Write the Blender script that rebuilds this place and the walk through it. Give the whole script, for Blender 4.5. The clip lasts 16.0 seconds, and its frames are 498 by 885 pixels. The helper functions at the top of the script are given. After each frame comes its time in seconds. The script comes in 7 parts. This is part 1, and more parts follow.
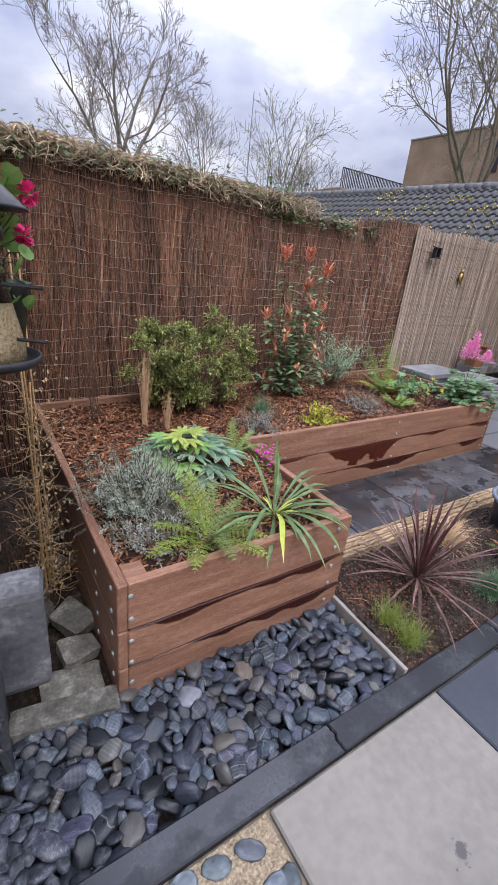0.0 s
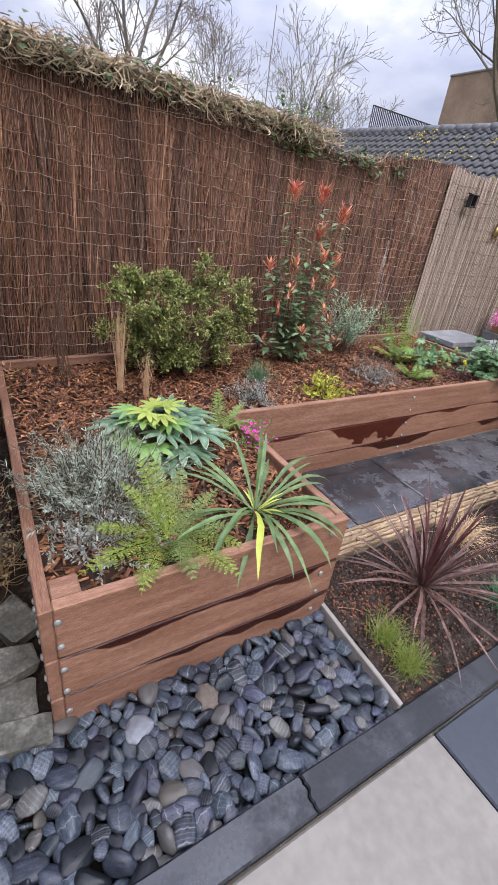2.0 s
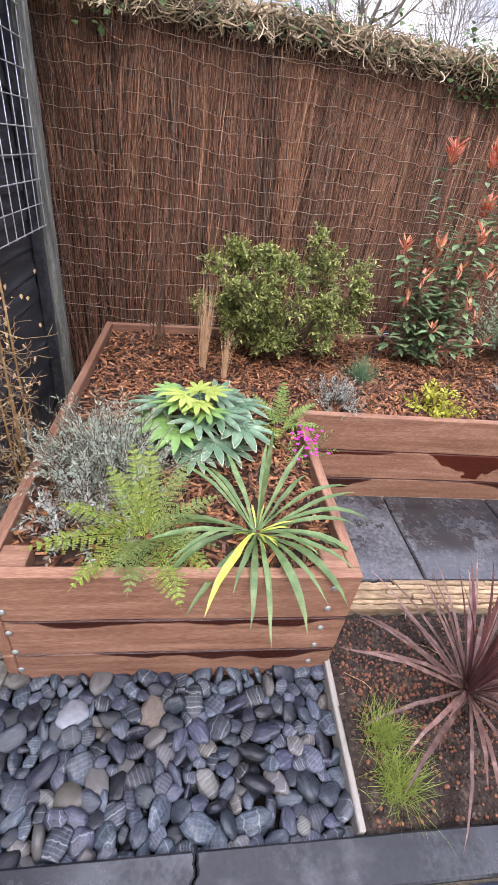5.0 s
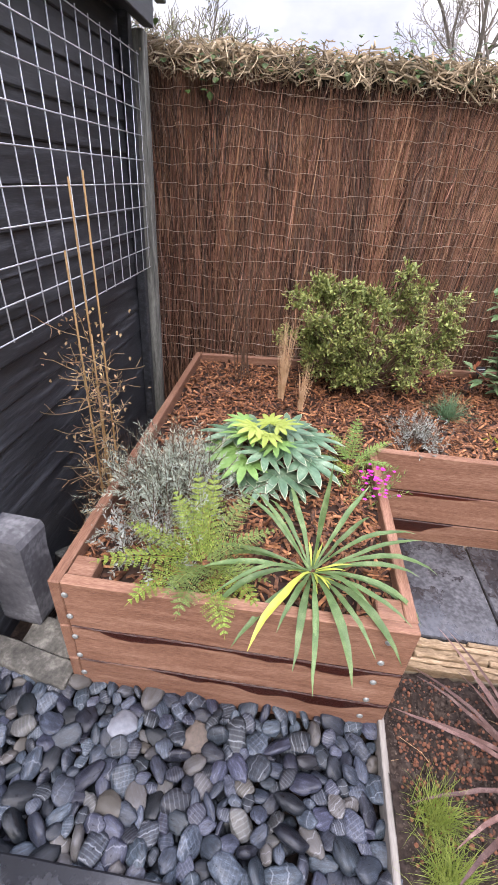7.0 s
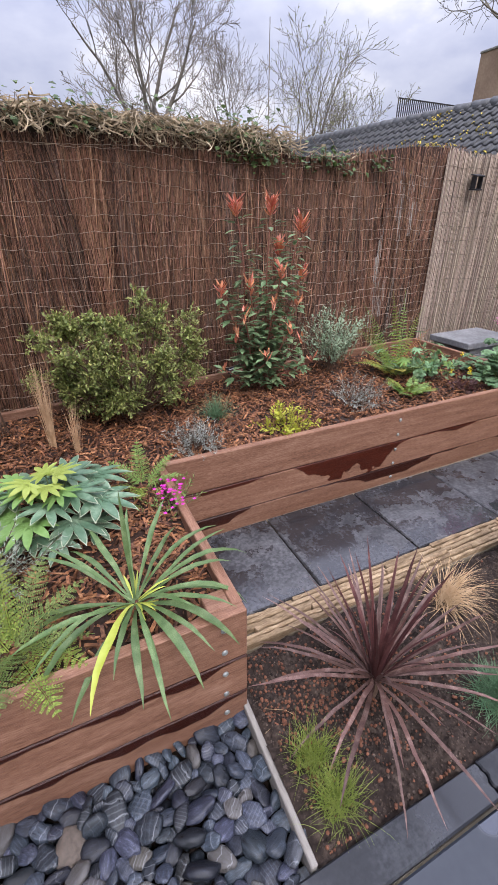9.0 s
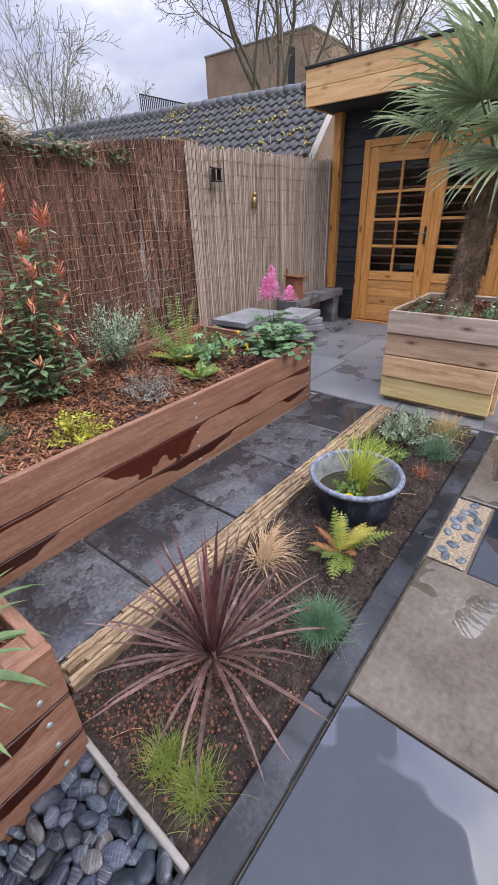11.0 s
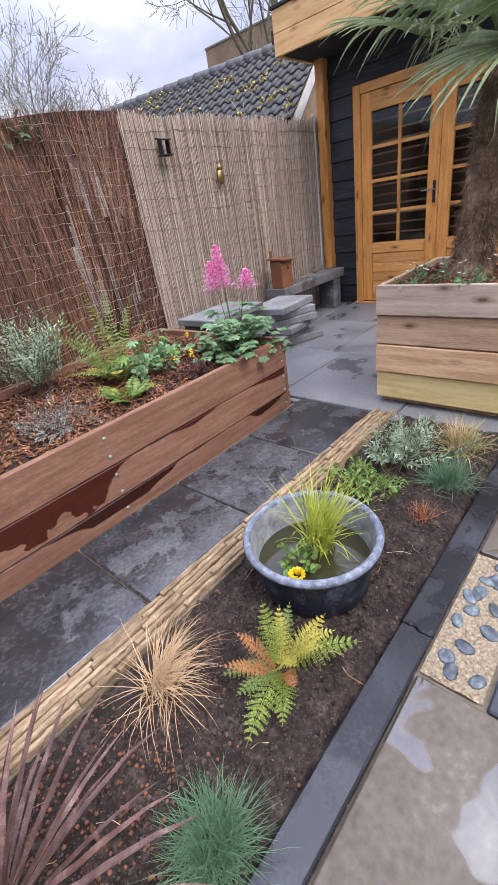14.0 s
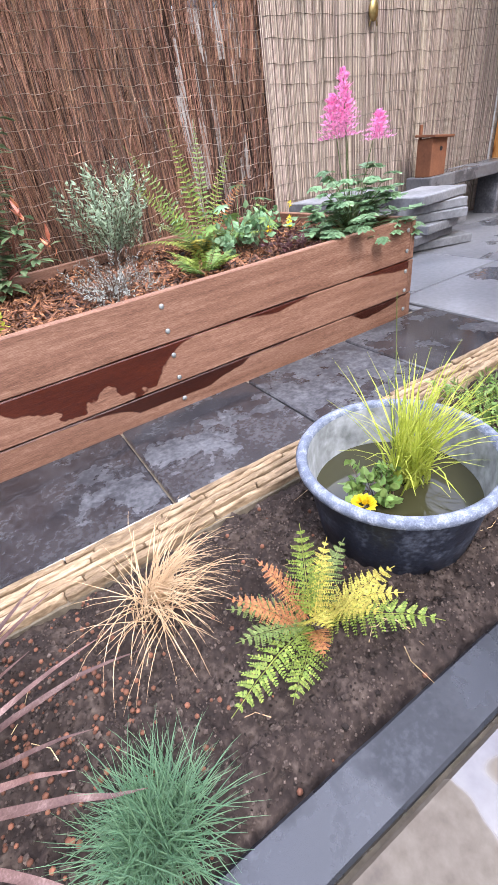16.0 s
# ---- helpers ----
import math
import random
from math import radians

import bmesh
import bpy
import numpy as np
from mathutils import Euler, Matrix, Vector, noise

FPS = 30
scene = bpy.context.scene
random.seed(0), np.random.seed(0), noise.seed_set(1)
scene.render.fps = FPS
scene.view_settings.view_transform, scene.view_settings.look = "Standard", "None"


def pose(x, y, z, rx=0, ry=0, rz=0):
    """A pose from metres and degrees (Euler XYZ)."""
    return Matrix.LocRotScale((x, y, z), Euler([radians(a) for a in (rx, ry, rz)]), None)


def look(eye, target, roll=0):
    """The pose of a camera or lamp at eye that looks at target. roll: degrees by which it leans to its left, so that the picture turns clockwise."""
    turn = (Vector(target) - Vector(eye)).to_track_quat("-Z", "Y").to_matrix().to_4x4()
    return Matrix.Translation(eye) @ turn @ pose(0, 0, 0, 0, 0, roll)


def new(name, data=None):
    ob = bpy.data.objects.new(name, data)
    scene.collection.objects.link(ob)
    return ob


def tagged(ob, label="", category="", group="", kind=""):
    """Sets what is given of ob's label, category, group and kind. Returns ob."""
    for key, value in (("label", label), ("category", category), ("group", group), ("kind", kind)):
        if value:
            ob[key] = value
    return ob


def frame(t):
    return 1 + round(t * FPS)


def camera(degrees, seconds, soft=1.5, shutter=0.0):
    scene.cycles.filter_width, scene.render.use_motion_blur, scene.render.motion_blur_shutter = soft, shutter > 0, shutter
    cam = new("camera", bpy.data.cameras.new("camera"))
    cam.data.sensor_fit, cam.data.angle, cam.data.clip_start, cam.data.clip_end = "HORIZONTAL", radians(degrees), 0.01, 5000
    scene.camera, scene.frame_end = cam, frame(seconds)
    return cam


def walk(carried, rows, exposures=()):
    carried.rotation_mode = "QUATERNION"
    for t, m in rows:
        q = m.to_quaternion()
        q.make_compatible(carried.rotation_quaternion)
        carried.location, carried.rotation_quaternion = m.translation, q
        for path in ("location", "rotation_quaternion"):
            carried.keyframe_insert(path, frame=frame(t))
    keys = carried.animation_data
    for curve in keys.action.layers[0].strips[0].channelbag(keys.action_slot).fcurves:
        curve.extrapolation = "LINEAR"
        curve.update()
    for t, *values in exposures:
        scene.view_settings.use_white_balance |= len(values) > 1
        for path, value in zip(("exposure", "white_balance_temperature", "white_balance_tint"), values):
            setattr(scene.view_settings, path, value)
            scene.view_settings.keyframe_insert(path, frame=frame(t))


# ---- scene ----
cam = camera(61.0, 16.0, soft=0.5)
PATH = [
    (0, (-1.446, -1.937, 1.433), (-0.4, -0.418, 0.658), 6.2),
    (0.5, (-1.386, -1.841, 1.428), (-0.384, -0.307, 0.625), 9.4),
    (1, (-1.284, -1.721, 1.415), (-0.286, -0.208, 0.57), 9.6),
    (1.5, (-1.225, -1.692, 1.393), (-0.206, -0.229, 0.487), 9.3),
    (2, (-1.165, -1.7, 1.39), (-0.183, -0.242, 0.436), 8.4),
    (2.5, (-1.045, -1.71, 1.388), (-0.238, -0.18, 0.383), 8.0),
    (3, (-0.921, -1.734, 1.398), (-0.284, -0.163, 0.337), 8.6),
    (3.2, (-0.894, -1.745, 1.402), (-0.321, -0.162, 0.322), 7.6),
    (5.3, (-0.606, -1.608, 1.416), (-0.419, 0.024, 0.275), 8.6),
    (5.5, (-0.582, -1.607, 1.428), (-0.479, 0.021, 0.27), 8.5),
    (6, (-0.564, -1.613, 1.433), (-0.59, 0.027, 0.288), 7.3),
    (6.5, (-0.557, -1.613, 1.447), (-0.656, 0.051, 0.341), 5.2),
    (7, (-0.567, -1.618, 1.456), (-0.706, 0.069, 0.391), 4.2),
    (7.5, (-0.564, -1.636, 1.463), (-0.722, 0.077, 0.442), 2.5),
    (8, (-0.551, -1.637, 1.466), (-0.476, 0.103, 0.484), 2.2),
    (8.5, (-0.526, -1.654, 1.459), (-0.105, 0.061, 0.519), 1.0),
    (9, (-0.497, -1.669, 1.455), (0.261, -0.066, 0.53), -0.0),
    (9.5, (-0.502, -1.647, 1.443), (0.483, -0.173, 0.518), 0.3),
    (10, (-0.474, -1.669, 1.439), (0.721, -0.364, 0.508), -0.9),
    (10.2, (-0.464, -1.671, 1.431), (0.784, -0.421, 0.493), -1.3),
    (12.3, (-0.035, -1.891, 1.41), (1.389, -0.858, 0.458), -3.3),
    (12.5, (0.02, -1.889, 1.398), (1.449, -0.868, 0.443), -3.4),
    (13, (0.183, -1.798, 1.364), (1.629, -0.801, 0.407), -1.6),
    (13.5, (0.368, -1.701, 1.282), (1.783, -0.666, 0.32), -3.8),
    (14, (0.512, -1.696, 1.224), (1.75, -0.446, 0.272), -9.5),
    (14.5, (0.661, -1.741, 1.2), (1.676, -0.32, 0.224), -8.3),
    (15, (0.708, -1.682, 1.058), (1.613, -0.208, 0.053), -9.2),
    (15.5, (0.728, -1.607, 0.922), (1.548, -0.116, -0.129), -10.3),
    (16, (0.757, -1.546, 0.855), (1.511, -0.079, -0.277), -9.5),
]
EXPOSURES = [(0.0, 0.52, 6550, 14), (2.0, 0.66, 6650, 14), (3.0, 0.72, 6750, 15), (5.5, 1.08, 6850, 17), (7.0, 1.08, 6950, 17), (7.5, 0.94, 6950, 17), (8.5, 0.58, 6750, 16), (9.5, 0.54, 6650, 15), (12.5, 0.58, 6600, 15), (13.5, 0.64, 6600, 15), (14.5, 0.84, 6600, 15), (16.0, 1.37, 6500, 15)]
walk(cam, [(t, look(eye, target, roll)) for t, eye, target, roll in PATH], EXPOSURES)

# ---- sky and light ----
world = bpy.data.worlds.new("overcast_sky")
scene.world = world
world.use_nodes = True
wn, wl = world.node_tree.nodes, world.node_tree.links
wn.clear()
w_out = wn.new("ShaderNodeOutputWorld")
w_sky = wn.new("ShaderNodeTexSky")
w_sky.sky_type, w_sky.sun_disc = "NISHITA", False
w_sky.sun_elevation, w_sky.sun_rotation = radians(53), radians(182)
w_bg1 = wn.new("ShaderNodeBackground")
w_bg1.inputs["Strength"].default_value = 0.07
wl.new(w_sky.outputs[0], w_bg1.inputs["Color"])
w_tc = wn.new("ShaderNodeTexCoord")
w_map = wn.new("ShaderNodeMapping")
w_map.inputs["Scale"].default_value = (2.0, 2.0, 4.2)
w_map.inputs["Location"].default_value = (0.35, 0.1, 0.4)
w_no = wn.new("ShaderNodeTexNoise")
w_no.inputs["Scale"].default_value, w_no.inputs["Detail"].default_value, w_no.inputs["Roughness"].default_value = 1.5, 6, 0.52
w_rp = wn.new("ShaderNodeValToRGB")
w_rp.color_ramp.elements[0].position, w_rp.color_ramp.elements[0].color = 0.36, (0.46, 0.52, 0.74, 1)
w_rp.color_ramp.elements[1].position, w_rp.color_ramp.elements[1].color = 0.66, (1.2, 1.22, 1.27, 1)
e = w_rp.color_ramp.elements.new(0.52)
e.color = (0.7, 0.76, 0.94, 1)
w_bg2 = wn.new("ShaderNodeBackground")
w_mix = wn.new("ShaderNodeMixShader")
w_mix.inputs[0].default_value = 0.9
wl.new(w_tc.outputs["Generated"], w_map.inputs[0])
wl.new(w_map.outputs[0], w_no.inputs["Vector"])
wl.new(w_no.outputs[0], w_rp.inputs[0])
# an overcast sky is several times brighter overhead than near the horizon
w_sep = wn.new("ShaderNodeSeparateXYZ")
w_pow = wn.new("ShaderNodeMath")
w_pow.operation = "POWER"
w_pow.inputs[1].default_value = 2.4
w_max = wn.new("ShaderNodeMath")
w_max.operation = "MAXIMUM"
w_max.inputs[1].default_value = 0.0
w_gr = wn.new("ShaderNodeMath")
w_gr.operation = "MULTIPLY_ADD"
w_gr.inputs[1].default_value, w_gr.inputs[2].default_value = 4.2, 0.58
wl.new(w_tc.outputs["Generated"], w_sep.inputs[0])
wl.new(w_sep.outputs[2], w_max.inputs[0])
wl.new(w_max.outputs[0], w_pow.inputs[0])
wl.new(w_pow.outputs[0], w_gr.inputs[0])
wl.new(w_gr.outputs[0], w_bg2.inputs["Strength"])
wl.new(w_rp.outputs[0], w_bg2.inputs["Color"])
wl.new(w_bg1.outputs[0], w_mix.inputs[1])
wl.new(w_bg2.outputs[0], w_mix.inputs[2])
wl.new(w_mix.outputs[0], w_out.inputs[0])

sun_data = bpy.data.lights.new("sun", "SUN")
sun_data.energy, sun_data.angle, sun_data.color = 1.9, radians(30), (1.0, 0.97, 0.94)
sun = new("sun", sun_data)
sun.matrix_world = look((-0.2, -6, 8), (0, 0, 0))

# ---- materials ----
def mat(name, cols, scale=6.0, stretch=(1, 1, 1), rough=(0.6, 0.85), bump=0.25, bscale=60.0, rnd=0.12, fine=0.35, metal=0.0,
        island=False, leaf=0.0, wet=None, spec=0.3, detail=5.0, hue=0.0, nrough=0.5):
    """Two scales of noise between the given colours, fine relief, and a different look for each object or island."""
    m = bpy.data.materials.new(name)
    m.use_nodes = True
    n, l = m.node_tree.nodes, m.node_tree.links
    n.clear()
    out, bs = n.new("ShaderNodeOutputMaterial"), n.new("ShaderNodeBsdfPrincipled")
    tc = n.new("ShaderNodeTexCoord")
    rn = n.new("ShaderNodeNewGeometry") if island else n.new("ShaderNodeObjectInfo")
    rsock = rn.outputs["Random Per Island"] if island else rn.outputs["Random"]
    off = n.new("ShaderNodeVectorMath")
    off.operation = "MULTIPLY_ADD"
    cv = n.new("ShaderNodeCombineXYZ")
    for i in range(3):
        l.new(rsock, cv.inputs[i])
    l.new(cv.outputs[0], off.inputs[0])
    off.inputs[1].default_value = (37.0, 23.0, 11.0)
    l.new(tc.outputs["Object"], off.inputs[2])
    mp = n.new("ShaderNodeMapping")
    mp.inputs["Scale"].default_value = stretch
    l.new(off.outputs[0], mp.inputs[0])
    n1 = n.new("ShaderNodeTexNoise")
    n1.inputs["Scale"].default_value, n1.inputs["Detail"].default_value, n1.inputs["Roughness"].default_value = scale, detail, nrough
    n2 = n.new("ShaderNodeTexNoise")
    n2.inputs["Scale"].default_value, n2.inputs["Detail"].default_value = bscale, 4
    l.new(mp.outputs[0], n1.inputs["Vector"])
    l.new(mp.outputs[0], n2.inputs["Vector"])
    rp = n.new("ShaderNodeValToRGB")
    el = rp.color_ramp.elements
    el[0].position, el[1].position = 0.3, 0.72
    el[0].color, el[1].color = (*cols[0], 1), (*cols[-1], 1)
    for i, c in enumerate(cols[1:-1]):
        el.new(0.3 + 0.42 * (i + 1) / (len(cols) - 1)).color = (*c, 1)
    mx = n.new("ShaderNodeMix")
    mx.data_type = "FLOAT"
    mx.inputs[0].default_value = fine
    l.new(n1.outputs[0], mx.inputs[2])
    l.new(n2.outputs[0], mx.inputs[3])
    l.new(mx.outputs[0], rp.inputs[0])
    hs = n.new("ShaderNodeHueSaturation")
    mr = n.new("ShaderNodeMapRange")
    mr.inputs["To Min"].default_value, mr.inputs["To Max"].default_value = 1 - rnd, 1 + rnd
    l.new(rsock, mr.inputs[0])
    l.new(mr.outputs[0], hs.inputs["Value"])
    if hue:
        mh = n.new("ShaderNodeMapRange")
        mh.inputs["To Min"].default_value, mh.inputs["To Max"].default_value = 0.5 - hue, 0.5 + hue
        fr = n.new("ShaderNodeMath")
        fr.operation = "FRACT"
        m7 = n.new("ShaderNodeMath")
        m7.operation = "MULTIPLY"
        m7.inputs[1].default_value = 7.31
        l.new(rsock, m7.inputs[0])
        l.new(m7.outputs[0], fr.inputs[0])
        l.new(fr.outputs[0], mh.inputs[0])
        l.new(mh.outputs[0], hs.inputs["Hue"])
    l.new(rp.outputs[0], hs.inputs["Color"])
    ro = n.new("ShaderNodeMapRange")
    ro.inputs["From Min"].default_value, ro.inputs["From Max"].default_value = 0.3, 0.7
    ro.inputs["To Min"].default_value, ro.inputs["To Max"].default_value = rough
    l.new(n1.outputs[0], ro.inputs[0])
    bp = n.new("ShaderNodeBump")
    bp.inputs["Strength"].default_value, bp.inputs["Distance"].default_value = bump, 0.01
    l.new(mx.outputs[0], bp.inputs["Height"])
    bs.inputs["Metallic"].default_value = metal
    bs.inputs["Specular IOR Level"].default_value = spec
    l.new(hs.outputs[0], bs.inputs["Base Color"])
    l.new(ro.outputs[0], bs.inputs["Roughness"])
    l.new(bp.outputs[0], bs.inputs["Normal"])
    last = bs
    if leaf:
        tr, ms = n.new("ShaderNodeBsdfTranslucent"), n.new("ShaderNodeMixShader")
        ms.inputs[0].default_value = leaf
        l.new(hs.outputs[0], tr.inputs["Color"])
        l.new(bs.outputs[0], ms.inputs[1])
        l.new(tr.outputs[0], ms.inputs[2])
        last = ms
    if wet:
        # darker, smooth film of water in irregular patches: (scale, threshold, softness, darkening, roughness, outline detail)
        nw = n.new("ShaderNodeTexNoise")
        nw.inputs["Scale"].default_value, nw.inputs["Detail"].default_value, nw.inputs["Roughness"].default_value = wet[0], wet[5] if len(wet) > 5 else 9, 0.5 if len(wet) > 5 else 0.66
        l.new(off.outputs[0], nw.inputs["Vector"])
        wr = n.new("ShaderNodeMapRange")
        wr.inputs["From Min"].default_value, wr.inputs["From Max"].default_value = wet[1], wet[1] + wet[2]
        l.new(nw.outputs[0], wr.inputs[0])
        dk = n.new("ShaderNodeMix")
        dk.data_type, dk.blend_type = "RGBA", "MULTIPLY"
        dk.inputs[7].default_value = (wet[3], wet[3], wet[3] * 1.03, 1)
        l.new(wr.outputs[0], dk.inputs[0])
        l.new(hs.outputs[0], dk.inputs[6])
        l.new(dk.outputs[2], bs.inputs["Base Color"])
        rw = n.new("ShaderNodeMix")
        rw.data_type = "FLOAT"
        l.new(wr.outputs[0], rw.inputs[0])
        l.new(ro.outputs[0], rw.inputs[2])
        rw.inputs[3].default_value = wet[4]
        l.new(rw.outputs[0], bs.inputs["Roughness"])
        bw = n.new("ShaderNodeMath")
        bw.operation = "MULTIPLY_ADD"
        l.new(wr.outputs[0], bw.inputs[0])
        bw.inputs[1].default_value, bw.inputs[2].default_value = -bump * 0.97, bump
        l.new(bw.outputs[0], bp.inputs["Strength"])
        sp = n.new("ShaderNodeMapRange")
        sp.inputs["To Min"].default_value, sp.inputs["To Max"].default_value = 0.3, spec
        l.new(wr.outputs[0], sp.inputs[0])
        l.new(sp.outputs[0], bs.inputs["Specular IOR Level"])
    l.new(last.outputs[0], out.inputs[0])
    return m


def seep_wood(name, cols, deepest=0.42, pool=None, wet=(0.15, 0.055, 0.032)):
    """Weathered hardwood boards, grain along local x, with dark wet runs that hang from the joint at the board's top edge.
    pool: (centre along the board, half width) of one large soaked patch."""
    m = mat(name, cols, scale=3.0, stretch=(1.2, 14, 14), rough=(0.5, 0.75), bump=0.35, bscale=34, rnd=0.12, fine=0.55)
    n, l = m.node_tree.nodes, m.node_tree.links
    bs = next(k for k in n if k.type == "BSDF_PRINCIPLED")
    hs = next(k for k in n if k.type == "HUE_SAT")
    ro = bs.inputs["Roughness"].links[0].from_socket
    rsock = next(k for k in n if k.type == "OBJECT_INFO").outputs["Random"]
    tc = next(k for k in n if k.type == "TEX_COORD")

    def math_node(op, a, b, c=None):
        k = n.new("ShaderNodeMath")
        k.operation = op
        for i, v in enumerate((a, b, c)):
            if v is None:
                continue
            if isinstance(v, (int, float)):
                k.inputs[i].default_value = v
            else:
                l.new(v, k.inputs[i])
        return k.outputs[0]

    sx, so = n.new("ShaderNodeSeparateXYZ"), n.new("ShaderNodeSeparateXYZ")
    l.new(tc.outputs["Generated"], sx.inputs[0])
    l.new(tc.outputs["Object"], so.inputs[0])
    n1 = n.new("ShaderNodeTexNoise")
    n1.noise_dimensions = "1D"
    n1.inputs["Scale"].default_value, n1.inputs["Detail"].default_value, n1.inputs["Roughness"].default_value = 1.5, 5.0, 0.38
    l.new(math_node("MULTIPLY_ADD", rsock, 40.0, so.outputs[0]), n1.inputs["W"])
    dep = n.new("ShaderNodeMapRange")
    dep.inputs["From Min"].default_value, dep.inputs["From Max"].default_value = 0.46, 0.64
    dep.inputs["To Min"].default_value, dep.inputs["To Max"].default_value = 0.035, deepest
    l.new(n1.outputs[0], dep.inputs[0])
    depth = dep.outputs[0]
    rag = n.new("ShaderNodeTexNoise")
    rag.inputs["Scale"].default_value, rag.inputs["Detail"].default_value = 6.0, 3.0
    l.new(tc.outputs["Object"], rag.inputs["Vector"])
    if pool:
        away = math_node("ABSOLUTE", math_node("SUBTRACT", so.outputs[0], pool[0]), 0.0)
        near = n.new("ShaderNodeMapRange")
        near.interpolation_type = "SMOOTHSTEP"
        near.inputs["From Min"].default_value, near.inputs["From Max"].default_value = pool[1], pool[1] * 0.35
        l.new(away, near.inputs[0])
        depth = math_node("ADD", depth, math_node("MULTIPLY", near.outputs[0], math_node("MULTIPLY_ADD", rag.outputs[0], 2.2, -0.42)))
    depth = math_node("ADD", depth, math_node("MULTIPLY_ADD", rag.outputs[0], 0.12, -0.06))
    gap = math_node("SUBTRACT", depth, math_node("SUBTRACT", 1.0, sx.outputs[2]))
    ed = n.new("ShaderNodeMapRange")
    ed.inputs["From Min"].default_value, ed.inputs["From Max"].default_value = 0.0, 0.035
    l.new(gap, ed.inputs[0])
    dk = n.new("ShaderNodeMix")
    dk.data_type, dk.blend_type = "RGBA", "MULTIPLY"
    dk.inputs[7].default_value = (*wet, 1)
    l.new(ed.outputs[0], dk.inputs[0])
    l.new(hs.outputs[0], dk.inputs[6])
    l.new(dk.outputs[2], bs.inputs["Base Color"])
    rw = n.new("ShaderNodeMix")
    rw.data_type = "FLOAT"
    rw.inputs[3].default_value = 0.3
    l.new(ed.outputs[0], rw.inputs[0])
    l.new(ro, rw.inputs[2])
    l.new(rw.outputs[0], bs.inputs["Roughness"])
    return m


M_board = mat("hardwood_board", [(0.085, 0.036, 0.021), (0.195, 0.097, 0.06), (0.31, 0.185, 0.127)], scale=3, stretch=(1.2, 14, 14), rough=(0.5, 0.75), bump=0.35, bscale=34, rnd=0.1, fine=0.55)
M_seep = seep_wood("hardwood_wet_board", [(0.085, 0.036, 0.021), (0.195, 0.097, 0.06), (0.31, 0.185, 0.127)])
M_soaked = seep_wood("hardwood_soaked_board", [(0.085, 0.036, 0.021), (0.195, 0.097, 0.06), (0.31, 0.185, 0.127)], 0.24, (-0.32, 0.4), (0.24, 0.08, 0.042))
M_bolt = mat("galvanised_bolt", [(0.2, 0.21, 0.2), (0.38, 0.4, 0.38)], scale=90, rough=(0.45, 0.7), metal=0.6, bump=0.1)
M_mulch = mat("bark_mulch", [(0.016, 0.007, 0.004), (0.07, 0.027, 0.014), (0.23, 0.1, 0.045), (0.5, 0.29, 0.15)], scale=20, rough=(0.55, 0.85), bump=0.4, bscale=90, rnd=0.55, island=True)
M_soil = mat("dark_soil", [(0.008, 0.0055, 0.0045), (0.026, 0.018, 0.0145), (0.085, 0.064, 0.05)], scale=14, spec=0.2, rough=(0.9, 1.0), bump=0.9, bscale=70, detail=9, fine=0.5)
M_crumb = mat("soil_crumb", [(0.012, 0.008, 0.006), (0.042, 0.03, 0.024), (0.13, 0.1, 0.08)], scale=60, rough=(0.85, 1.0), bump=0.5, bscale=200, rnd=0.7, island=True, spec=0.2)
M_peat = mat("planter_soil", [(0.01, 0.005, 0.0035), (0.035, 0.017, 0.01)], scale=30, rough=(0.8, 0.98), bump=0.9, bscale=90)
M_clay = mat("clay_granule", [(0.085, 0.032, 0.018), (0.2, 0.085, 0.048)], scale=50, rough=(0.7, 0.9), island=True, rnd=0.4)
M_slate = mat("wet_slate_slab", [(0.018, 0.018, 0.021), (0.032, 0.032, 0.035), (0.08, 0.08, 0.084), (0.13, 0.13, 0.132)], scale=7, rough=(0.32, 0.6), bump=0.1, bscale=60, detail=12, fine=0.5, nrough=0.62, wet=(2.3, 0.46, 0.035, 0.5, 0.16), spec=0.8)
M_slate2 = mat("blue_slate_slab", [(0.022, 0.026, 0.034), (0.036, 0.041, 0.05)], scale=4, rough=(0.38, 0.52), bump=0.08, bscale=40, wet=(1.5, 0.465, 0.008, 0.6, 0.015, 3), spec=1.0)
M_stone = mat("weathered_sandstone_slab", [(0.036, 0.028, 0.02), (0.076, 0.06, 0.044), (0.112, 0.095, 0.074), (0.2, 0.172, 0.135)], scale=3.2, fine=0.3, nrough=0.72, rough=(0.5, 0.75), bump=0.2, bscale=45, detail=12, wet=(1.9, 0.545, 0.008, 0.75, 0.02, 3), spec=1.0)
M_stone2 = mat("pale_concrete_slab", [(0.1, 0.091, 0.078), (0.14, 0.129, 0.112), (0.18, 0.167, 0.147)], scale=2.2, rough=(0.45, 0.7), bump=0.12, bscale=30, detail=9, wet=(1.6, 0.64, 0.015, 0.42, 0.07))
M_pave = mat("grey_paving", [(0.095, 0.096, 0.1), (0.15, 0.151, 0.156), (0.21, 0.211, 0.216)], scale=2.5, rough=(0.3, 0.6), bump=0.1, bscale=40, wet=(1.8, 0.55, 0.1, 0.5, 0.1))
M_kerb = mat("charcoal_kerb", [(0.009, 0.0099, 0.012), (0.018, 0.0193, 0.023), (0.06, 0.064, 0.071)], scale=4, spec=0.5, rough=(0.45, 0.7), bump=0.2, bscale=80, detail=9, fine=0.3, wet=(2.6, 0.46, 0.06, 0.55, 0.26))
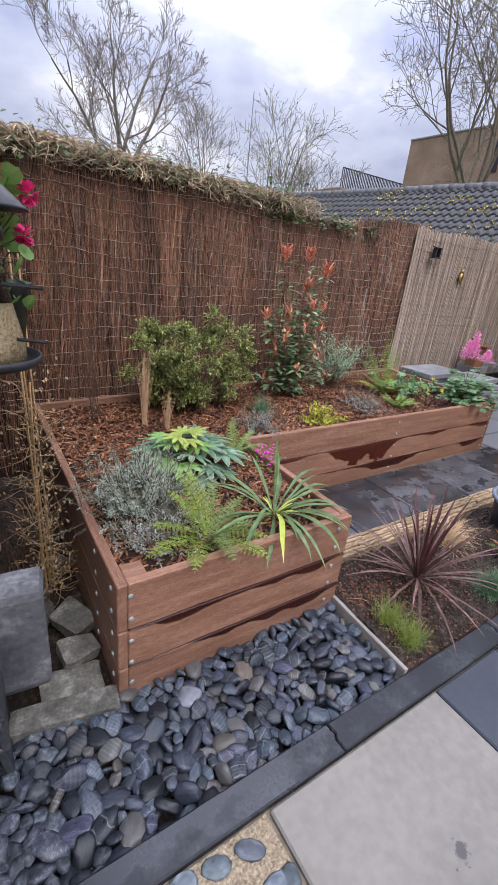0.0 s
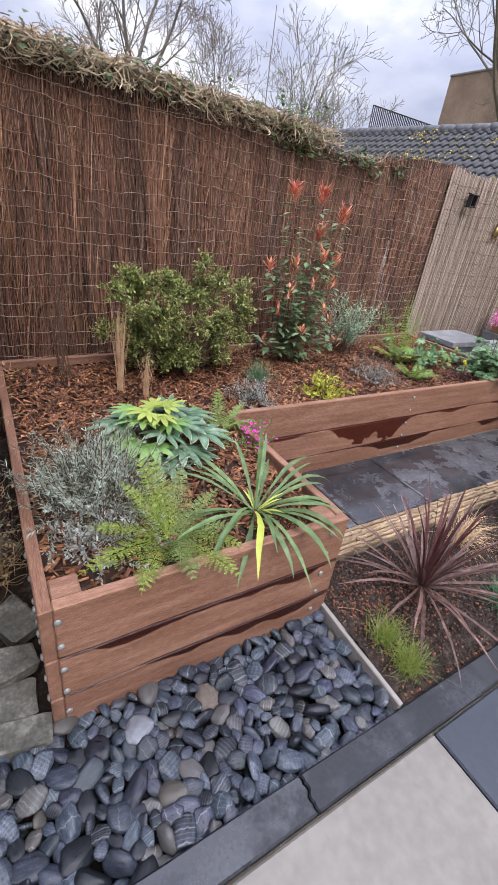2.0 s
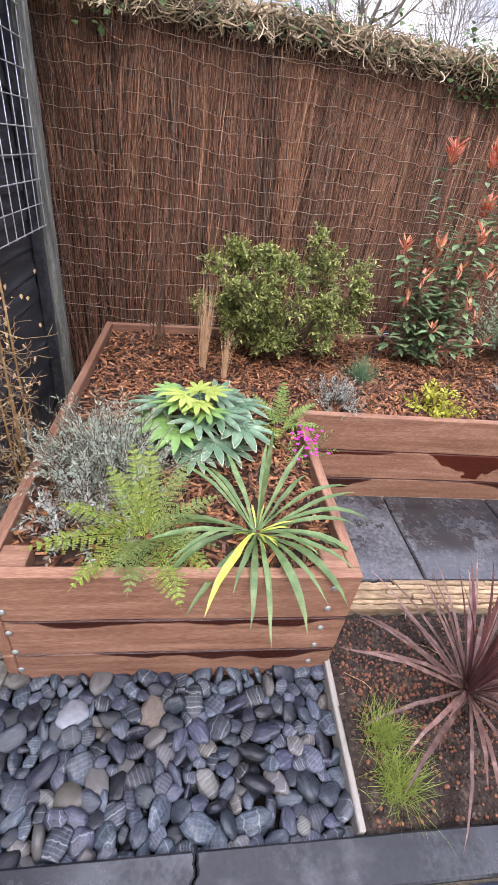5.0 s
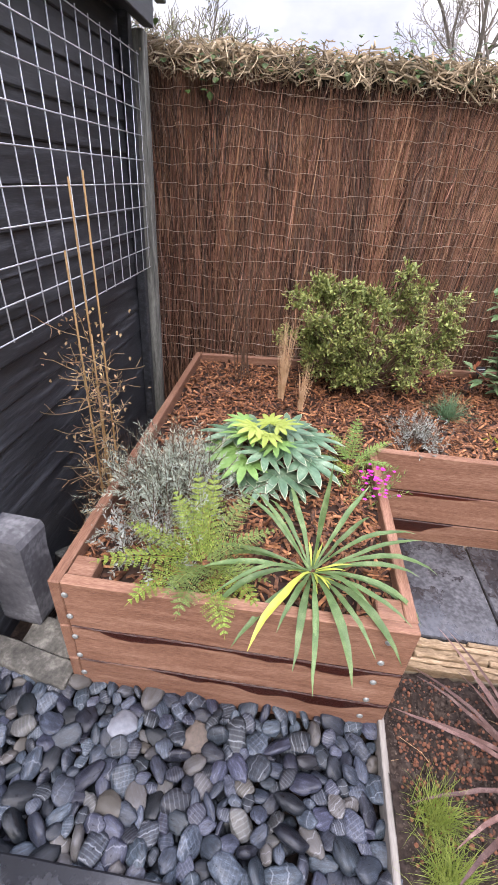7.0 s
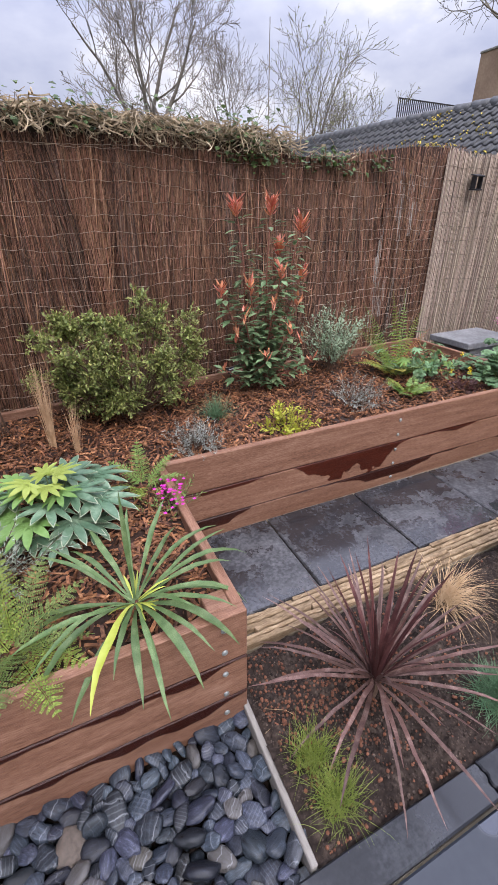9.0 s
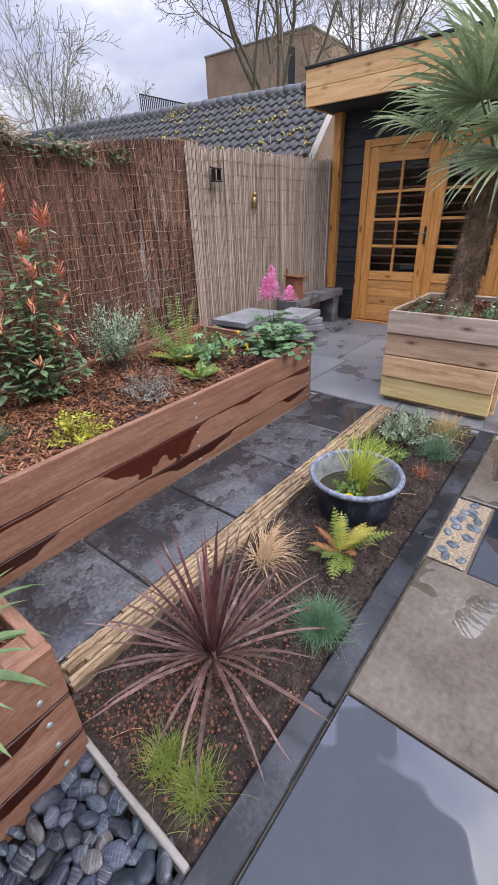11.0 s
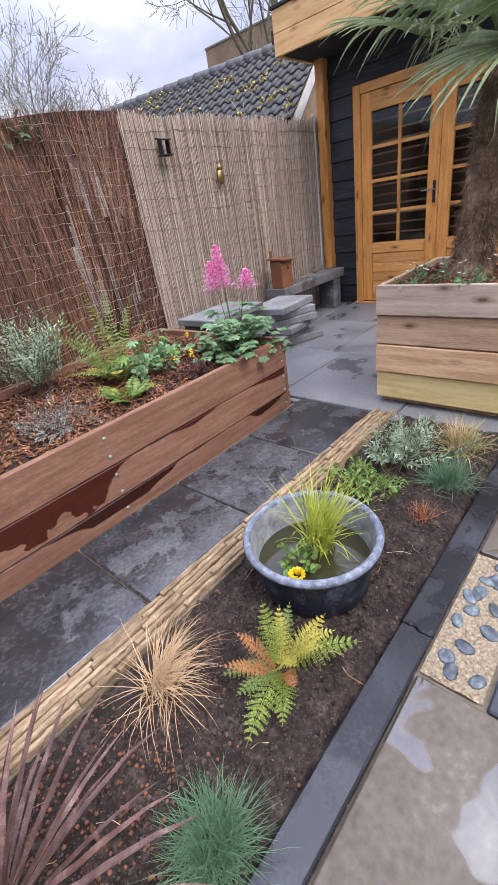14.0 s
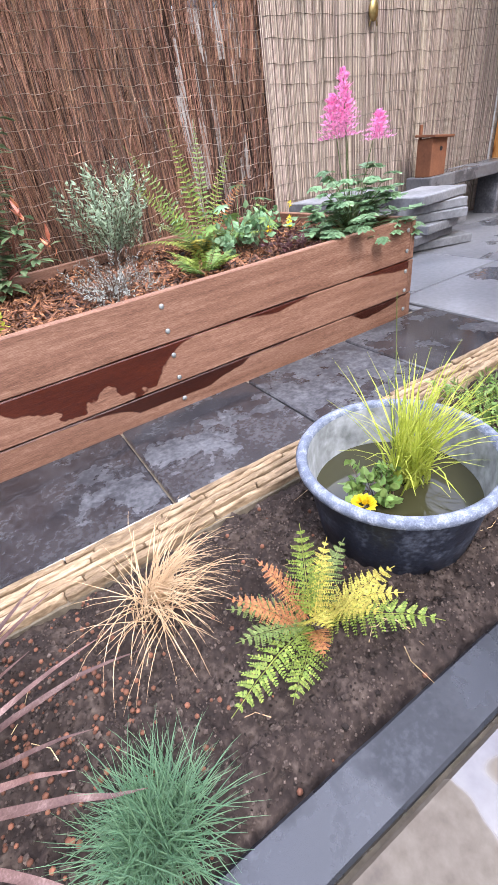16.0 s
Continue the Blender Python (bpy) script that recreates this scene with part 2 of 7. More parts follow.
M_edge = mat("split_sandstone", [(0.08, 0.05, 0.026), (0.22, 0.153, 0.09), (0.38, 0.29, 0.19)], scale=14, stretch=(1, 3, 3), rough=(0.75, 0.95), bump=0.8, bscale=60, rnd=0.22)
M_grout = mat("sandy_grout", [(0.1, 0.08, 0.055), (0.2, 0.165, 0.12)], scale=40, rough=(0.85, 0.98), bump=0.6, bscale=150)
M_mosaic = mat("pebbled_mortar", [(0.08, 0.058, 0.034), (0.21, 0.165, 0.11), (0.37, 0.31, 0.22)], scale=110, rough=(0.8, 0.95), bump=0.9, bscale=170)
M_strip = mat("grey_timber_strip", [(0.12, 0.108, 0.095), (0.26, 0.24, 0.215)], scale=4, stretch=(14, 1.5, 14), rough=(0.7, 0.9), bump=0.3, bscale=30)
M_kstone = mat("rough_concrete_kerb", [(0.03, 0.029, 0.025), (0.09, 0.086, 0.074), (0.23, 0.22, 0.19)], scale=14, rough=(0.8, 0.95), bump=0.9, bscale=90)
M_block = mat("dark_basalt_block", [(0.04, 0.04, 0.045), (0.1, 0.1, 0.108), (0.27, 0.27, 0.28)], scale=5, rough=(0.6, 0.85), bump=0.3, bscale=50, detail=9)
M_black = mat("black_stained_boards", [(0.009, 0.0098, 0.0115), (0.028, 0.03, 0.034), (0.082, 0.086, 0.096)], scale=3, stretch=(10, 1.0, 14), rough=(0.4, 0.6), spec=0.5, bump=0.25, bscale=22)
M_blackx = mat("black_hut_boards", [(0.01, 0.011, 0.0135), (0.026, 0.029, 0.035), (0.06, 0.065, 0.076)], scale=3, stretch=(10, 1.0, 14), rough=(0.45, 0.65), bump=0.2, bscale=22)
M_wire = mat("galvanised_wire", [(0.42, 0.43, 0.44), (0.62, 0.63, 0.64)], scale=30, rough=(0.35, 0.55), metal=0.6, bump=0.05)
M_gpost = mat("weathered_grey_post", [(0.05, 0.05, 0.045), (0.16, 0.16, 0.14), (0.34, 0.34, 0.3)], scale=4, stretch=(12, 12, 1.2), rough=(0.7, 0.9), bump=0.5, bscale=24)
M_twig = mat("heather_twigs", [(0.045, 0.02, 0.012), (0.135, 0.063, 0.04), (0.27, 0.15, 0.1), (0.44, 0.29, 0.205)], scale=5, stretch=(6, 6, 0.6), rough=(0.6, 0.9), bump=0.3, rnd=0.7, island=True, hue=0.012)
M_twigred = mat("foxy_heather_twigs", [(0.06, 0.025, 0.014), (0.17, 0.08, 0.046), (0.32, 0.18, 0.115), (0.5, 0.34, 0.24)], scale=5, stretch=(6, 6, 0.6), rough=(0.6, 0.9), bump=0.3, rnd=0.6, island=True, hue=0.012)
M_twiggrey = mat("dark_heather_twigs", [(0.02, 0.012, 0.009), (0.07, 0.042, 0.032), (0.17, 0.115, 0.09), (0.36, 0.28, 0.23)], scale=5, stretch=(6, 6, 0.6), rough=(0.6, 0.9), bump=0.3, rnd=0.7, island=True, hue=0.012)
M_twigback = mat("shaded_heather_backing", [(0.012, 0.0055, 0.004), (0.04, 0.019, 0.013), (0.1, 0.055, 0.04)], scale=7, stretch=(14, 14, 0.7), rough=(0.8, 0.95), bump=0.9, bscale=40)
M_fwire = mat("fence_wire", [(0.4, 0.32, 0.25), (0.62, 0.53, 0.43)], scale=30, rough=(0.4, 0.6), metal=0.3, bump=0.05)
M_reed = mat("pale_reed", [(0.18, 0.135, 0.105), (0.36, 0.285, 0.225), (0.55, 0.46, 0.375)], scale=3, stretch=(8, 8, 0.8), rough=(0.6, 0.85), bump=0.25, rnd=0.5, island=True, hue=0.02)
M_reedwire = mat("dark_binding_wire", [(0.13, 0.105, 0.08), (0.22, 0.185, 0.145)], scale=30, rough=(0.5, 0.7), metal=0.3)
M_vine = mat("dry_ivy_stems", [(0.095, 0.068, 0.042), (0.31, 0.24, 0.155), (0.6, 0.51, 0.37)], scale=8, rough=(0.75, 0.95), bump=0.4, rnd=0.45, island=True)
M_core = mat("hedge_shade_dark", [(0.014, 0.011, 0.008), (0.05, 0.038, 0.026)], scale=14, rough=(0.9, 1.0), bump=1.0, bscale=50)
M_ivy = mat("ivy_leaf", [(0.025, 0.05, 0.012), (0.06, 0.1, 0.03), (0.13, 0.17, 0.06)], scale=20, rough=(0.35, 0.6), bump=0.15, rnd=0.45, island=True, leaf=0.2)
M_larch = mat("oiled_larch", [(0.4, 0.15, 0.035), (0.58, 0.26, 0.07), (0.7, 0.36, 0.12)], scale=3, stretch=(12, 12, 1.0), rough=(0.4, 0.6), bump=0.12, bscale=24, fine=0.4)
M_larchy = mat("oiled_larch_rail", [(0.42, 0.17, 0.045), (0.6, 0.29, 0.09), (0.72, 0.4, 0.15)], scale=3, stretch=(12, 1.0, 12), rough=(0.4, 0.6), bump=0.12, bscale=24, fine=0.4)
M_fascia = mat("pale_larch_fascia", [(0.5, 0.27, 0.1), (0.66, 0.4, 0.18), (0.76, 0.52, 0.27)], scale=2.5, stretch=(12, 1.0, 12), rough=(0.45, 0.65), bump=0.12, bscale=24)
M_scaff = [mat("scaffold_board_grey", [(0.27, 0.2, 0.15), (0.41, 0.32, 0.25), (0.53, 0.43, 0.35)], scale=2.5, stretch=(10, 1.0, 12), rough=(0.65, 0.85), bump=0.3, bscale=24),
           mat("scaffold_board_tan", [(0.3, 0.17, 0.085), (0.5, 0.32, 0.18), (0.62, 0.44, 0.28)], scale=2.5, stretch=(10, 1.0, 12), rough=(0.65, 0.85), bump=0.3, bscale=24),
           mat("scaffold_board_brown", [(0.2, 0.12, 0.075), (0.38, 0.25, 0.16), (0.5, 0.36, 0.25)], scale=2.5, stretch=(10, 1.0, 12), rough=(0.65, 0.85), bump=0.3, bscale=24),
           mat("scaffold_board_yellow", [(0.42, 0.3, 0.11), (0.56, 0.43, 0.19), (0.66, 0.54, 0.29)], scale=2.5, stretch=(10, 1.0, 12), rough=(0.65, 0.85), bump=0.3, bscale=24)]
def add_knots(m, along, colour):
    """Dark knots with rings in sawn softwood; along: scale of the grain coordinates."""
    n, l = m.node_tree.nodes, m.node_tree.links
    bs = next(k for k in n if k.type == "BSDF_PRINCIPLED")
    off = next(k for k in n if k.type == "VECT_MATH")
    base = bs.inputs["Base Color"].links[0].from_socket
    mp = n.new("ShaderNodeMapping")
    mp.inputs["Scale"].default_value = along
    l.new(off.outputs[0], mp.inputs[0])
    vo = n.new("ShaderNodeTexVoronoi")
    vo.inputs["Scale"].default_value = 1.0
    l.new(mp.outputs[0], vo.inputs["Vector"])
    for reach, amount in ((0.26, 0.45), (0.13, 0.8)):
        mr = n.new("ShaderNodeMapRange")
        mr.interpolation_type = "SMOOTHSTEP"
        mr.inputs["From Min"].default_value, mr.inputs["From Max"].default_value, mr.inputs["To Max"].default_value = reach, reach * 0.45, amount
        l.new(vo.outputs["Distance"], mr.inputs[0])
        mx = n.new("ShaderNodeMix")
        mx.data_type, mx.blend_type = "RGBA", "MULTIPLY"
        mx.inputs[7].default_value = (*colour, 1)
        l.new(mr.outputs[0], mx.inputs[0])
        l.new(base, mx.inputs[6])
        base = mx.outputs[2]
    l.new(base, bs.inputs["Base Color"])


for m_wood in M_scaff + [M_larchy, M_fascia]:
    add_knots(m_wood, (6.0, 3.6, 9.0), (0.3, 0.2, 0.13))
add_knots(M_larch, (9.0, 9.0, 3.2), (0.35, 0.2, 0.12))


def veined_pebble(name):
    """Matt beach pebbles, from charcoal to blue-grey with a few brownish ones; pale layers run through half of them."""
    m = mat(name, [(0.008, 0.0094, 0.0125), (0.022, 0.027, 0.038), (0.085, 0.102, 0.14)], scale=1.3, stretch=(1, 3.4, 2.4), rough=(0.26, 0.5), bump=0.3, bscale=10, rnd=0.75, hue=0.03, fine=0.5, spec=0.4)
    n, l = m.node_tree.nodes, m.node_tree.links
    bs = next(k for k in n if k.type == "BSDF_PRINCIPLED")
    hs = next(k for k in n if k.type == "HUE_SAT")
    mp = next(k for k in n if k.type == "MAPPING")
    rsock = next(k for k in n if k.type == "OBJECT_INFO").outputs["Random"]

    def scrambled(mul):
        a, b = n.new("ShaderNodeMath"), n.new("ShaderNodeMath")
        a.operation, b.operation = "MULTIPLY", "FRACT"
        a.inputs[1].default_value = mul
        l.new(rsock, a.inputs[0])
        l.new(a.outputs[0], b.inputs[0])
        return b.outputs[0]

    def step(sock, lo, hi, top):
        k = n.new("ShaderNodeMapRange")
        k.inputs["From Min"].default_value, k.inputs["From Max"].default_value, k.inputs["To Max"].default_value = lo, hi, top
        l.new(sock, k.inputs[0])
        return k.outputs[0]

    def times(a, b):
        k = n.new("ShaderNodeMath")
        k.operation = "MULTIPLY"
        l.new(a, k.inputs[0])
        l.new(b, k.inputs[1])
        return k.outputs[0]

    def mixed(fac, base, col):
        k = n.new("ShaderNodeMix")
        k.data_type = "RGBA"
        l.new(fac, k.inputs[0])
        l.new(base, k.inputs[6])
        k.inputs[7].default_value = (*col, 1)
        return k.outputs[2]

    col = mixed(step(scrambled(19.3), 0.88, 0.93, 0.6), hs.outputs[0], (0.085, 0.075, 0.06))
    for scale, dist, lo, which, top in ((0.4, 2.6, 0.96, 5.7, 0.27), (1.2, 1.6, 0.7, 11.9, 0.1)):
        wv = n.new("ShaderNodeTexWave")
        wv.inputs["Scale"].default_value, wv.inputs["Distortion"].default_value = scale, dist
        wv.inputs["Detail"].default_value, wv.inputs["Detail Scale"].default_value = 3.0, 1.2
        l.new(mp.outputs[0], wv.inputs["Vector"])
        col = mixed(times(step(wv.outputs["Fac"], lo, 1.0, top), step(scrambled(which), 0.62, 0.8, 1.0)), col, (0.36, 0.38, 0.41))
    l.new(col, bs.inputs["Base Color"])
    return m


M_pebble = veined_pebble("beach_pebble")
M_tile = mat("slate_grey_pantile", [(0.03, 0.031, 0.033), (0.07, 0.072, 0.075), (0.15, 0.152, 0.155)], scale=6, rough=(0.5, 0.75), bump=0.3, rnd=0.25, island=True)
M_lichen = mat("yellow_lichen", [(0.35, 0.27, 0.04), (0.5, 0.4, 0.09)], scale=40, rough=(0.9, 1.0), bump=0.8, island=True, rnd=0.3)
M_white = mat("grey_white_paint", [(0.5, 0.5, 0.48), (0.66, 0.66, 0.64)], scale=5, rough=(0.6, 0.8), bump=0.1)
M_render = mat("weathered_render", [(0.22, 0.2, 0.175), (0.36, 0.335, 0.3)], scale=5, rough=(0.7, 0.9), bump=0.2)
M_brick = mat("brown_brick", [(0.15, 0.1, 0.066), (0.22, 0.155, 0.105), (0.3, 0.22, 0.155)], scale=0.8, rough=(0.8, 0.95), bump=0.3, bscale=8, rnd=0.2)
M_bark = mat("grey_bark", [(0.08, 0.07, 0.06), (0.17, 0.15, 0.13), (0.26, 0.23, 0.2)], scale=8, rough=(0.85, 0.98), bump=0.4)
M_barkg = mat("mossy_bark", [(0.09, 0.078, 0.057), (0.2, 0.175, 0.13)], scale=8, rough=(0.85, 0.98), bump=0.4)
M_bud = mat("pale_bud", [(0.2, 0.23, 0.1), (0.38, 0.41, 0.19)], scale=20, rough=(0.6, 0.8), island=True, rnd=0.3, leaf=0.2)
M_metal = mat("dark_metal", [(0.02, 0.02, 0.022), (0.045, 0.045, 0.05)], scale=20, rough=(0.35, 0.55), metal=0.5, bump=0.05)
M_brass = mat("aged_brass", [(0.2, 0.14, 0.05), (0.4, 0.3, 0.13)], scale=40, rough=(0.3, 0.5), metal=0.9, bump=0.1)
M_rust = mat("rusty_wood", [(0.13, 0.05, 0.025), (0.24, 0.1, 0.05)], scale=8, rough=(0.7, 0.9), bump=0.3)
M_felt = mat("bitumen_felt", [(0.02, 0.02, 0.022), (0.04, 0.04, 0.043)], scale=30, rough=(0.8, 0.95), bump=0.4)
M_dim = mat("interior_dimness", [(0.03, 0.025, 0.02), (0.06, 0.05, 0.04)], scale=4, rough=(0.8, 0.9))

# ---- builders ----
def link_mesh(name, me, parent=None, m=None, label=""):
    ob = new(name, me)
    if parent is not None:
        ob.parent = parent
    if m is not None:
        ob.matrix_local = m
    if label:
        ob["label"] = label
    return ob


def to_mesh(bm, material, name="mesh", smooth=False):
    me = bpy.data.meshes.new(name)
    bm.to_mesh(me)
    bm.free()
    for mm in (material if isinstance(material, (list, tuple)) else (material,)):
        me.materials.append(mm)
    if smooth:
        me.polygons.foreach_set("use_smooth", [True] * len(me.polygons))
    return me


def part(name, bm, material, parent, label="", smooth=False):
    return link_mesh(name, to_mesh(bm, material, name, smooth), parent, None, label)


def thing(name, label, category, at=(0, 0, 0), rz=0.0, group="", kind=""):
    ob = new(name)
    ob.matrix_world = pose(*at, 0, 0, rz)
    return tagged(ob, label, category, group, kind)


def raw(verts, faces, material, name="mesh", smooth=False):
    me = bpy.data.meshes.new(name)
    me.from_pydata(verts, [], faces)
    me.materials.append(material)
    if smooth:
        me.polygons.foreach_set("use_smooth", [True] * len(me.polygons))
    me.update()
    return me


def box(sx, sy, sz, bev=0.004, at=(0, 0, 0), bm=None, rot=None):
    """A box of that size round at, with rounded edges."""
    b = bmesh.new()
    bmesh.ops.create_cube(b, size=1, matrix=Matrix.Diagonal((sx, sy, sz, 1)))
    if bev:
        bmesh.ops.bevel(b, geom=b.edges[:], offset=bev, segments=1, affect="EDGES")
    mm = Matrix.Translation(at) @ (rot if rot is not None else Matrix())
    bmesh.ops.transform(b, matrix=mm, verts=b.verts[:])
    if bm is None:
        return b
    me = bpy.data.meshes.new("tmp")
    b.to_mesh(me)
    b.free()
    bm.from_mesh(me)
    bpy.data.meshes.remove(me)
    return bm


def cyl(r1, r2, h, seg=16, at=(0, 0, 0), rot=None, caps=True):
    b = bmesh.new()
    bmesh.ops.create_cone(b, cap_ends=caps, segments=seg, radius1=r1, radius2=r2, depth=h,
                          matrix=Matrix.Translation(at) @ (rot if rot is not None else Matrix()))
    return b


def lathe(profile, seg=32):
    """A turned body from (radius, height) pairs."""
    b = bmesh.new()
    rings = []
    for r, z in profile:
        rings.append([b.verts.new((r * math.cos(2 * math.pi * i / seg), r * math.sin(2 * math.pi * i / seg), z)) for i in range(seg)])
    for a, c in zip(rings, rings[1:]):
        for i in range(seg):
            b.faces.new((a[i], a[(i + 1) % seg], c[(i + 1) % seg], c[i]))
    return b


class Soup:
    """Collects many small pieces as plain vertex and face lists."""

    def __init__(self):
        self.v, self.f = [], []

    def tube(self, pts, r0, r1, sides=3):
        base = len(self.v)
        k = len(pts)
        for i, p in enumerate(pts):
            p = Vector(p)
            d = (Vector(pts[min(i + 1, k - 1)]) - Vector(pts[max(i - 1, 0)])).normalized()
            a = d.orthogonal().normalized()
            c = d.cross(a)
            r = r0 + (r1 - r0) * i / max(1, k - 1)
            for s in range(sides):
                w = 2 * math.pi * s / sides
                self.v.append(p + r * (math.cos(w) * a + math.sin(w) * c))
        for i in range(k - 1):
            for s in range(sides):
                a0, a1 = base + i * sides + s, base + i * sides + (s + 1) % sides
                self.f.append((a0, a1, a1 + sides, a0 + sides))
        self.f.append(tuple(base + (k - 1) * sides + s for s in range(sides)))

    def leaf(self, p, d, up, length, width, fold=0.25, droop=0.0):
        """A folded pointed leaf from p along d, six triangles."""
        p, d, up = Vector(p), Vector(d).normalized(), Vector(up)
        s = d.cross(up)
        s = s.normalized() if s.length > 1e-4 else d.orthogonal().normalized()
        u = s.cross(d)
        b = len(self.v)
        dr = Vector((0, 0, -droop * length))
        self.v += [p, p + d * length * 0.4 + s * width / 2 + u * fold * width + dr * 0.2, p + d * length * 0.45 + dr * 0.25,
                   p + d * length * 0.4 - s * width / 2 + u * fold * width + dr * 0.2,
                   p + d * length * 0.78 + s * width * 0.28 + u * fold * width * 0.5 + dr * 0.6,
                   p + d * length * 0.78 - s * width * 0.28 + u * fold * width * 0.5 + dr * 0.6, p + d * length + dr]
        self.f += [(b, b + 2, b + 1), (b, b + 3, b + 2), (b + 1, b + 2, b + 6, b + 4), (b + 2, b + 3, b + 5, b + 6)]

    def strap(self, pts, widths, normal_up=(0, 0, 1), fold=0.2):
        """A long leaf along pts with a crease down its middle."""
        b, k = len(self.v), len(pts)
        for i, p in enumerate(pts):
            p = Vector(p)
            d = (Vector(pts[min(i + 1, k - 1)]) - Vector(pts[max(i - 1, 0)])).normalized()
            s = d.cross(Vector(normal_up))
            s = s.normalized() if s.length > 1e-3 else Vector((1, 0, 0))
            u = s.cross(d)
            w = widths[i]
            self.v += [p + s * w / 2 + u * fold * w, p, p - s * w / 2 + u * fold * w]
        for i in range(k - 1):
            a = b + 3 * i
            self.f += [(a, a + 1, a + 4, a + 3), (a + 1, a + 2, a + 5, a + 4)]

    def disc(self, p, normal, radius, rng, sides=9):
        """A round, slightly cupped and scalloped leaf blade."""
        nv_ = Vector(normal).normalized()
        a = nv_.orthogonal().normalized()
        c = nv_.cross(a)
        b = len(self.v)
        self.v.append(Vector(p))
        for i in range(2 * sides):
            w = math.pi * i / sides
            k = radius * (1.0 if i % 2 else 0.9) * rng.uniform(0.94, 1.04)
            self.v.append(Vector(p) + (a * math.cos(w) + c * math.sin(w)) * k + nv_ * radius * 0.22)
        self.f += [(b, b + 1 + i, b + 1 + (i + 1) % (2 * sides)) for i in range(2 * sides)]

    def chip(self, p, m, sx, sy, sz):
        b = len(self.v)
        for x, y, z in ((-1, -1, -1), (1, -.8, -1), (.9, 1, -1), (-.9, .8, -1), (-.8, -.9, 1), (.8, -.7, 1), (1, .9, 1), (-1, .7, 1)):
            self.v.append(Vector(p) + m @ Vector((x * sx / 2, y * sy / 2, z * sz / 2)))
        self.f += [(b, b + 3, b + 2, b + 1), (b + 4, b + 5, b + 6, b + 7), (b, b + 1, b + 5, b + 4), (b + 1, b + 2, b + 6, b + 5),
                   (b + 2, b + 3, b + 7, b + 6), (b + 3, b, b + 4, b + 7)]

    def mesh(self, material, name="mesh", smooth=False):
        return raw([tuple(v) for v in self.v], self.f, material, name, smooth)


def arc(p, az, lean, length, droop, n=6, wob=0.0, rng=random):
    """Points of a stem or blade that leaves p at lean degrees from upright and bends over by droop degrees."""
    pts = [Vector(p)]
    d0 = lean
    for i in range(n):
        a = radians(d0 + droop * (i / max(1, n - 1)) ** 1.3)
        z = radians(az + wob * rng.uniform(-1, 1))
        pts.append(pts[-1] + Vector((math.sin(a) * math.cos(z), math.sin(a) * math.sin(z), math.cos(a))) * (length / n))
    return pts


def roughen(bm, amount, scale):
    for v in bm.verts:
        v.co += noise.noise_vector(v.co * scale) * amount
    return bm

# ---- ground, paving and walls ----
rg = random.Random(5)


def sheet(x0, x1, y0, y1, nx, ny, height):
    vs, fs = [], []
    for j in range(ny + 1):
        for i in range(nx + 1):
            x, y = x0 + (x1 - x0) * i / nx, y0 + (y1 - y0) * j / ny
            vs.append((x, y, height(x, y)))
    for j in range(ny):
        for i in range(nx):
            a = j * (nx + 1) + i
            fs.append((a, a + 1, a + nx + 2, a + nx + 1))
    return vs, fs


M_ground = mat("far_ground", [(0.05, 0.06, 0.03), (0.1, 0.09, 0.06)], scale=0.5, rough=(0.9, 1.0), bump=0.3, bscale=6)
ground = tagged(link_mesh("ground", raw(*sheet(-400, 400, -400, 400, 8, 8, lambda x, y: -0.16), M_ground, "ground")), "earth and grass under and round the garden", "ground", kind="structure")

# joint bed under the paving
bed = tagged(link_mesh("paving_bed", to_mesh(box(2.95, 0.6, 0.1, 0, (1.345, -0.27, -0.07)), M_grout)), "sandy bed with pale mortar between the path slabs", "path bed", kind="structure")
bed2 = tagged(link_mesh("patio_bed", to_mesh(box(5.5, 4.8, 0.1, 0, (0.95, -3.835, -0.07)), M_grout)), "sandy bed under the patio slabs", "patio bed", kind="structure")
bed3 = tagged(link_mesh("terrace_bed", to_mesh(box(5.4, 7.0, 0.1, 0, (5.46, -1.0, -0.075)), M_grout)), "sandy bed under the grey terrace paving", "terrace bed", kind="structure")


def slab(name, x0, x1, y0, y1, material, parent, z=0.0, t=0.05, bev=0.006, tilt=0.25, label=""):
    b = box(x1 - x0 - 0.008, y1 - y0 - 0.008, t, bev)
    ob = part(name, b, material, parent, label)
    ob.matrix_local = pose((x0 + x1) / 2, (y0 + y1) / 2, z - t / 2, rg.uniform(-tilt, tilt), rg.uniform(-tilt, tilt), 0)
    return ob


path = thing("slab_path", "path of wet dark slate slabs beside the raised planter", "path", kind="structure")
for x0, x1 in ((-0.13, 0.392), (0.392, 0.983), (0.983, 1.585), (1.585, 2.172), (2.172, 2.77)):
    slab("slab", x0, x1, -0.555, -0.012, M_slate, path)

patio = thing("patio", "patio of large sandstone and slate slabs with puddles", "patio", kind="structure")
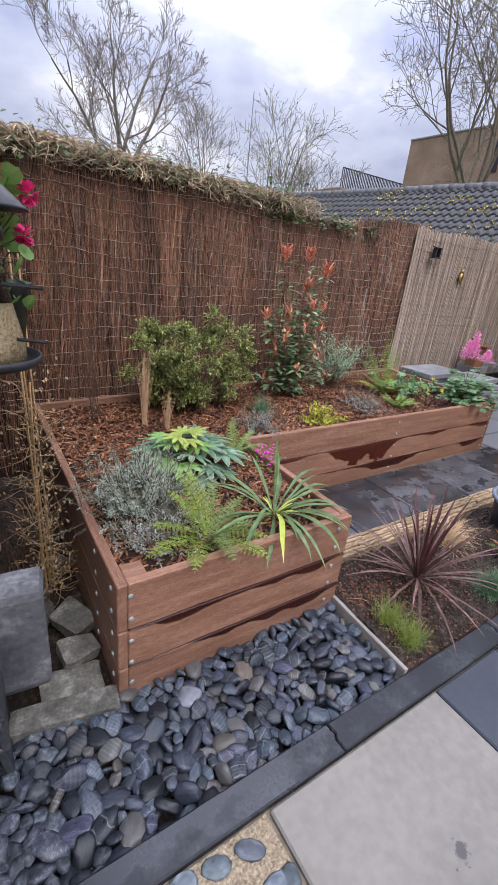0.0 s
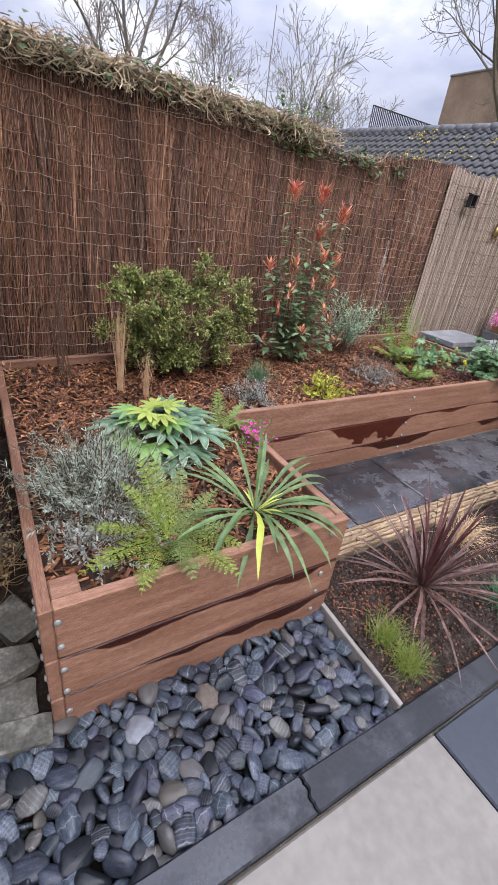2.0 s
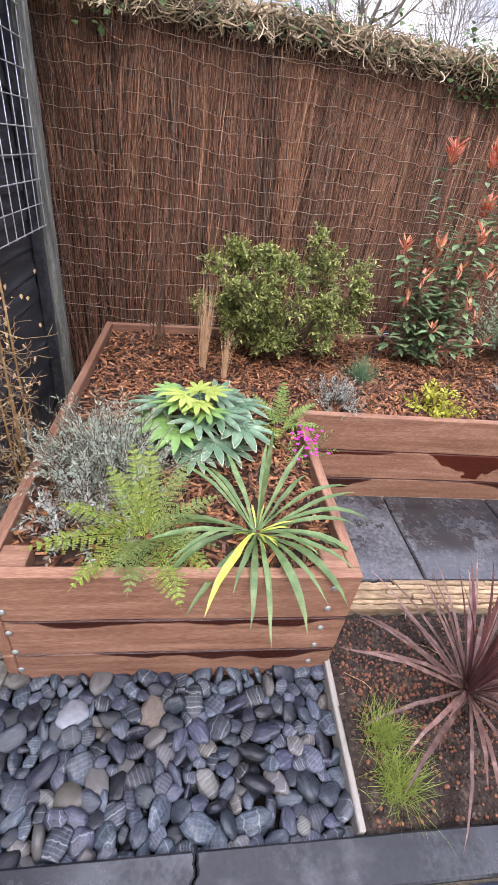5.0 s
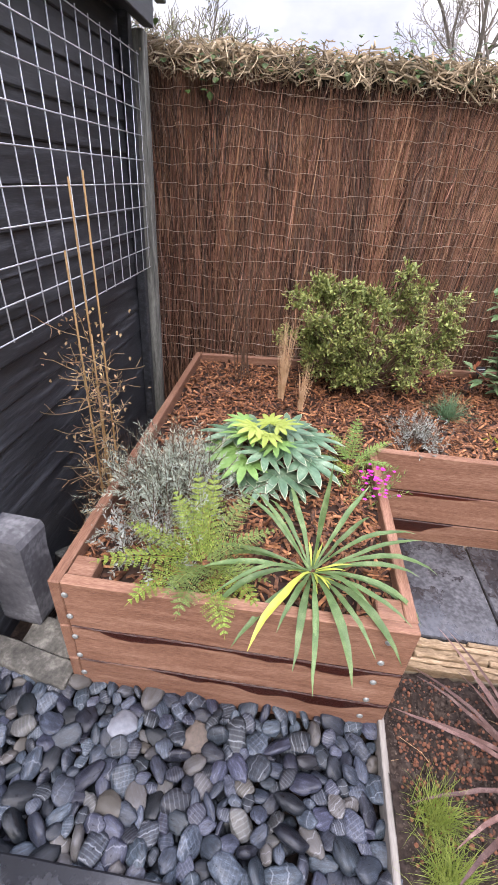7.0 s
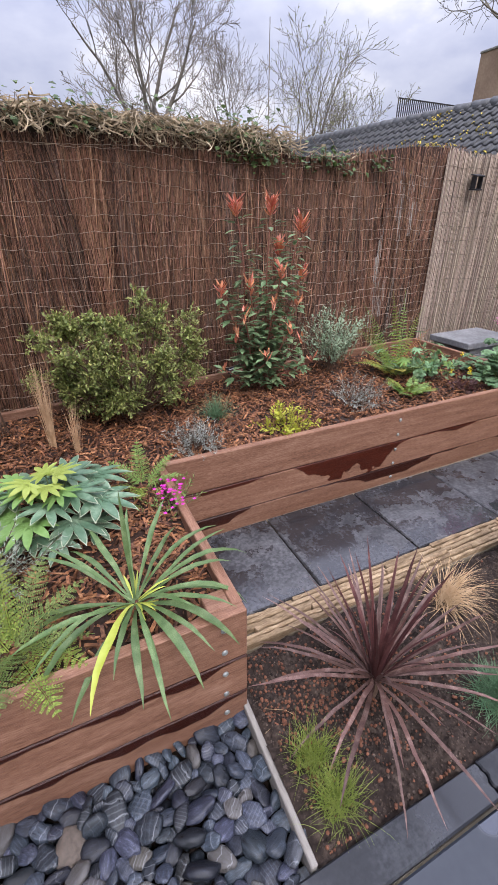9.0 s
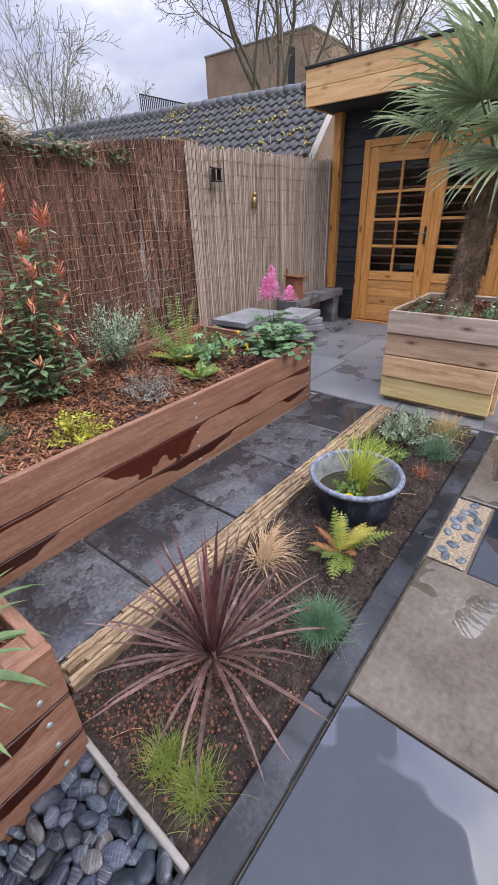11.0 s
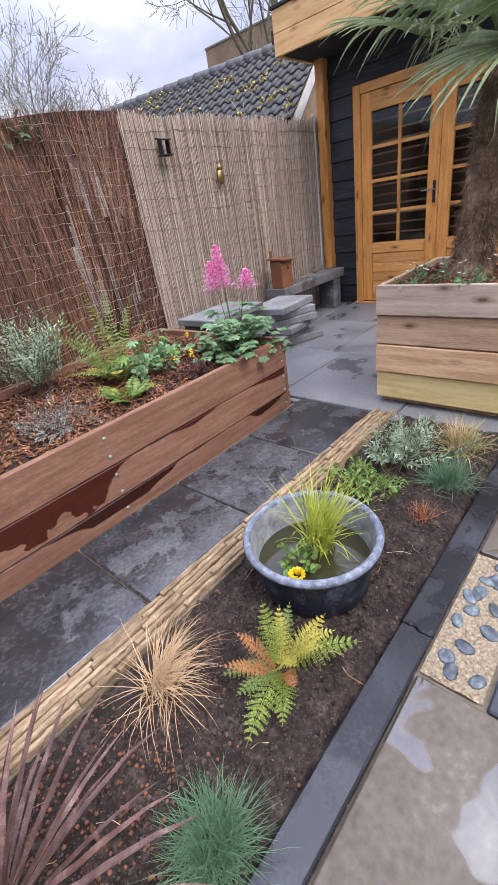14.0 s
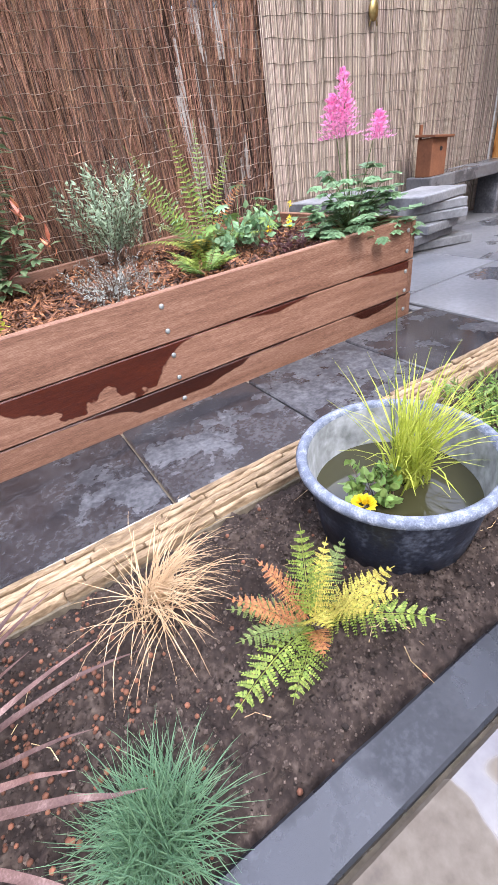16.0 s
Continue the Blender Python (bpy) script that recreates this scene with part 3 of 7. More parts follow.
for x0, x1, y0, y1, mm in ((-0.9, -0.115, -2.25, -1.44, M_stone2), (-0.115, 0.487, -2.05, -1.44, M_slate2), (0.487, 1.283, -2.45, -1.44, M_stone),
                           (1.283, 1.86, -2.3, -1.62, M_slate2), (1.86, 2.7, -2.25, -1.44, M_stone), (-0.9, -0.115, -3.1, -2.25, M_stone), (-1.75, -0.9, -2.6, -1.64, M_stone),
                           (-0.115, 0.487, -3.0, -2.05, M_stone2), (0.487, 1.283, -3.3, -2.45, M_slate2), (1.283, 1.86, -3.1, -2.3, M_stone), (1.86, 2.7, -3.2, -2.25, M_slate2)):
    slab("slab", x0, x1, y0, y1, mm, patio)

for x0, x1, yend in ((-1.75, -0.9, -2.6), (-0.9, -0.115, -3.1), (-0.115, 0.487, -3.0), (0.487, 1.283, -3.3), (1.283, 1.86, -3.1), (1.86, 2.7, -3.2)):
    for k in range(3):
        slab("slab", x0, x1, yend - 0.9 * (k + 1), yend - 0.9 * k, (M_stone, M_slate2, M_stone2)[(k + int(x1 * 3)) % 3], patio)

terrace = thing("terrace", "terrace of smooth grey paving in front of the garden hut", "terrace", kind="structure")
for i in range(5):
    for j in range(7):
        x0, y0 = 2.79 + 0.98 * i, -4.3 + 0.9 * j + (0.12 if i % 2 else 0)
        slab("slab", x0, x0 + 0.98, y0, y0 + 0.9, M_pave, terrace, tilt=0.1)
edging_strip = tagged(part("stone_band", box(0.045, 1.9, 0.05, 0.006, (2.745, -0.42, -0.027)), M_pave, None), "narrow grey stone band at the end of the path", "stone band", kind="structure")
gravel_band = tagged(part("pebble_band", roughen(box(0.07, 0.9, 0.05, 0.006, (2.735, -1.9, -0.027)), 0.003, 30), M_mosaic, None), "narrow band of pebbled mortar between patio and terrace", "pebble band", kind="structure")

# charcoal kerb, a metre a piece
kerb = thing("kerb", "charcoal concrete kerb along the flower bed, damp and scuffed", "kerb", kind="structure")
for k in range(5):
    xa = -2.585 + k * 1.0
    ln = 1.0
    b = box(ln - 0.004, 0.098, 0.14, 0.005)
    bmesh.ops.subdivide_edges(b, edges=[e for e in b.edges if abs(e.verts[0].co.y - e.verts[1].co.y) > 0.05], cuts=8)
    bmesh.ops.subdivide_edges(b, edges=[e for e in b.edges if abs(e.verts[0].co.x - e.verts[1].co.x) > 0.5], cuts=14)
    roughen(b, 0.0012, 14)
    for v in b.verts:
        if abs(v.co.x) > ln / 2 - 0.02:
            v.co.x += 0.005 * math.sin(v.co.y * 75) + 0.003 * math.sin(v.co.y * 190)
    ob = part("kerb_stone", b, M_kerb, kerb)
    ob.matrix_local = pose(xa + 0.5, -1.387, -0.064 + 0.001 * (k % 2), 0, 0, 0.03 * ((k % 2) * 2 - 1))
ob = part("kerb_stone", box(0.35, 0.096, 0.14, 0.008), M_kerb, kerb)
ob.matrix_local = pose(2.595, -1.387, -0.064)

# mosaic insets of mortar and pebbles
def mosaic(x0, x1, y0, y1, n, seed, size):
    r = random.Random(seed)
    root = thing("pebble_mosaic", "inset of pale mortar set with flat grey-blue pebbles", "pebble mosaic", ((x0 + x1) / 2, (y0 + y1) / 2, 0), kind="structure")
    b = bmesh.new()
    bmesh.ops.create_grid(b, x_segments=40, y_segments=20, size=0.5, matrix=Matrix.Diagonal((x1 - x0 - 0.01, y1 - y0 - 0.01, 1, 1)))
    for v in b.verts:
        v.co.z = -0.008 + 0.005 * noise.noise(v.co * 60)
    part("mortar", b, M_mosaic, root)
    got = []
    while len(got) < n:
        p = (r.uniform(x0 + 0.03, x1 - 0.03) - (x0 + x1) / 2, r.uniform(y0 + 0.03, y1 - 0.03) - (y0 + y1) / 2)
        if all(math.hypot(p[0] - q[0], p[1] - q[1]) > size * 1.15 for q in got) or r.random() < 0.004:
            got.append(p)
            b = bmesh.new()
            bmesh.ops.create_icosphere(b, subdivisions=2, radius=1)
            ob = part("pebble", roughen(b, 0.12, 1.4), M_mpeb, root, smooth=True)
            ob.matrix_local = pose(*p, -0.006, 0, 0, r.uniform(0, 180)) @ Matrix.Diagonal((size * r.uniform(0.45, 0.6), size * r.uniform(0.3, 0.46), 0.0075, 1))


M_mpeb = mat("inlaid_pebble", [(0.03, 0.036, 0.042), (0.075, 0.09, 0.105), (0.2, 0.225, 0.24)], scale=1.2, rough=(0.25, 0.5), bump=0.1, rnd=0.4, hue=0.03)
mosaic(1.29, 1.855, -1.615, -1.44, 17, 3, 0.056)
mosaic(-1.75, -0.905, -1.63, -1.44, 20, 4, 0.078)

# split sandstone edging: thin layers on edge
edging = thing("stone_edging", "edging of thin tan sandstone layers set on edge along the path", "edging", kind="structure")
part("mortar", box(2.85, 0.135, 0.09, 0.004, (1.355, -0.632, -0.055)), M_grout, edging)
for row in range(6):
    x = -0.075 + rg.uniform(0, 0.1)
    while x < 2.76:
        ln = min(rg.uniform(0.12, 0.5), 2.79 - x)
        if ln < 0.03:
            break
        b = box(ln - 0.003, rg.uniform(0.015, 0.021), 0.07, 0.003)
        bmesh.ops.subdivide_edges(b, edges=[e for e in b.edges if abs(e.verts[0].co.x - e.verts[1].co.x) > 0.6 * ln], cuts=8)
        roughen(b, 0.0065, 34)
        ob = part("stone_layer", b, M_edge, edging)
        ob.matrix_local = pose(x + ln / 2, -0.576 - row * 0.0223, -0.018 + rg.uniform(-0.007, 0.008), rg.uniform(-4, 4), rg.uniform(-1, 1), rg.uniform(-1.2, 1.2))
        x += ln

# soil of the flower bed
def bed_h(x, y):
    e = min(1.0, min(-0.7 - y, y + 1.335) / 0.08 + 0.15)
    return -0.03 + 0.04 * max(0, e) + 0.022 * noise.noise(Vector((x * 4, y * 4, 0))) + 0.026 * noise.noise(Vector((x * 17, y * 17, 3))) + 0.013 * noise.noise(Vector((x * 42, y * 42, 7))) + 0.008 * noise.noise(Vector((x * 95, y * 95, 11)))


soil = tagged(link_mesh("bed_soil", raw(*sheet(-0.14, 2.76, -1.345, -0.69, 520, 124, bed_h), M_soil, "soil", True)), "bare dark garden soil with crumbs in the flower bed", "soil", kind="structure")
gs = Soup()
for _ in range(24000):
    x, y = rg.uniform(-0.12, 2.7), rg.uniform(-1.32, -0.72)
    s = rg.uniform(0.0018, 0.0045) if rg.random() < 0.95 else rg.uniform(0.005, 0.01)
    gs.chip((x, y, bed_h(x, y) + s * 0.2), Euler((rg.uniform(0, 3), rg.uniform(0, 3), rg.uniform(0, 3))).to_matrix(), s * 1.2, s * 1.1, s)
tagged(link_mesh("soil_crumbs", gs.mesh(M_crumb, "crumbs")), "small dark crumbs of soil on the bed", "soil crumbs", kind="stuff")
ball = bmesh.new()
bmesh.ops.create_icosphere(ball, subdivisions=1, radius=1)
ball_v, ball_f = [v.co.copy() for v in ball.verts], [[v.index for v in f.verts] for f in ball.faces]
ball.free()
gv, gf_ = [], []
for _ in range(1500):
    x = abs(rg.gauss(0, 0.5)) - 0.1
    y = min(-0.73, max(-1.32, rg.gauss(-1.0, 0.16)))
    if x > 2.6 or (x > 0.7 and rg.random() < 0.6):
        continue
    r = rg.uniform(0.0026, 0.0066)
    o = len(gv)
    gv += [tuple(v * r + Vector((x, y, bed_h(x, y) + r * 0.5))) for v in ball_v]
    gf_ += [tuple(o + i for i in f) for f in ball_f]
tagged(link_mesh("clay_granules", raw(gv, gf_, M_clay, "granules", True)), "loose orange-brown clay granules on the soil", "clay granules", kind="stuff")
strip = tagged(part("timber_strip", box(0.02, 0.47, 0.08, 0.003, (-0.147, -1.1, -0.022), rot=Euler((0, 0, radians(-2))).to_matrix().to_4x4()), M_strip, None), "thin pale grey timber strip between pebbles and soil", "edging strip", kind="structure")

# gravel pit floor and left side ground
tagged(link_mesh("pebble_bed_floor", raw(*sheet(-2.6, -0.15, -1.345, 1.1, 60, 60, lambda x, y: -0.1 + 0.012 * noise.noise(Vector((x * 6, y * 6, 1)))), M_soil, "floor", True)), "dark soil under the pebbles and beside the planter", "soil", kind="structure")

# ---- black shed wall with wire trellis ----
M_felt2 = mat("shed_roof_felt", [(0.02, 0.02, 0.022), (0.045, 0.045, 0.048)], scale=30, rough=(0.8, 0.95), bump=0.4)
shed = thing("wall_west", "black-stained timber shed wall of overlapping boards", "shed wall", kind="structure")
XW = -1.5
part("backing", box(0.04, 2.05, 2.5, 0, (XW - 0.07, 0.025, 1.1)), M_black, shed)
part("end_wall", box(1.6, 0.05, 2.4, 0.004, (XW - 0.85, -0.985, 1.05)), M_black, shed)
part("roof_slab", box(1.9, 2.5, 0.05, 0.004, (XW - 0.75, -0.1, 2.27)), M_felt2, shed)
for k in range(19):
    b = box(0.022, 1.99, 0.152, 0.004)
    ob = part("board", b, M_black, shed)
    ob.matrix_local = pose(XW - 0.018, 0.005, -0.1 + 0.13 * k, 0, -6.0, 0)
part("fascia_board", box(0.05, 2.3, 0.2, 0.005, (XW + 0.12, -0.19, 2.1)), M_black, shed)
part("soffit", box(0.2, 2.3, 0.02, 0.002, (XW + 0.02, -0.19, 2.05)), M_black, shed)
part("fascia_end", box(0.05, 0.18, 0.13, 0.004, (XW + 0.13, 1.05, 2.19)), M_black, shed)
corner_post = tagged(part("corner_post", roughen(box(0.065, 0.065, 2.1, 0.006, (XW + 0.06, 0.985, 0.95)), 0.002, 9), M_gpost, None), "weathered grey-green timber post at the shed corner", "post", kind="structure")
part("black_batten", box(0.05, 0.05, 2.1, 0.004, (XW + 0.025, 0.905, 1.0)), M_black, shed)

trellis = thing("wire_trellis", "galvanised square wire mesh panel fixed to the black boards", "trellis")
wv = Soup()
wv.tube([(0, 0, 0), (0, 0, 1)], 0.0026, 0.0026, 6)
wmesh = wv.mesh(M_wire, "wire", True)
XT, CELL = XW + 0.06, 0.104
for k in range(18):
    link_mesh("wire", wmesh, trellis, pose(XT, 0.95 - CELL * k, 0.96) @ Matrix.Diagonal((1, 1, 0.96, 1)))
for k in range(10):
    link_mesh("wire", wmesh, trellis, pose(XT + 0.005, 0.96, 0.97 + CELL * k, 90) @ Matrix.Diagonal((1, 1, 1.82, 1)))

# ---- brown heather fence ----
FX0, FX1 = -1.47, 3.38


def fence_y(x):
    return 1.13 + 0.1 * (x + 1.4) + 0.02 * math.sin(2.3 * x)


def fence_top(x):
    return 1.87 + 0.02 * math.sin(3.1 * x) + (0.06 if x < -0.9 else 0.0) + (min(0.14, 0.1 * (x - 1.6)) if x > 1.6 else 0)


fence = thing("fence_north", "brown heather-twig screen fence tied with wavy wires", "fence", kind="structure")
# twig-textured backing sheet, coloured dark to paint the shade between the twigs
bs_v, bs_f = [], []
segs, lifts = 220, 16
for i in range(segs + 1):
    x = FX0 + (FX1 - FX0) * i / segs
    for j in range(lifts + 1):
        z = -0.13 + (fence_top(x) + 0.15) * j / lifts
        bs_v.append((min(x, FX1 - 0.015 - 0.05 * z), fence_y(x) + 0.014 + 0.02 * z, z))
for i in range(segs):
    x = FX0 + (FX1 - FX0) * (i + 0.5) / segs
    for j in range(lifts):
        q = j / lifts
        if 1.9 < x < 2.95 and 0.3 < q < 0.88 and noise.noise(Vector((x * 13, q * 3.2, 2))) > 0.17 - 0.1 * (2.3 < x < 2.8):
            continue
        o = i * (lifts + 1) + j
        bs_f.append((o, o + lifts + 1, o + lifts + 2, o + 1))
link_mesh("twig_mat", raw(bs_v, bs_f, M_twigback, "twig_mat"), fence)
twig_sets = [(Soup(), M_twig), (Soup(), M_twigred), (Soup(), M_twiggrey)]
rf = random.Random(11)
for i in range(21000):
    x = rf.uniform(FX0, FX1)
    if 2.2 < x < 2.95 and rf.random() < 0.62:
        continue
    top = fence_top(x)
    ln = rf.uniform(0.3, 1.0)
    z0 = rf.uniform(-0.1, top - 0.2) if rf.random() < 0.75 else top - ln + rf.uniform(-0.08, 0.05)
    z1 = min(z0 + ln, top + rf.uniform(-0.1, 0.06))
    if z1 - z0 < 0.12 or x > FX1 - 0.05 * (z0 + z1) / 2:
        continue
    if noise.noise(Vector((x * 14, (z0 + z1) * 1.3, 8))) < -0.24:
        continue
    dx = rf.gauss(0.03 * math.sin(x * 5.1) + 0.025 * math.sin(x * 13 + z0 * 2), 0.042)
    off = rf.uniform(-0.022, 0.012)
    bow = rf.gauss(0, 0.012)
    pts = []
    for q in (0, 0.33, 0.67, 1):
        z = z0 + (z1 - z0) * q
        pts.append((x + dx * q + bow * math.sin(math.pi * q) + rf.gauss(0, 0.005), fence_y(x + dx * q) + off + 0.02 * z + rf.gauss(0, 0.004), z))
    r = rf.choice((0.0009, 0.0013, 0.0018, 0.0026, 0.0036)) * rf.uniform(0.8, 1.2)
    tone = 0.8 * noise.noise(Vector((x * 5.5, z0 * 1.6, 21))) + rf.gauss(0, 0.36)
    twig_sets[1 if tone > 0.3 else 2 if tone < -0.3 else 0][0].tube(pts, r, r * 0.6, 3)
for _ in range(260):
    # broken twigs that stand out of the screen
    x, z = rf.uniform(FX0 + 0.1, FX1 - 0.1), rf.uniform(0.5, 1.8)
    a, ln = rf.gauss(0, 0.8), rf.uniform(0.05, 0.16)
    p = Vector((x, fence_y(x) - 0.024 + 0.02 * z, z))
    twig_sets[rf.choice((0, 1))][0].tube([p, p + Vector((math.sin(a) * ln * 0.5, -0.012, math.cos(a) * ln * 0.5)), p + Vector((math.sin(a + 0.3) * ln, -rf.uniform(0.01, 0.04), math.cos(a + 0.3) * ln))], 0.0018, 0.001, 3)
for tw, tmat in twig_sets:
    tagged(link_mesh("twigwork", tw.mesh(tmat, "twigwork"), fence), kind="stuff")
for k in range(20):
    s = Soup()
    z = 0.34 + 0.082 * k + rf.uniform(-0.012, 0.012)
    ph = rf.uniform(0, 6)
    pts = []
    for i in range(221):
        x = FX0 + (FX1 - FX0) * i / 220
        zz = z + 0.006 * math.sin(9 * x + ph) + 0.004 * math.sin(37 * x + 2 * ph) + 0.035 * noise.noise(Vector((x * 1.6, z * 1.5, 1)))
        if zz > fence_top(x) - 0.03:
            zz = fence_top(x) - 0.03
        sunk = 0.02 * max(0.0, noise.noise(Vector((x * 9, k * 3.7, 5))))
        pts.append((x, fence_y(x) - 0.027 + sunk + 0.02 * zz, zz + 0.002 * math.sin(90 * x)))
    s.tube(pts, 0.0014, 0.0014, 3)
    link_mesh("wire", s.mesh(M_fwire, "wire"), fence)

# pale reed screen
reed = thing("fence_east", "pale reed screen fence tied with dark wire rows", "reed fence", kind="structure")


def reed_y(x):
    return 1.55 - 0.02 * (x - 3.0) + 0.018 * math.sin(4.2 * x)


def reed_top(x):
    return 2.0 + 0.012 * math.sin(7 * x)


link_mesh("reed_mat", raw([(x, reed_y(x) + 0.012, z) for x in (2.95, 3.5, 4.0, 4.5, 5.0, 5.62) for z in (0.0, 1.95)],
                          [(2 * i, 2 * i + 2, 2 * i + 3, 2 * i + 1) for i in range(5)], M_reed, "reed_mat"), reed)
rs = Soup()
x = 2.93
while x < 5.62:
    for q in range(2):
        xx = x + rf.uniform(-0.003, 0.003)
        dx = rf.gauss(0, 0.006)
        top = reed_top(xx) + rf.uniform(-0.03, 0.02)
        oy = rf.uniform(-0.006, 0.006)
        rs.tube([(xx, reed_y(xx) + oy, 0.02), (xx + dx * 0.5 + rf.gauss(0, 0.002), reed_y(xx) + oy, top * 0.5), (xx + dx, reed_y(xx) + oy, top)], rf.uniform(0.0022, 0.0046), rf.uniform(0.002, 0.0038), 4)
    x += rf.uniform(0.0055, 0.0085)
tagged(link_mesh("reedwork", rs.mesh(M_reed, "reeds"), reed), kind="stuff")
for k in range(16):
    s = Soup()
    z = 0.12 + 0.118 * k
    ph = rf.uniform(0, 6)
    s.tube([(2.94 + 2.68 * i / 80, reed_y(2.94 + 2.68 * i / 80) - 0.009, z + 0.008 * math.sin(8 * (2.94 + 2.68 * i / 80) + ph) + 0.004 * math.sin(0.9 * i)) for i in range(81)], 0.0017, 0.0017, 3)
    link_mesh("wire", s.mesh(M_reedwire, "wire"), reed)

# neighbour's pale wall behind the thin stretch of the fence
tagged(part("wall_neighbour", box(2.6, 0.1, 2.0, 0, (3.2, 3.0, 0.9)), M_render, None), "pale rendered wall behind the fence", "wall", kind="structure")

# ---- raised planter ----
planter = thing("raised_planter", "L-shaped raised planter of reddish-brown hardwood boards with bolts", "planter")
PZ = (0.47, 0.272, 0.1, -0.06)   # joints between the three courses
LX0, LX1, LY0, LYB, RX1 = -1.165, -0.135, -0.893, 0.975, 2.69


def board(x0, y0, x1, y1, z0, z1, material=None, thick=0.035, inward=1):
    ln = math.hypot(x1 - x0, y1 - y0)
    b = box(ln, thick, z1 - z0 - 0.004, 0.004)
    bmesh.ops.subdivide_edges(b, edges=[e for e in b.edges if abs(e.verts[0].co.x - e.verts[1].co.x) > 0.6 * ln], cuts=10)
    roughen(b, 0.0018, 5)
    ob = part("board", b, material or M_seep, planter)
    ob.matrix_local = pose((x0 + x1) / 2, (y0 + y1) / 2, (z0 + z1) / 2, 0, 0, math.degrees(math.atan2(y1 - y0, x1 - x0)))
    return ob


for k in range(3):
    z1, z0 = PZ[k], PZ[k + 1]
    mm = M_board if k == 0 else M_seep
    h = 0.0175
    board(LX0 + 0.036, LY0 + h, LX1, LY0 + h, z0, z1, mm)
    board(LX1 - h, LY0 + 0.036, LX1 - h, -0.001, z0, z1, M_board)
    board(LX1 + 0.001, h, RX1 - 0.036, h + 0.015, z0, z1, (M_board, M_soaked, M_seep)[k])
    board(RX1 - h, 0.018, RX1 - h, 1.33, z0, z1, M_board)
    board(LX0 + h, LY0, LX0 + h, LYB, z0, z1, M_board)
    board(LX0 + 0.036, LYB - h, RX1 - 0.036, 1.33, z0, z1, M_board)
bb = bmesh.new()
bmesh.ops.create_uvsphere(bb, u_segments=10, v_segments=6, radius=0.0105, matrix=Matrix.Diagonal((1, 0.5, 1, 1)))
bolt_me = to_mesh(bb, M_bolt, "bolt", True)
for zb in (0.418, 0.322, 0.222, 0.124, 0.025):
    for xb in (-1.12, -0.21):
        link_mesh("bolt", bolt_me, planter, pose(xb, LY0 - 0.002, zb))
    for xb, yb in ((1.285, 0.0045), (2.63, 0.012)):
        link_mesh("bolt", bolt_me, planter, pose(xb, yb, zb))
    for yb in (-0.83, -0.62):
        link_mesh("bolt", bolt_me, planter, pose(LX0 - 0.002, yb, zb, 0, 0, 90))
for xp, yp in ((-1.09, -0.82), (-0.205, -0.82)):
    part("corner_post", box(0.075, 0.075, 0.5, 0.004, (xp, yp, 0.212)), M_board, planter)


def mulch_h(x, y):
    return 0.415 + 0.014 * noise.noise(Vector((x * 5, y * 5, 2))) + 0.008 * noise.noise(Vector((x * 20, y * 20, 5)))


pv, pf = [], []
for xa, xb, ya, yb, nx, ny in ((-1.13, -0.17, -0.858, 0.04, 60, 60), (-1.13, 2.655, 0.04, 1.32, 220, 70)):
    o = len(pv)
    v, f = sheet(xa, xb, ya, yb, nx, ny, mulch_h)
    if ya > 0:
        v = [(x, min(y, 0.94 + 0.094 * (x + 1.13)), z) for x, y, z in v]
    pv += v
    pf += [tuple(o + i for i in q) for q in f]
tagged(link_mesh("planter_soil", raw(pv, pf, M_peat, "soil", True)), "dark planting soil filling the raised planter", "soil")
mu = Soup()
rm = random.Random(21)
cnt = 0
while cnt < 17000:
    x, y = rm.uniform(-1.12, 2.64), rm.uniform(-0.85, 1.28)
    if (x > -0.18 and y < 0.045) or y > 0.93 + 0.094 * (x + 1.13):
        continue
    if x > 0.9 and rm.random() < 0.25:
        continue
    cnt += 1
    ln = rm.choice((0.012, 0.018, 0.026, 0.036, 0.05, 0.066)) * rm.uniform(0.7, 1.2)
    mu.chip((x, y, mulch_h(x, y) + rm.uniform(0.0, 0.016)), Euler((rm.gauss(0, 0.42), rm.gauss(0, 0.42), rm.uniform(0, 6.3))).to_matrix(), ln, min(0.013, ln * rm.uniform(0.12, 0.4)), rm.uniform(0.002, 0.006))
tagged(link_mesh("bark_mulch", mu.mesh(M_mulch, "mulch")), "reddish-brown bark chip mulch over the planter", "bark mulch", kind="stuff")

# ---- garden hut ----
hut = thing("garden_hut", "black-boarded garden hut with honey-coloured larch doors and fascia", "garden hut", (0, 0, 0))
HX = 5.62


def hutbox(name, x0, x1, y0, y1, z0, z1, material, bev=0.004, parent=None, label="", ry=0.0):
    ob = part(name, box(x1 - x0, y1 - y0, z1 - z0, bev), material, parent or hut, label)
    ob.matrix_local = pose((x0 + x1) / 2, (y0 + y1) / 2, (z0 + z1) / 2, 0, ry, 0)
    return ob


DY0, DY1, DZ = -0.83, 1.04, 2.18
for k in range(13):
    z0 = 0.02 + 0.192 * k
    for ya, yb in ((1.04, 1.42), (-3.6, -0.83)) if z0 < DZ - 0.05 else ((-3.6, 1.42),):
        hutbox("board", HX, HX + 0.022, ya + 0.001, yb - 0.001, z0, z0 + 0.206, M_blackx, ry=6)
hutbox("side_wall", HX + 0.03, 8.2, 1.36, 1.42, 0, 2.6, M_blackx)
# the room's dimness is put into the near-black colour of these inner faces
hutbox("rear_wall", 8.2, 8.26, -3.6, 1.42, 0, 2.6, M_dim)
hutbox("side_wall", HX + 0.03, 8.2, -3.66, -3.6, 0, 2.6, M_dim)
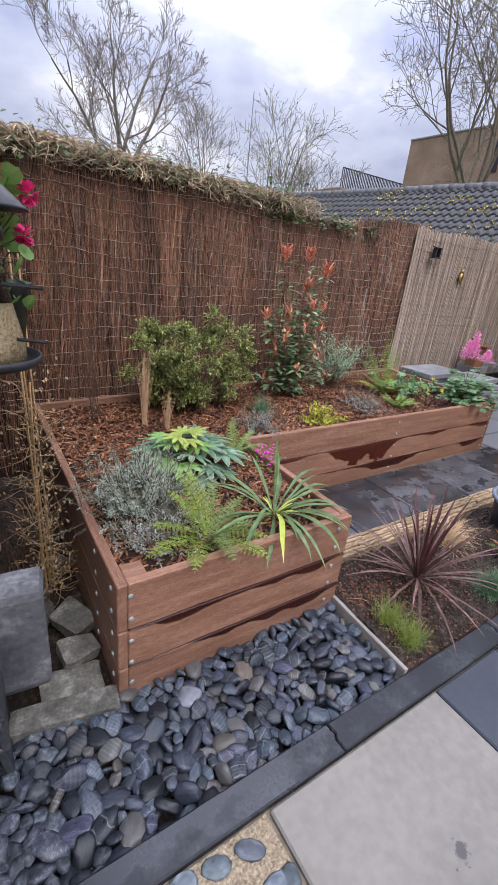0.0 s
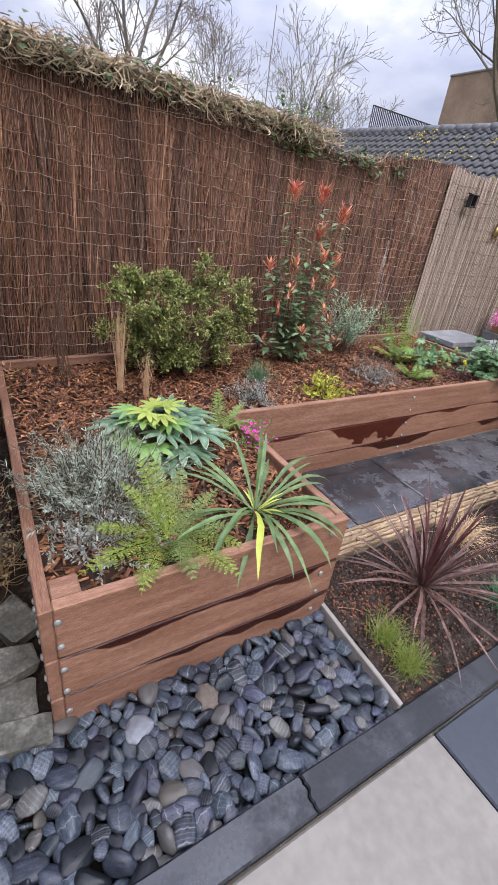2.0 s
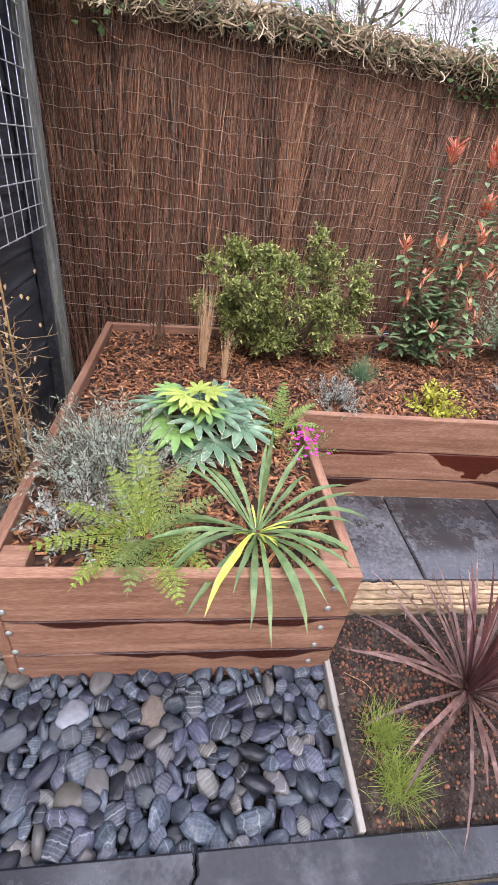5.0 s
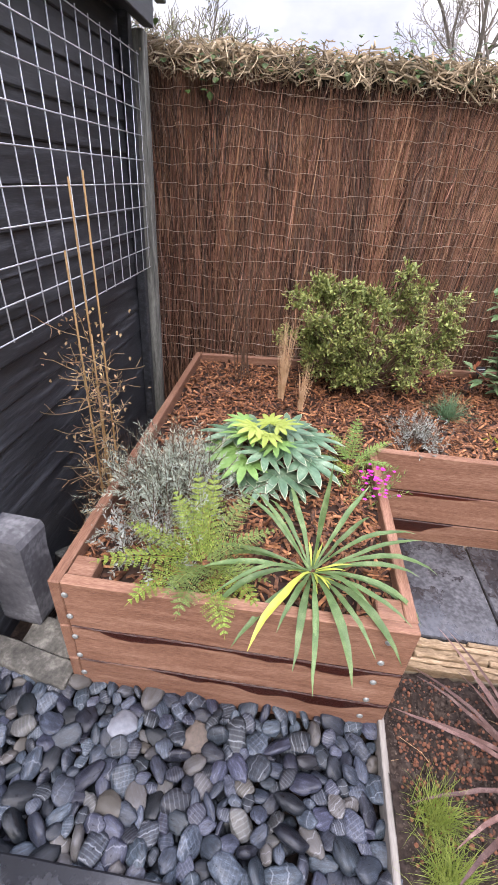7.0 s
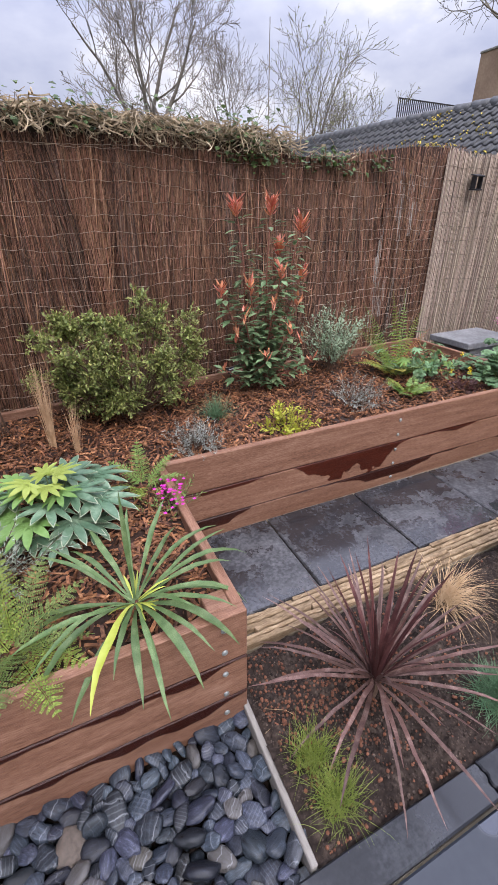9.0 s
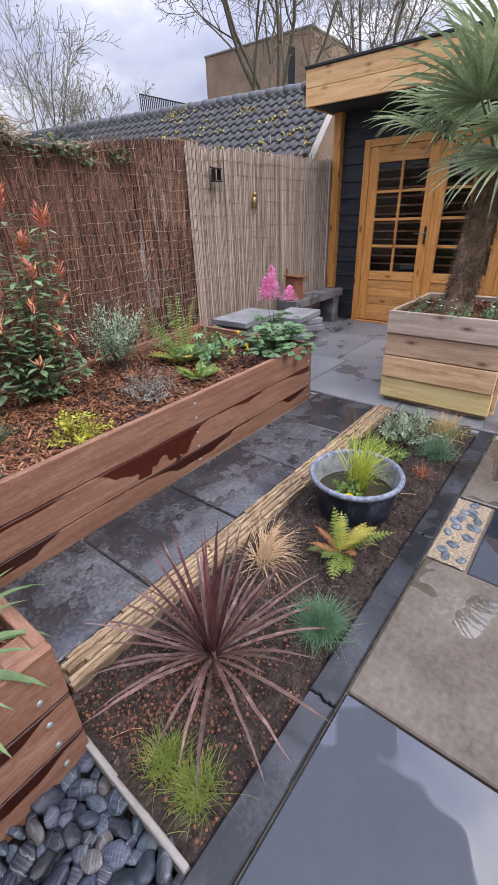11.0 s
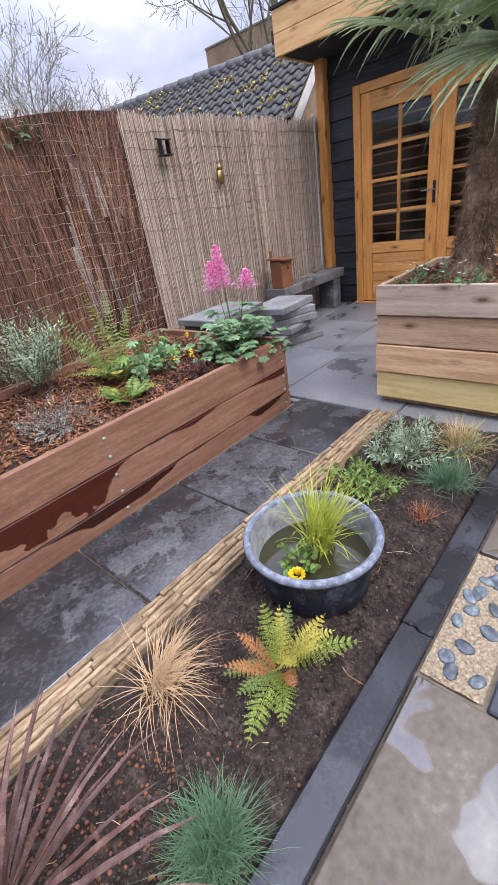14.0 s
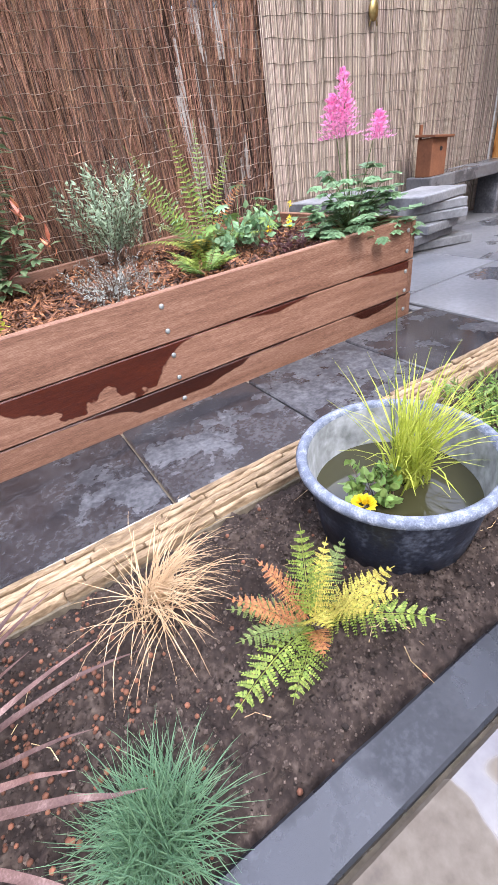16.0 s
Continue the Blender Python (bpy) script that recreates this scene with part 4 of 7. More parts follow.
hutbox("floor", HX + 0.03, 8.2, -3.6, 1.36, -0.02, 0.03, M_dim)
hutbox("roof", 5.03, 8.4, -3.9, 1.62, 2.62, 2.72, M_felt)
hutbox("soffit", 5.05, HX, -3.9, 1.5, 2.5, 2.53, M_felt)
for za, zb in ((2.5, 2.67), (2.673, 2.845)):
    hutbox("fascia_board", 4.985, 5.02, -3.9, 1.56, za, zb, M_fascia)
    hutbox("fascia_board", 5.022, 8.4, 1.525, 1.56, za, zb, M_fascia)
hutbox("roof_trim", 4.97, 5.06, -3.9, 1.575, 2.848, 2.875, M_felt)
hutbox("corner_post", HX - 0.09, HX + 0.02, 1.36, 1.465, 0.0, 2.5, M_larch)
hutbox("post", 5.4, 5.5, -1.3, -1.2, 0.0, 2.5, M_larch)
hutbox("downpipe", 5.48, 5.505, 1.475, 1.5, 0.0, 2.05, M_white, 0.008, label="thin white downpipe")
door = hutbox("door_frame", HX - 0.06, HX, DY0, DY0 + 0.085, 0.02, DZ, M_larch, label="honey-coloured larch door frame")
hutbox("door_frame", HX - 0.06, HX, DY1 - 0.085, DY1, 0.02, DZ, M_larch)
hutbox("door_frame", HX - 0.06, HX, DY0 + 0.086, DY1 - 0.086, DZ - 0.08, DZ, M_larchy)
hutbox("sill", HX - 0.08, HX, DY0, DY1, 0.0, 0.019, M_larchy)


def glass_mat():
    m = bpy.data.materials.new("window_glass")
    m.use_nodes = True
    b = m.node_tree.nodes["Principled BSDF"]
    b.inputs["Base Color"].default_value = (0.9, 0.95, 0.93, 1)
    b.inputs["Transmission Weight"].default_value = 1.0
    b.inputs["Roughness"].default_value = 0.0
    b.inputs["IOR"].default_value = 1.45
    return m


M_glass = glass_mat()


def leaf_door(ya, yb):
    d = thing("hut_door", "closed honey-coloured larch door with eight small panes", "door")
    d.parent = hut
    del d["category"], d["label"]
    d.name = "door"
    xw = HX - 0.045
    hutbox("stile", xw, xw + 0.042, ya, ya + 0.115, 0.03, DZ - 0.085, M_larch, parent=d)
    hutbox("stile", xw, xw + 0.042, yb - 0.115, yb, 0.03, DZ - 0.085, M_larch, parent=d)
    for z0, z1 in ((0.03, 0.14), (0.57, 0.68), (1.93, DZ - 0.085)):
        hutbox("rail", xw + 0.001, xw + 0.041, ya + 0.116, yb - 0.116, z0, z1, M_larchy, parent=d)
    for k in range(4):
        hutbox("panel_board", xw + 0.012, xw + 0.03, ya + 0.116, yb - 0.116, 0.141 + 0.107 * k, 0.245 + 0.107 * k, M_larchy, parent=d)
    yc = (ya + yb) / 2
    hutbox("glazing_bar", xw + 0.006, xw + 0.036, yc - 0.016, yc + 0.016, 0.681, 1.929, M_larch, 0.003, parent=d)
    for k in range(4):
        z0 = 0.681 + 0.312 * k
        if k:
            for a, c in ((ya + 0.116, yc - 0.017), (yc + 0.017, yb - 0.116)):
                hutbox("glazing_bar", xw + 0.006, xw + 0.036, a, c, z0 - 0.016, z0 + 0.016, M_larchy, 0.003, parent=d)
        for a, c in ((ya + 0.116, yc - 0.016), (yc + 0.016, yb - 0.116)):
            p = hutbox("pane", xw + 0.019, xw + 0.023, a, c, z0 + 0.014, z0 + 0.3, M_glass, 0, parent=d)
            p.visible_shadow = False
    return d


leaf_door(0.11, DY1 - 0.087)
dr = leaf_door(DY0 + 0.087, 0.106)
hutbox("handle_plate", HX - 0.053, HX - 0.046, 0.135, 0.165, 1.02, 1.22, M_metal, 0.003, label="dark metal handle plate")
hutbox("handle", HX - 0.1, HX - 0.085, 0.14, 0.27, 1.135, 1.15, M_bolt, 0.005, label="bright metal lever handle")
hutbox("handle_neck", HX - 0.09, HX - 0.05, 0.142, 0.157, 1.135, 1.15, M_bolt, 0.004)
for k in range(14):
    hutbox("blind_slat", HX + 0.16, HX + 0.165, -0.75, 0.95, 0.55 + 0.1 * k, 0.57 + 0.1 * k, M_board, 0.001)

# ---- pebbles ----
rp_ = random.Random(31)
peb_meshes = []
for k in range(14):
    b = bmesh.new()
    bmesh.ops.create_icosphere(b, subdivisions=3, radius=1)
    q = Vector((k * 3.1, 1.7, k * 0.6))
    for v in b.verts:
        v.co *= 1 + 0.34 * noise.noise(v.co * 0.9 + q) + 0.15 * noise.noise(v.co * 2.0 + q)
        v.co.z = math.copysign(min(1.0, abs(v.co.z)) ** 0.8, v.co.z)
    peb_meshes.append(to_mesh(b, M_pebble, "pebble", True))
M_pebw = mat("pale_pebble", [(0.085, 0.092, 0.107), (0.19, 0.2, 0.225)], scale=2, rough=(0.4, 0.6), bump=0.2, rnd=0.15)
M_pebb = mat("brown_pebble", [(0.06, 0.05, 0.042), (0.15, 0.12, 0.1)], scale=3, rough=(0.6, 0.8), bump=0.6, rnd=0.15)
pale_me = peb_meshes[3].copy()
pale_me.materials[0] = M_pebw
brown_me = peb_meshes[5].copy()
brown_me.materials[0] = M_pebb
X0, X1, Y0, Y1 = -1.6, -0.165, -1.335, -0.905
NP = 350
pp = np.column_stack([np.random.uniform(X0, X1, NP), np.random.uniform(Y0, Y1, NP)])
rr = np.random.choice([0.02, 0.026, 0.032, 0.039], NP, p=[0.28, 0.32, 0.27, 0.13])
pp[0], rr[0] = (-0.945, -1.01), 0.043
pp[1], rr[1] = (-0.715, -1.01), 0.045
for it in range(160):
    d = pp[:, None, :] - pp[None, :, :]
    dist = np.sqrt((d ** 2).sum(2)) + 1e-9
    need = (rr[:, None] + rr[None, :]) * 0.97
    push = np.clip(need - dist, 0, None)
    np.fill_diagonal(push, 0)
    mv = (d / dist[:, :, None] * push[:, :, None]).sum(1) * 0.3
    mv[:2] = 0
    pp += mv
    pp[:, 0] = np.clip(pp[:, 0], X0, X1)
    pp[:, 1] = np.clip(pp[:, 1], Y0, Y1)
pebbles = thing("pebble_bed", "bed of smooth dark grey beach pebbles with pale veins", "pebbles", kind="structure")
rest = []
order = sorted(range(NP), key=lambda i: -pp[i, 0])
for rank, i in enumerate(order):
    r = rr[i]
    a = rp_.uniform(1.0, 1.4)
    m = pose(pp[i, 0], pp[i, 1], -0.045 + rp_.uniform(0, 0.026), rp_.gauss(0, 15) + (60 if rp_.random() < 0.18 else 0), rp_.gauss(0, 16), rp_.uniform(0, 360)) @ Matrix.Diagonal((r * a, r * rp_.uniform(0.72, 0.98), r * rp_.uniform(0.36, 0.54), 1))
    me = pale_me if i == 0 else brown_me if i == 1 else rp_.choice(peb_meshes)
    if i in (0, 1) or rank < 298:
        ob = link_mesh("pebble", me, pebbles)
        ob.matrix_local = m
    else:
        rest.append((me, m))
def joined_pebbles(name, items):
    vs, fs = [], []
    for me, m in items:
        o = len(vs)
        vs += [tuple(m @ v.co) for v in me.vertices]
        fs += [tuple(o + k for k in p.vertices) for p in me.polygons]
    return raw(vs, fs, M_pebble2, name, True)


M_pebble2 = mat("beach_pebble_far", [(0.008, 0.009, 0.011), (0.024, 0.028, 0.036), (0.1, 0.112, 0.135)], scale=70, rough=(0.35, 0.58), bump=0.1, bscale=300, rnd=0.5, hue=0.03, island=True)
for _ in range(330):
    r = rp_.uniform(0.016, 0.028)
    rest.append((rp_.choice(peb_meshes), pose(rp_.uniform(X0, X1), rp_.uniform(Y0, Y1), -0.088, rp_.gauss(0, 20), rp_.gauss(0, 20), rp_.uniform(0, 360)) @ Matrix.Diagonal((r * 1.3, r, r * 0.6, 1))))
tagged(link_mesh("pebble_layer", joined_pebbles("pebble_layer", rest), pebbles), kind="stuff")

# ---- stones, blocks and kerb beside the shed ----
def rock(name, sx, sy, sz, at, rot, material, label, cat, seed, amount=0.012):
    b = box(1, 1, 1, 0.06)
    bmesh.ops.subdivide_edges(b, edges=b.edges[:], cuts=3, use_grid_fill=True)
    for v in b.verts:
        v.co = Vector((v.co.x * sx, v.co.y * sy, v.co.z * sz))
        v.co += noise.noise_vector(v.co * 9 + Vector((seed, 0, 0))) * amount
    ob = tagged(part(name, b, material, None), label, cat, group="loose flat stones" if name == "flat_stone" else "")
    ob.matrix_world = pose(*at, *rot)
    return ob


rock("concrete_kerb_piece", 0.34, 0.09, 0.13, (-1.335, -0.87, -0.055), (0, 0, -10), M_kstone, "rough mossy concrete kerb piece at the pebbles", "kerb piece", 1, 0.006)
rock("basalt_block", 0.16, 0.14, 0.42, (-1.43, -0.67, 0.2), (0, 0, -6), M_block, "square dark basalt block standing by the shed wall", "stone block", 2, 0.005)
rock("basalt_block", 0.1, 0.16, 0.4, (-1.6, -1.02, 0.1), (8, 0, -8), M_block, "weathered dark stone block leaning at the pebbles", "stone block", 3, 0.006)
for k, (sx, sy, sz, at, rot) in enumerate((
        (0.13, 0.1, 0.05, (-1.25, -0.66, 0.01), (4, 6, 8)), (0.12, 0.17, 0.06, (-1.235, -0.48, -0.01), (8, -5, 30)), (0.15, 0.13, 0.06, (-1.38, -0.4, -0.01), (-5, 8, 60)),
        (0.2, 0.13, 0.05, (-1.3, -0.77, -0.03), (3, 0, -5)), (0.14, 0.16, 0.06, (-1.37, -0.2, -0.02), (6, 8, 15)), (0.12, 0.13, 0.05, (-1.26, -0.05, -0.03), (0, 8, 40)))):
    rock("flat_stone", sx, sy, sz, at, rot, M_kstone, "broken flat grey stone lying beside the planter", "stone", 10 + k, 0.014)

# ---- palm planter box ----
pbox = thing("palm_planter", "square planter of mixed reclaimed scaffold boards holding a palm", "planter", (3.385, -0.93, 0))
bx, by, hh = 0.445, 0.415, 0.175
for k in range(4):
    z = 0.045 + hh * k
    h = hh - 0.006
    lean = 0.012 * (k % 2)
    mm = (M_scaff[3], M_scaff[1], M_scaff[2], M_scaff[0])[k]
    for sx, sy, px, py in ((0.032, 2 * by, -bx - 0.0, 0), (0.032, 2 * by, bx, 0)):
        ob = part("board", box(sx, sy, h, 0.005), mm, pbox)
        ob.matrix_local = pose(px + lean * math.copysign(1, px), py, z + h / 2, 0, 3.0 if px < 0 else -3.0, 0)
    m2 = (M_scaff[1], M_scaff[1], M_scaff[0], M_scaff[2])[k]
    for py in (-by, by):
        ob = part("board", box(2 * bx - 0.04, 0.032, h, 0.005), m2, pbox)
        ob.matrix_local = pose(0, py - math.copysign(0.018, py), z + h / 2, 0, 0, 0)
for px in (-0.36, 0.36):
    part("foot", box(0.09, 0.8, 0.045, 0.003, (px, 0, 0.0225)), M_scaff[2], pbox)
part("corner_batten", box(0.03, 0.03, 0.68, 0.003, (-bx + 0.03, -by - 0.014, 0.39)), M_scaff[1], pbox)
sm = Soup()
rq = random.Random(8)
for _ in range(1500):
    ln = rq.uniform(0.015, 0.045)
    sm.chip((3.385 + rq.uniform(-0.41, 0.41), -0.93 + rq.uniform(-0.38, 0.38), 0.69 + rq.uniform(0, 0.02)), Euler((rq.gauss(0, 0.3), rq.gauss(0, 0.3), rq.uniform(0, 6))).to_matrix(), ln, ln * 0.35, 0.005)
tagged(link_mesh("bark_mulch", sm.mesh(M_mulch, "mulch")), "bark chips on top of the palm planter", "bark mulch", kind="stuff")
tagged(part("planter_soil", box(0.85, 0.78, 0.6, 0, (3.385, -0.93, 0.385)), M_peat, None), "dark soil inside the palm planter", "soil")

# palm
M_palm = mat("palm_leaf", [(0.1, 0.155, 0.07), (0.21, 0.27, 0.13), (0.42, 0.46, 0.28)], scale=9, rough=(0.3, 0.5), bump=0.1, rnd=0.25, leaf=0.38, spec=0.5, island=True)
M_fibre = mat("palm_fibre", [(0.05, 0.031, 0.02), (0.16, 0.105, 0.067), (0.38, 0.28, 0.19)], scale=14, rough=(0.85, 1.0), bump=0.8, rnd=0.4, island=True)
palm = thing("fan_palm", "fan palm with a shaggy fibrous trunk and large green fan leaves", "palm tree", (3.42, -0.87, 0.66))
tb = lathe([(0.145, 0), (0.13, 0.06), (0.1, 0.14), (0.092, 0.3), (0.104, 0.5), (0.097, 0.75), (0.085, 0.95), (0.045, 1.08)], 26)
for v in tb.verts:
    v.co += noise.noise_vector(v.co * 11) * 0.024 + Vector((0, -0.09 * v.co.z, 0))
part("trunk", tb, M_fibre, palm, smooth=False)
fb = Soup()
for _ in range(3600):
    a, z = rq.uniform(0, 6.28), rq.uniform(0.02, 1.0)
    r = (0.13 - 0.3 * z if z < 0.1 else 0.098) - 0.01 * z
    p = Vector((r * math.cos(a), r * math.sin(a) - 0.09 * z, z))
    d = Vector((math.cos(a) * 0.35 + rq.gauss(0, 0.3), math.sin(a) * 0.35 + rq.gauss(0, 0.3), rq.uniform(-0.9, 0.9)))
    fb.tube([p, p + d * 0.035, p + d * 0.06 + Vector((rq.gauss(0, 0.01), rq.gauss(0, 0.01), -0.02))], rq.choice((0.0012, 0.002, 0.004)), 0.0008, 3)
tagged(link_mesh("trunk_fibre", fb.mesh(M_fibre, "fibres"), palm), kind="stuff")


def fan(seed, size):
    r = random.Random(seed)
    s = Soup()
    n = 36
    for i in range(n):
        a = radians(-128 + 256 * i / (n - 1) + r.uniform(-1.5, 1.5))
        ln = size * (0.76 + 0.24 * math.cos(a * 0.7)) * r.uniform(0.92, 1.05)
        d = Vector((math.cos(a), math.sin(a), 0))
        sag = r.uniform(0.1, 0.5) if r.random() < 0.75 else r.uniform(0.8, 1.8)
        pts = []
        for q in (0.0, 0.25, 0.48, 0.7, 0.88, 1.0):
            z = 0.1 * math.sin(q * 2.0) * size - max(0, q - 0.5) ** 2 * size * sag
            pts.append(d * (ln * q) + Vector((0, 0, z)))
        w = size * 0.056
        s.strap(pts, (w * 0.12, w * 0.62, w * 0.8, w * 0.55, w * 0.3, w * 0.04), fold=0.42)
    return s.mesh(M_palm, "fan_leaf")


fans = [fan(1, 0.64), fan(2, 0.6), fan(3, 0.54)]
M_petiole = mat("green_petiole", [(0.06, 0.09, 0.03), (0.12, 0.16, 0.06)], scale=20, rough=(0.4, 0.6))
for k, (az, lean, ln, droop) in enumerate(((160, 38, 0.46, 8), (205, 72, 0.34, 30), (105, 55, 0.45, 16), (60, 45, 0.5, 12), (20, 50, 0.5, 14), (-30, 45, 0.55, 12), (-75, 55, 0.5, 16),
                                           (-115, 45, 0.52, 12), (-150, 60, 0.46, 18), (185, 24, 0.55, 8), (-60, 22, 0.6, 8), (70, 20, 0.6, 8), (250, 66, 0.42, 22))):
    pts = arc((0, -0.09, 0.99), az, lean, ln, droop, 5)
    s = Soup()
    s.tube(pts, 0.011, 0.007, 5)
    link_mesh("petiole", s.mesh(M_petiole, "petiole", True), palm)
    d = (pts[-1] - pts[-2]).normalized()
    yv = Vector((0, 0, 1)).cross(d).normalized()
    zv = d.cross(yv)
    mm = Matrix((d, yv, zv)).transposed().to_4x4()
    mm = Matrix.Translation(pts[-1]) @ mm @ pose(0, 0, 0, rq.uniform(-22, 22), rq.uniform(0, 22), rq.uniform(-10, 10))
    ob = link_mesh("fan_leaf", fans[k % 3], palm)
    ob.matrix_local = mm

# ---- round tub with water plant ----
M_tub = mat("black_rubber_tub", [(0.006, 0.0075, 0.012), (0.014, 0.017, 0.026), (0.085, 0.095, 0.12)], scale=14, rough=(0.35, 0.6), bump=0.15, bscale=90, detail=8, fine=0.4)
M_tubin = mat("lime_stained_tub", [(0.1, 0.105, 0.1), (0.24, 0.25, 0.25), (0.42, 0.43, 0.44)], scale=18, rough=(0.55, 0.8), bump=0.3, bscale=50)
M_tubrim = mat("chalky_blue_rim", [(0.045, 0.054, 0.078), (0.12, 0.138, 0.175), (0.33, 0.35, 0.39)], scale=45, rough=(0.6, 0.85), bump=0.4, bscale=300, detail=8)
TUB = (1.42, -1.01, -0.005)
tub = thing("garden_tub", "round black rubber tub with chalky rim, half full of water", "tub", TUB)
part("wall", lathe([(0.0, 0.0), (0.178, 0.0), (0.188, 0.01), (0.2, 0.08), (0.212, 0.16), (0.22, 0.208)], 48), M_tub, tub, smooth=True)
part("rim", lathe([(0.22, 0.204), (0.231, 0.208), (0.24, 0.217), (0.242, 0.228), (0.236, 0.237), (0.224, 0.239), (0.216, 0.232), (0.214, 0.222)], 48), M_tubrim, tub, "rim with chalky white and blue stains", True)
part("lining", lathe([(0.214, 0.224), (0.207, 0.16), (0.195, 0.08), (0.18, 0.02), (0.0, 0.02)], 48), M_tubin, tub, "pale lime-stained inside", True)
M_water = bpy.data.materials.new("pond_water")
M_water.use_nodes = True
wb = M_water.node_tree.nodes["Principled BSDF"]
wb.inputs["Base Color"].default_value = (0.035, 0.033, 0.016, 1)
wb.inputs["Roughness"].default_value = 0.04
b = bmesh.new()
bmesh.ops.create_circle(b, cap_ends=True, segments=40, radius=0.2, matrix=Matrix.Translation((0, 0, 0.115)))
part("water", b, M_water, tub, "still dark greenish water")

# ---- stone stack, bench and bird box ----
M_slabst = mat("stacked_grey_slab", [(0.1, 0.102, 0.105), (0.18, 0.182, 0.185), (0.28, 0.28, 0.282)], scale=6, rough=(0.6, 0.85), bump=0.3, bscale=40, rnd=0.2)
stack = thing("slab_stack", "pile of grey stone slabs stacked behind the planter", "stone stack", (0, 0, 0))
for k in range(8):
    ob = part("slab", roughen(box(0.62 + rq.uniform(-0.05, 0.05), 0.42 + rq.uniform(-0.03, 0.03), 0.056, 0.005), 0.004, 6), M_slabst, stack)
    ob.matrix_local = pose(3.22 + rq.uniform(-0.02, 0.02), 1.12 + rq.uniform(-0.02, 0.02), 0.03 + 0.0605 * k, 0, 0, rq.uniform(-4, 4) + 4)
stack2 = thing("slab_stack", "lower pile of broken grey slabs at the terrace", "stone stack", (0, 0, 0))
for k in range(6):
    ob = part("slab", roughen(box(0.58 + rq.uniform(-0.08, 0.06), 0.4 + rq.uniform(-0.05, 0.03), 0.062, 0.006), 0.008, 5), M_slabst, stack2)
    ob.matrix_local = pose(3.92 + rq.uniform(-0.09, 0.06), 0.98 + rq.uniform(-0.05, 0.05), 0.033 + 0.0665 * k, 0, 0, rq.uniform(-28, 16) - 8)
bench = thing("stone_bench", "low bench of a thick dark grey slab on blocks", "bench", (0, 0, 0))
part("seat", roughen(box(1.25, 0.26, 0.1, 0.008, (4.88, 1.3, 0.4)), 0.003, 6), M_pave, bench)
for px in (4.45, 5.35):
    part("leg", box(0.16, 0.22, 0.35, 0.006, (px, 1.3, 0.174)), M_block, bench)
bbx = thing("bird_box", "small rust-brown wooden bird box with a flat lid", "bird box", (4.36, 1.27, 0.45))
part("body", box(0.19, 0.15, 0.27, 0.004, (0, 0, 0.135)), M_rust, bbx)
part("lid", box(0.25, 0.2, 0.018, 0.003, (0.01, -0.01, 0.28), rot=Euler((radians(4), radians(5), 0)).to_matrix().to_4x4()), M_rust, bbx)
part("entrance", cyl(0.016, 0.016, 0.004, 14, (0.02, -0.076, 0.19), Euler((radians(90), 0, 0)).to_matrix().to_4x4()), M_metal, bbx)
part("back_strip", box(0.03, 0.015, 0.36, 0.002, (-0.05, 0.082, 0.19)), M_rust, bbx)

# ornaments on the reed screen
orn = thing("wall_feeder", "small dark metal bird feeder hung on the reed screen", "bird feeder", (3.27, 1.49, 1.775))
part("roof", box(0.11, 0.07, 0.012, 0.003, (0, 0, 0.05), rot=Euler((radians(14), 0, 0)).to_matrix().to_4x4()), M_metal, orn)
part("cage", box(0.012, 0.05, 0.1, 0.003, (-0.04, 0, -0.005)), M_metal, orn)
part("cage", box(0.012, 0.05, 0.1, 0.003, (0.04, 0, -0.005)), M_metal, orn)
part("tray", box(0.11, 0.06, 0.012, 0.003, (0, 0, -0.06)), M_metal, orn)
brs = thing("brass_ornament", "small aged brass beetle ornament on the reed screen", "ornament", (3.87, 1.485, 1.555))
b = bmesh.new()
bmesh.ops.create_uvsphere(b, u_segments=16, v_segments=10, radius=1, matrix=Matrix.Translation((0, 0, -0.02)) @ Matrix.Diagonal((0.042, 0.025, 0.06, 1)))
part("body", b, M_brass, brs, smooth=True)
b = bmesh.new()
bmesh.ops.create_uvsphere(b, u_segments=12, v_segments=8, radius=1, matrix=Matrix.Translation((0, 0, 0.052)) @ Matrix.Diagonal((0.026, 0.02, 0.026, 1)))
part("head", b, M_brass, brs, smooth=True)
for sx in (-1, 1):
    part("leg", box(0.008, 0.008, 0.05, 0.002, (sx * 0.03, 0, -0.08), rot=Euler((0, sx * -0.3, 0)).to_matrix().to_4x4()), M_brass, brs)

# ---- hanging bird feeder near the shed, with red geranium ----
FD = (-1.43, -0.98, 1.205)
fdr = thing("bird_feeder", "hanging seed feeder with dark dome roof and round tray", "bird feeder", FD)
fdr.scale = (0.88, 0.88, 0.88)
part("tray", lathe([(0.0, 0.0), (0.11, 0.0), (0.118, 0.008), (0.118, 0.02), (0.113, 0.021), (0.11, 0.008), (0.0, 0.006)], 40), M_metal, fdr, smooth=True)
M_seed = mat("mixed_seed", [(0.2, 0.13, 0.07), (0.42, 0.31, 0.18), (0.6, 0.5, 0.34)], scale=160, rough=(0.7, 0.9), bump=0.9, bscale=260)
part("seed", lathe([(0.0, 0.008), (0.085, 0.008), (0.082, 0.05), (0.066, 0.12), (0.0, 0.125)], 28), M_seed, fdr, "mixed pale and dark bird seed", True)
part("tube", lathe([(0.088, 0.01), (0.086, 0.05), (0.07, 0.125), (0.058, 0.2), (0.055, 0.26)], 28), M_glass, fdr, "clear plastic seed tube", True)
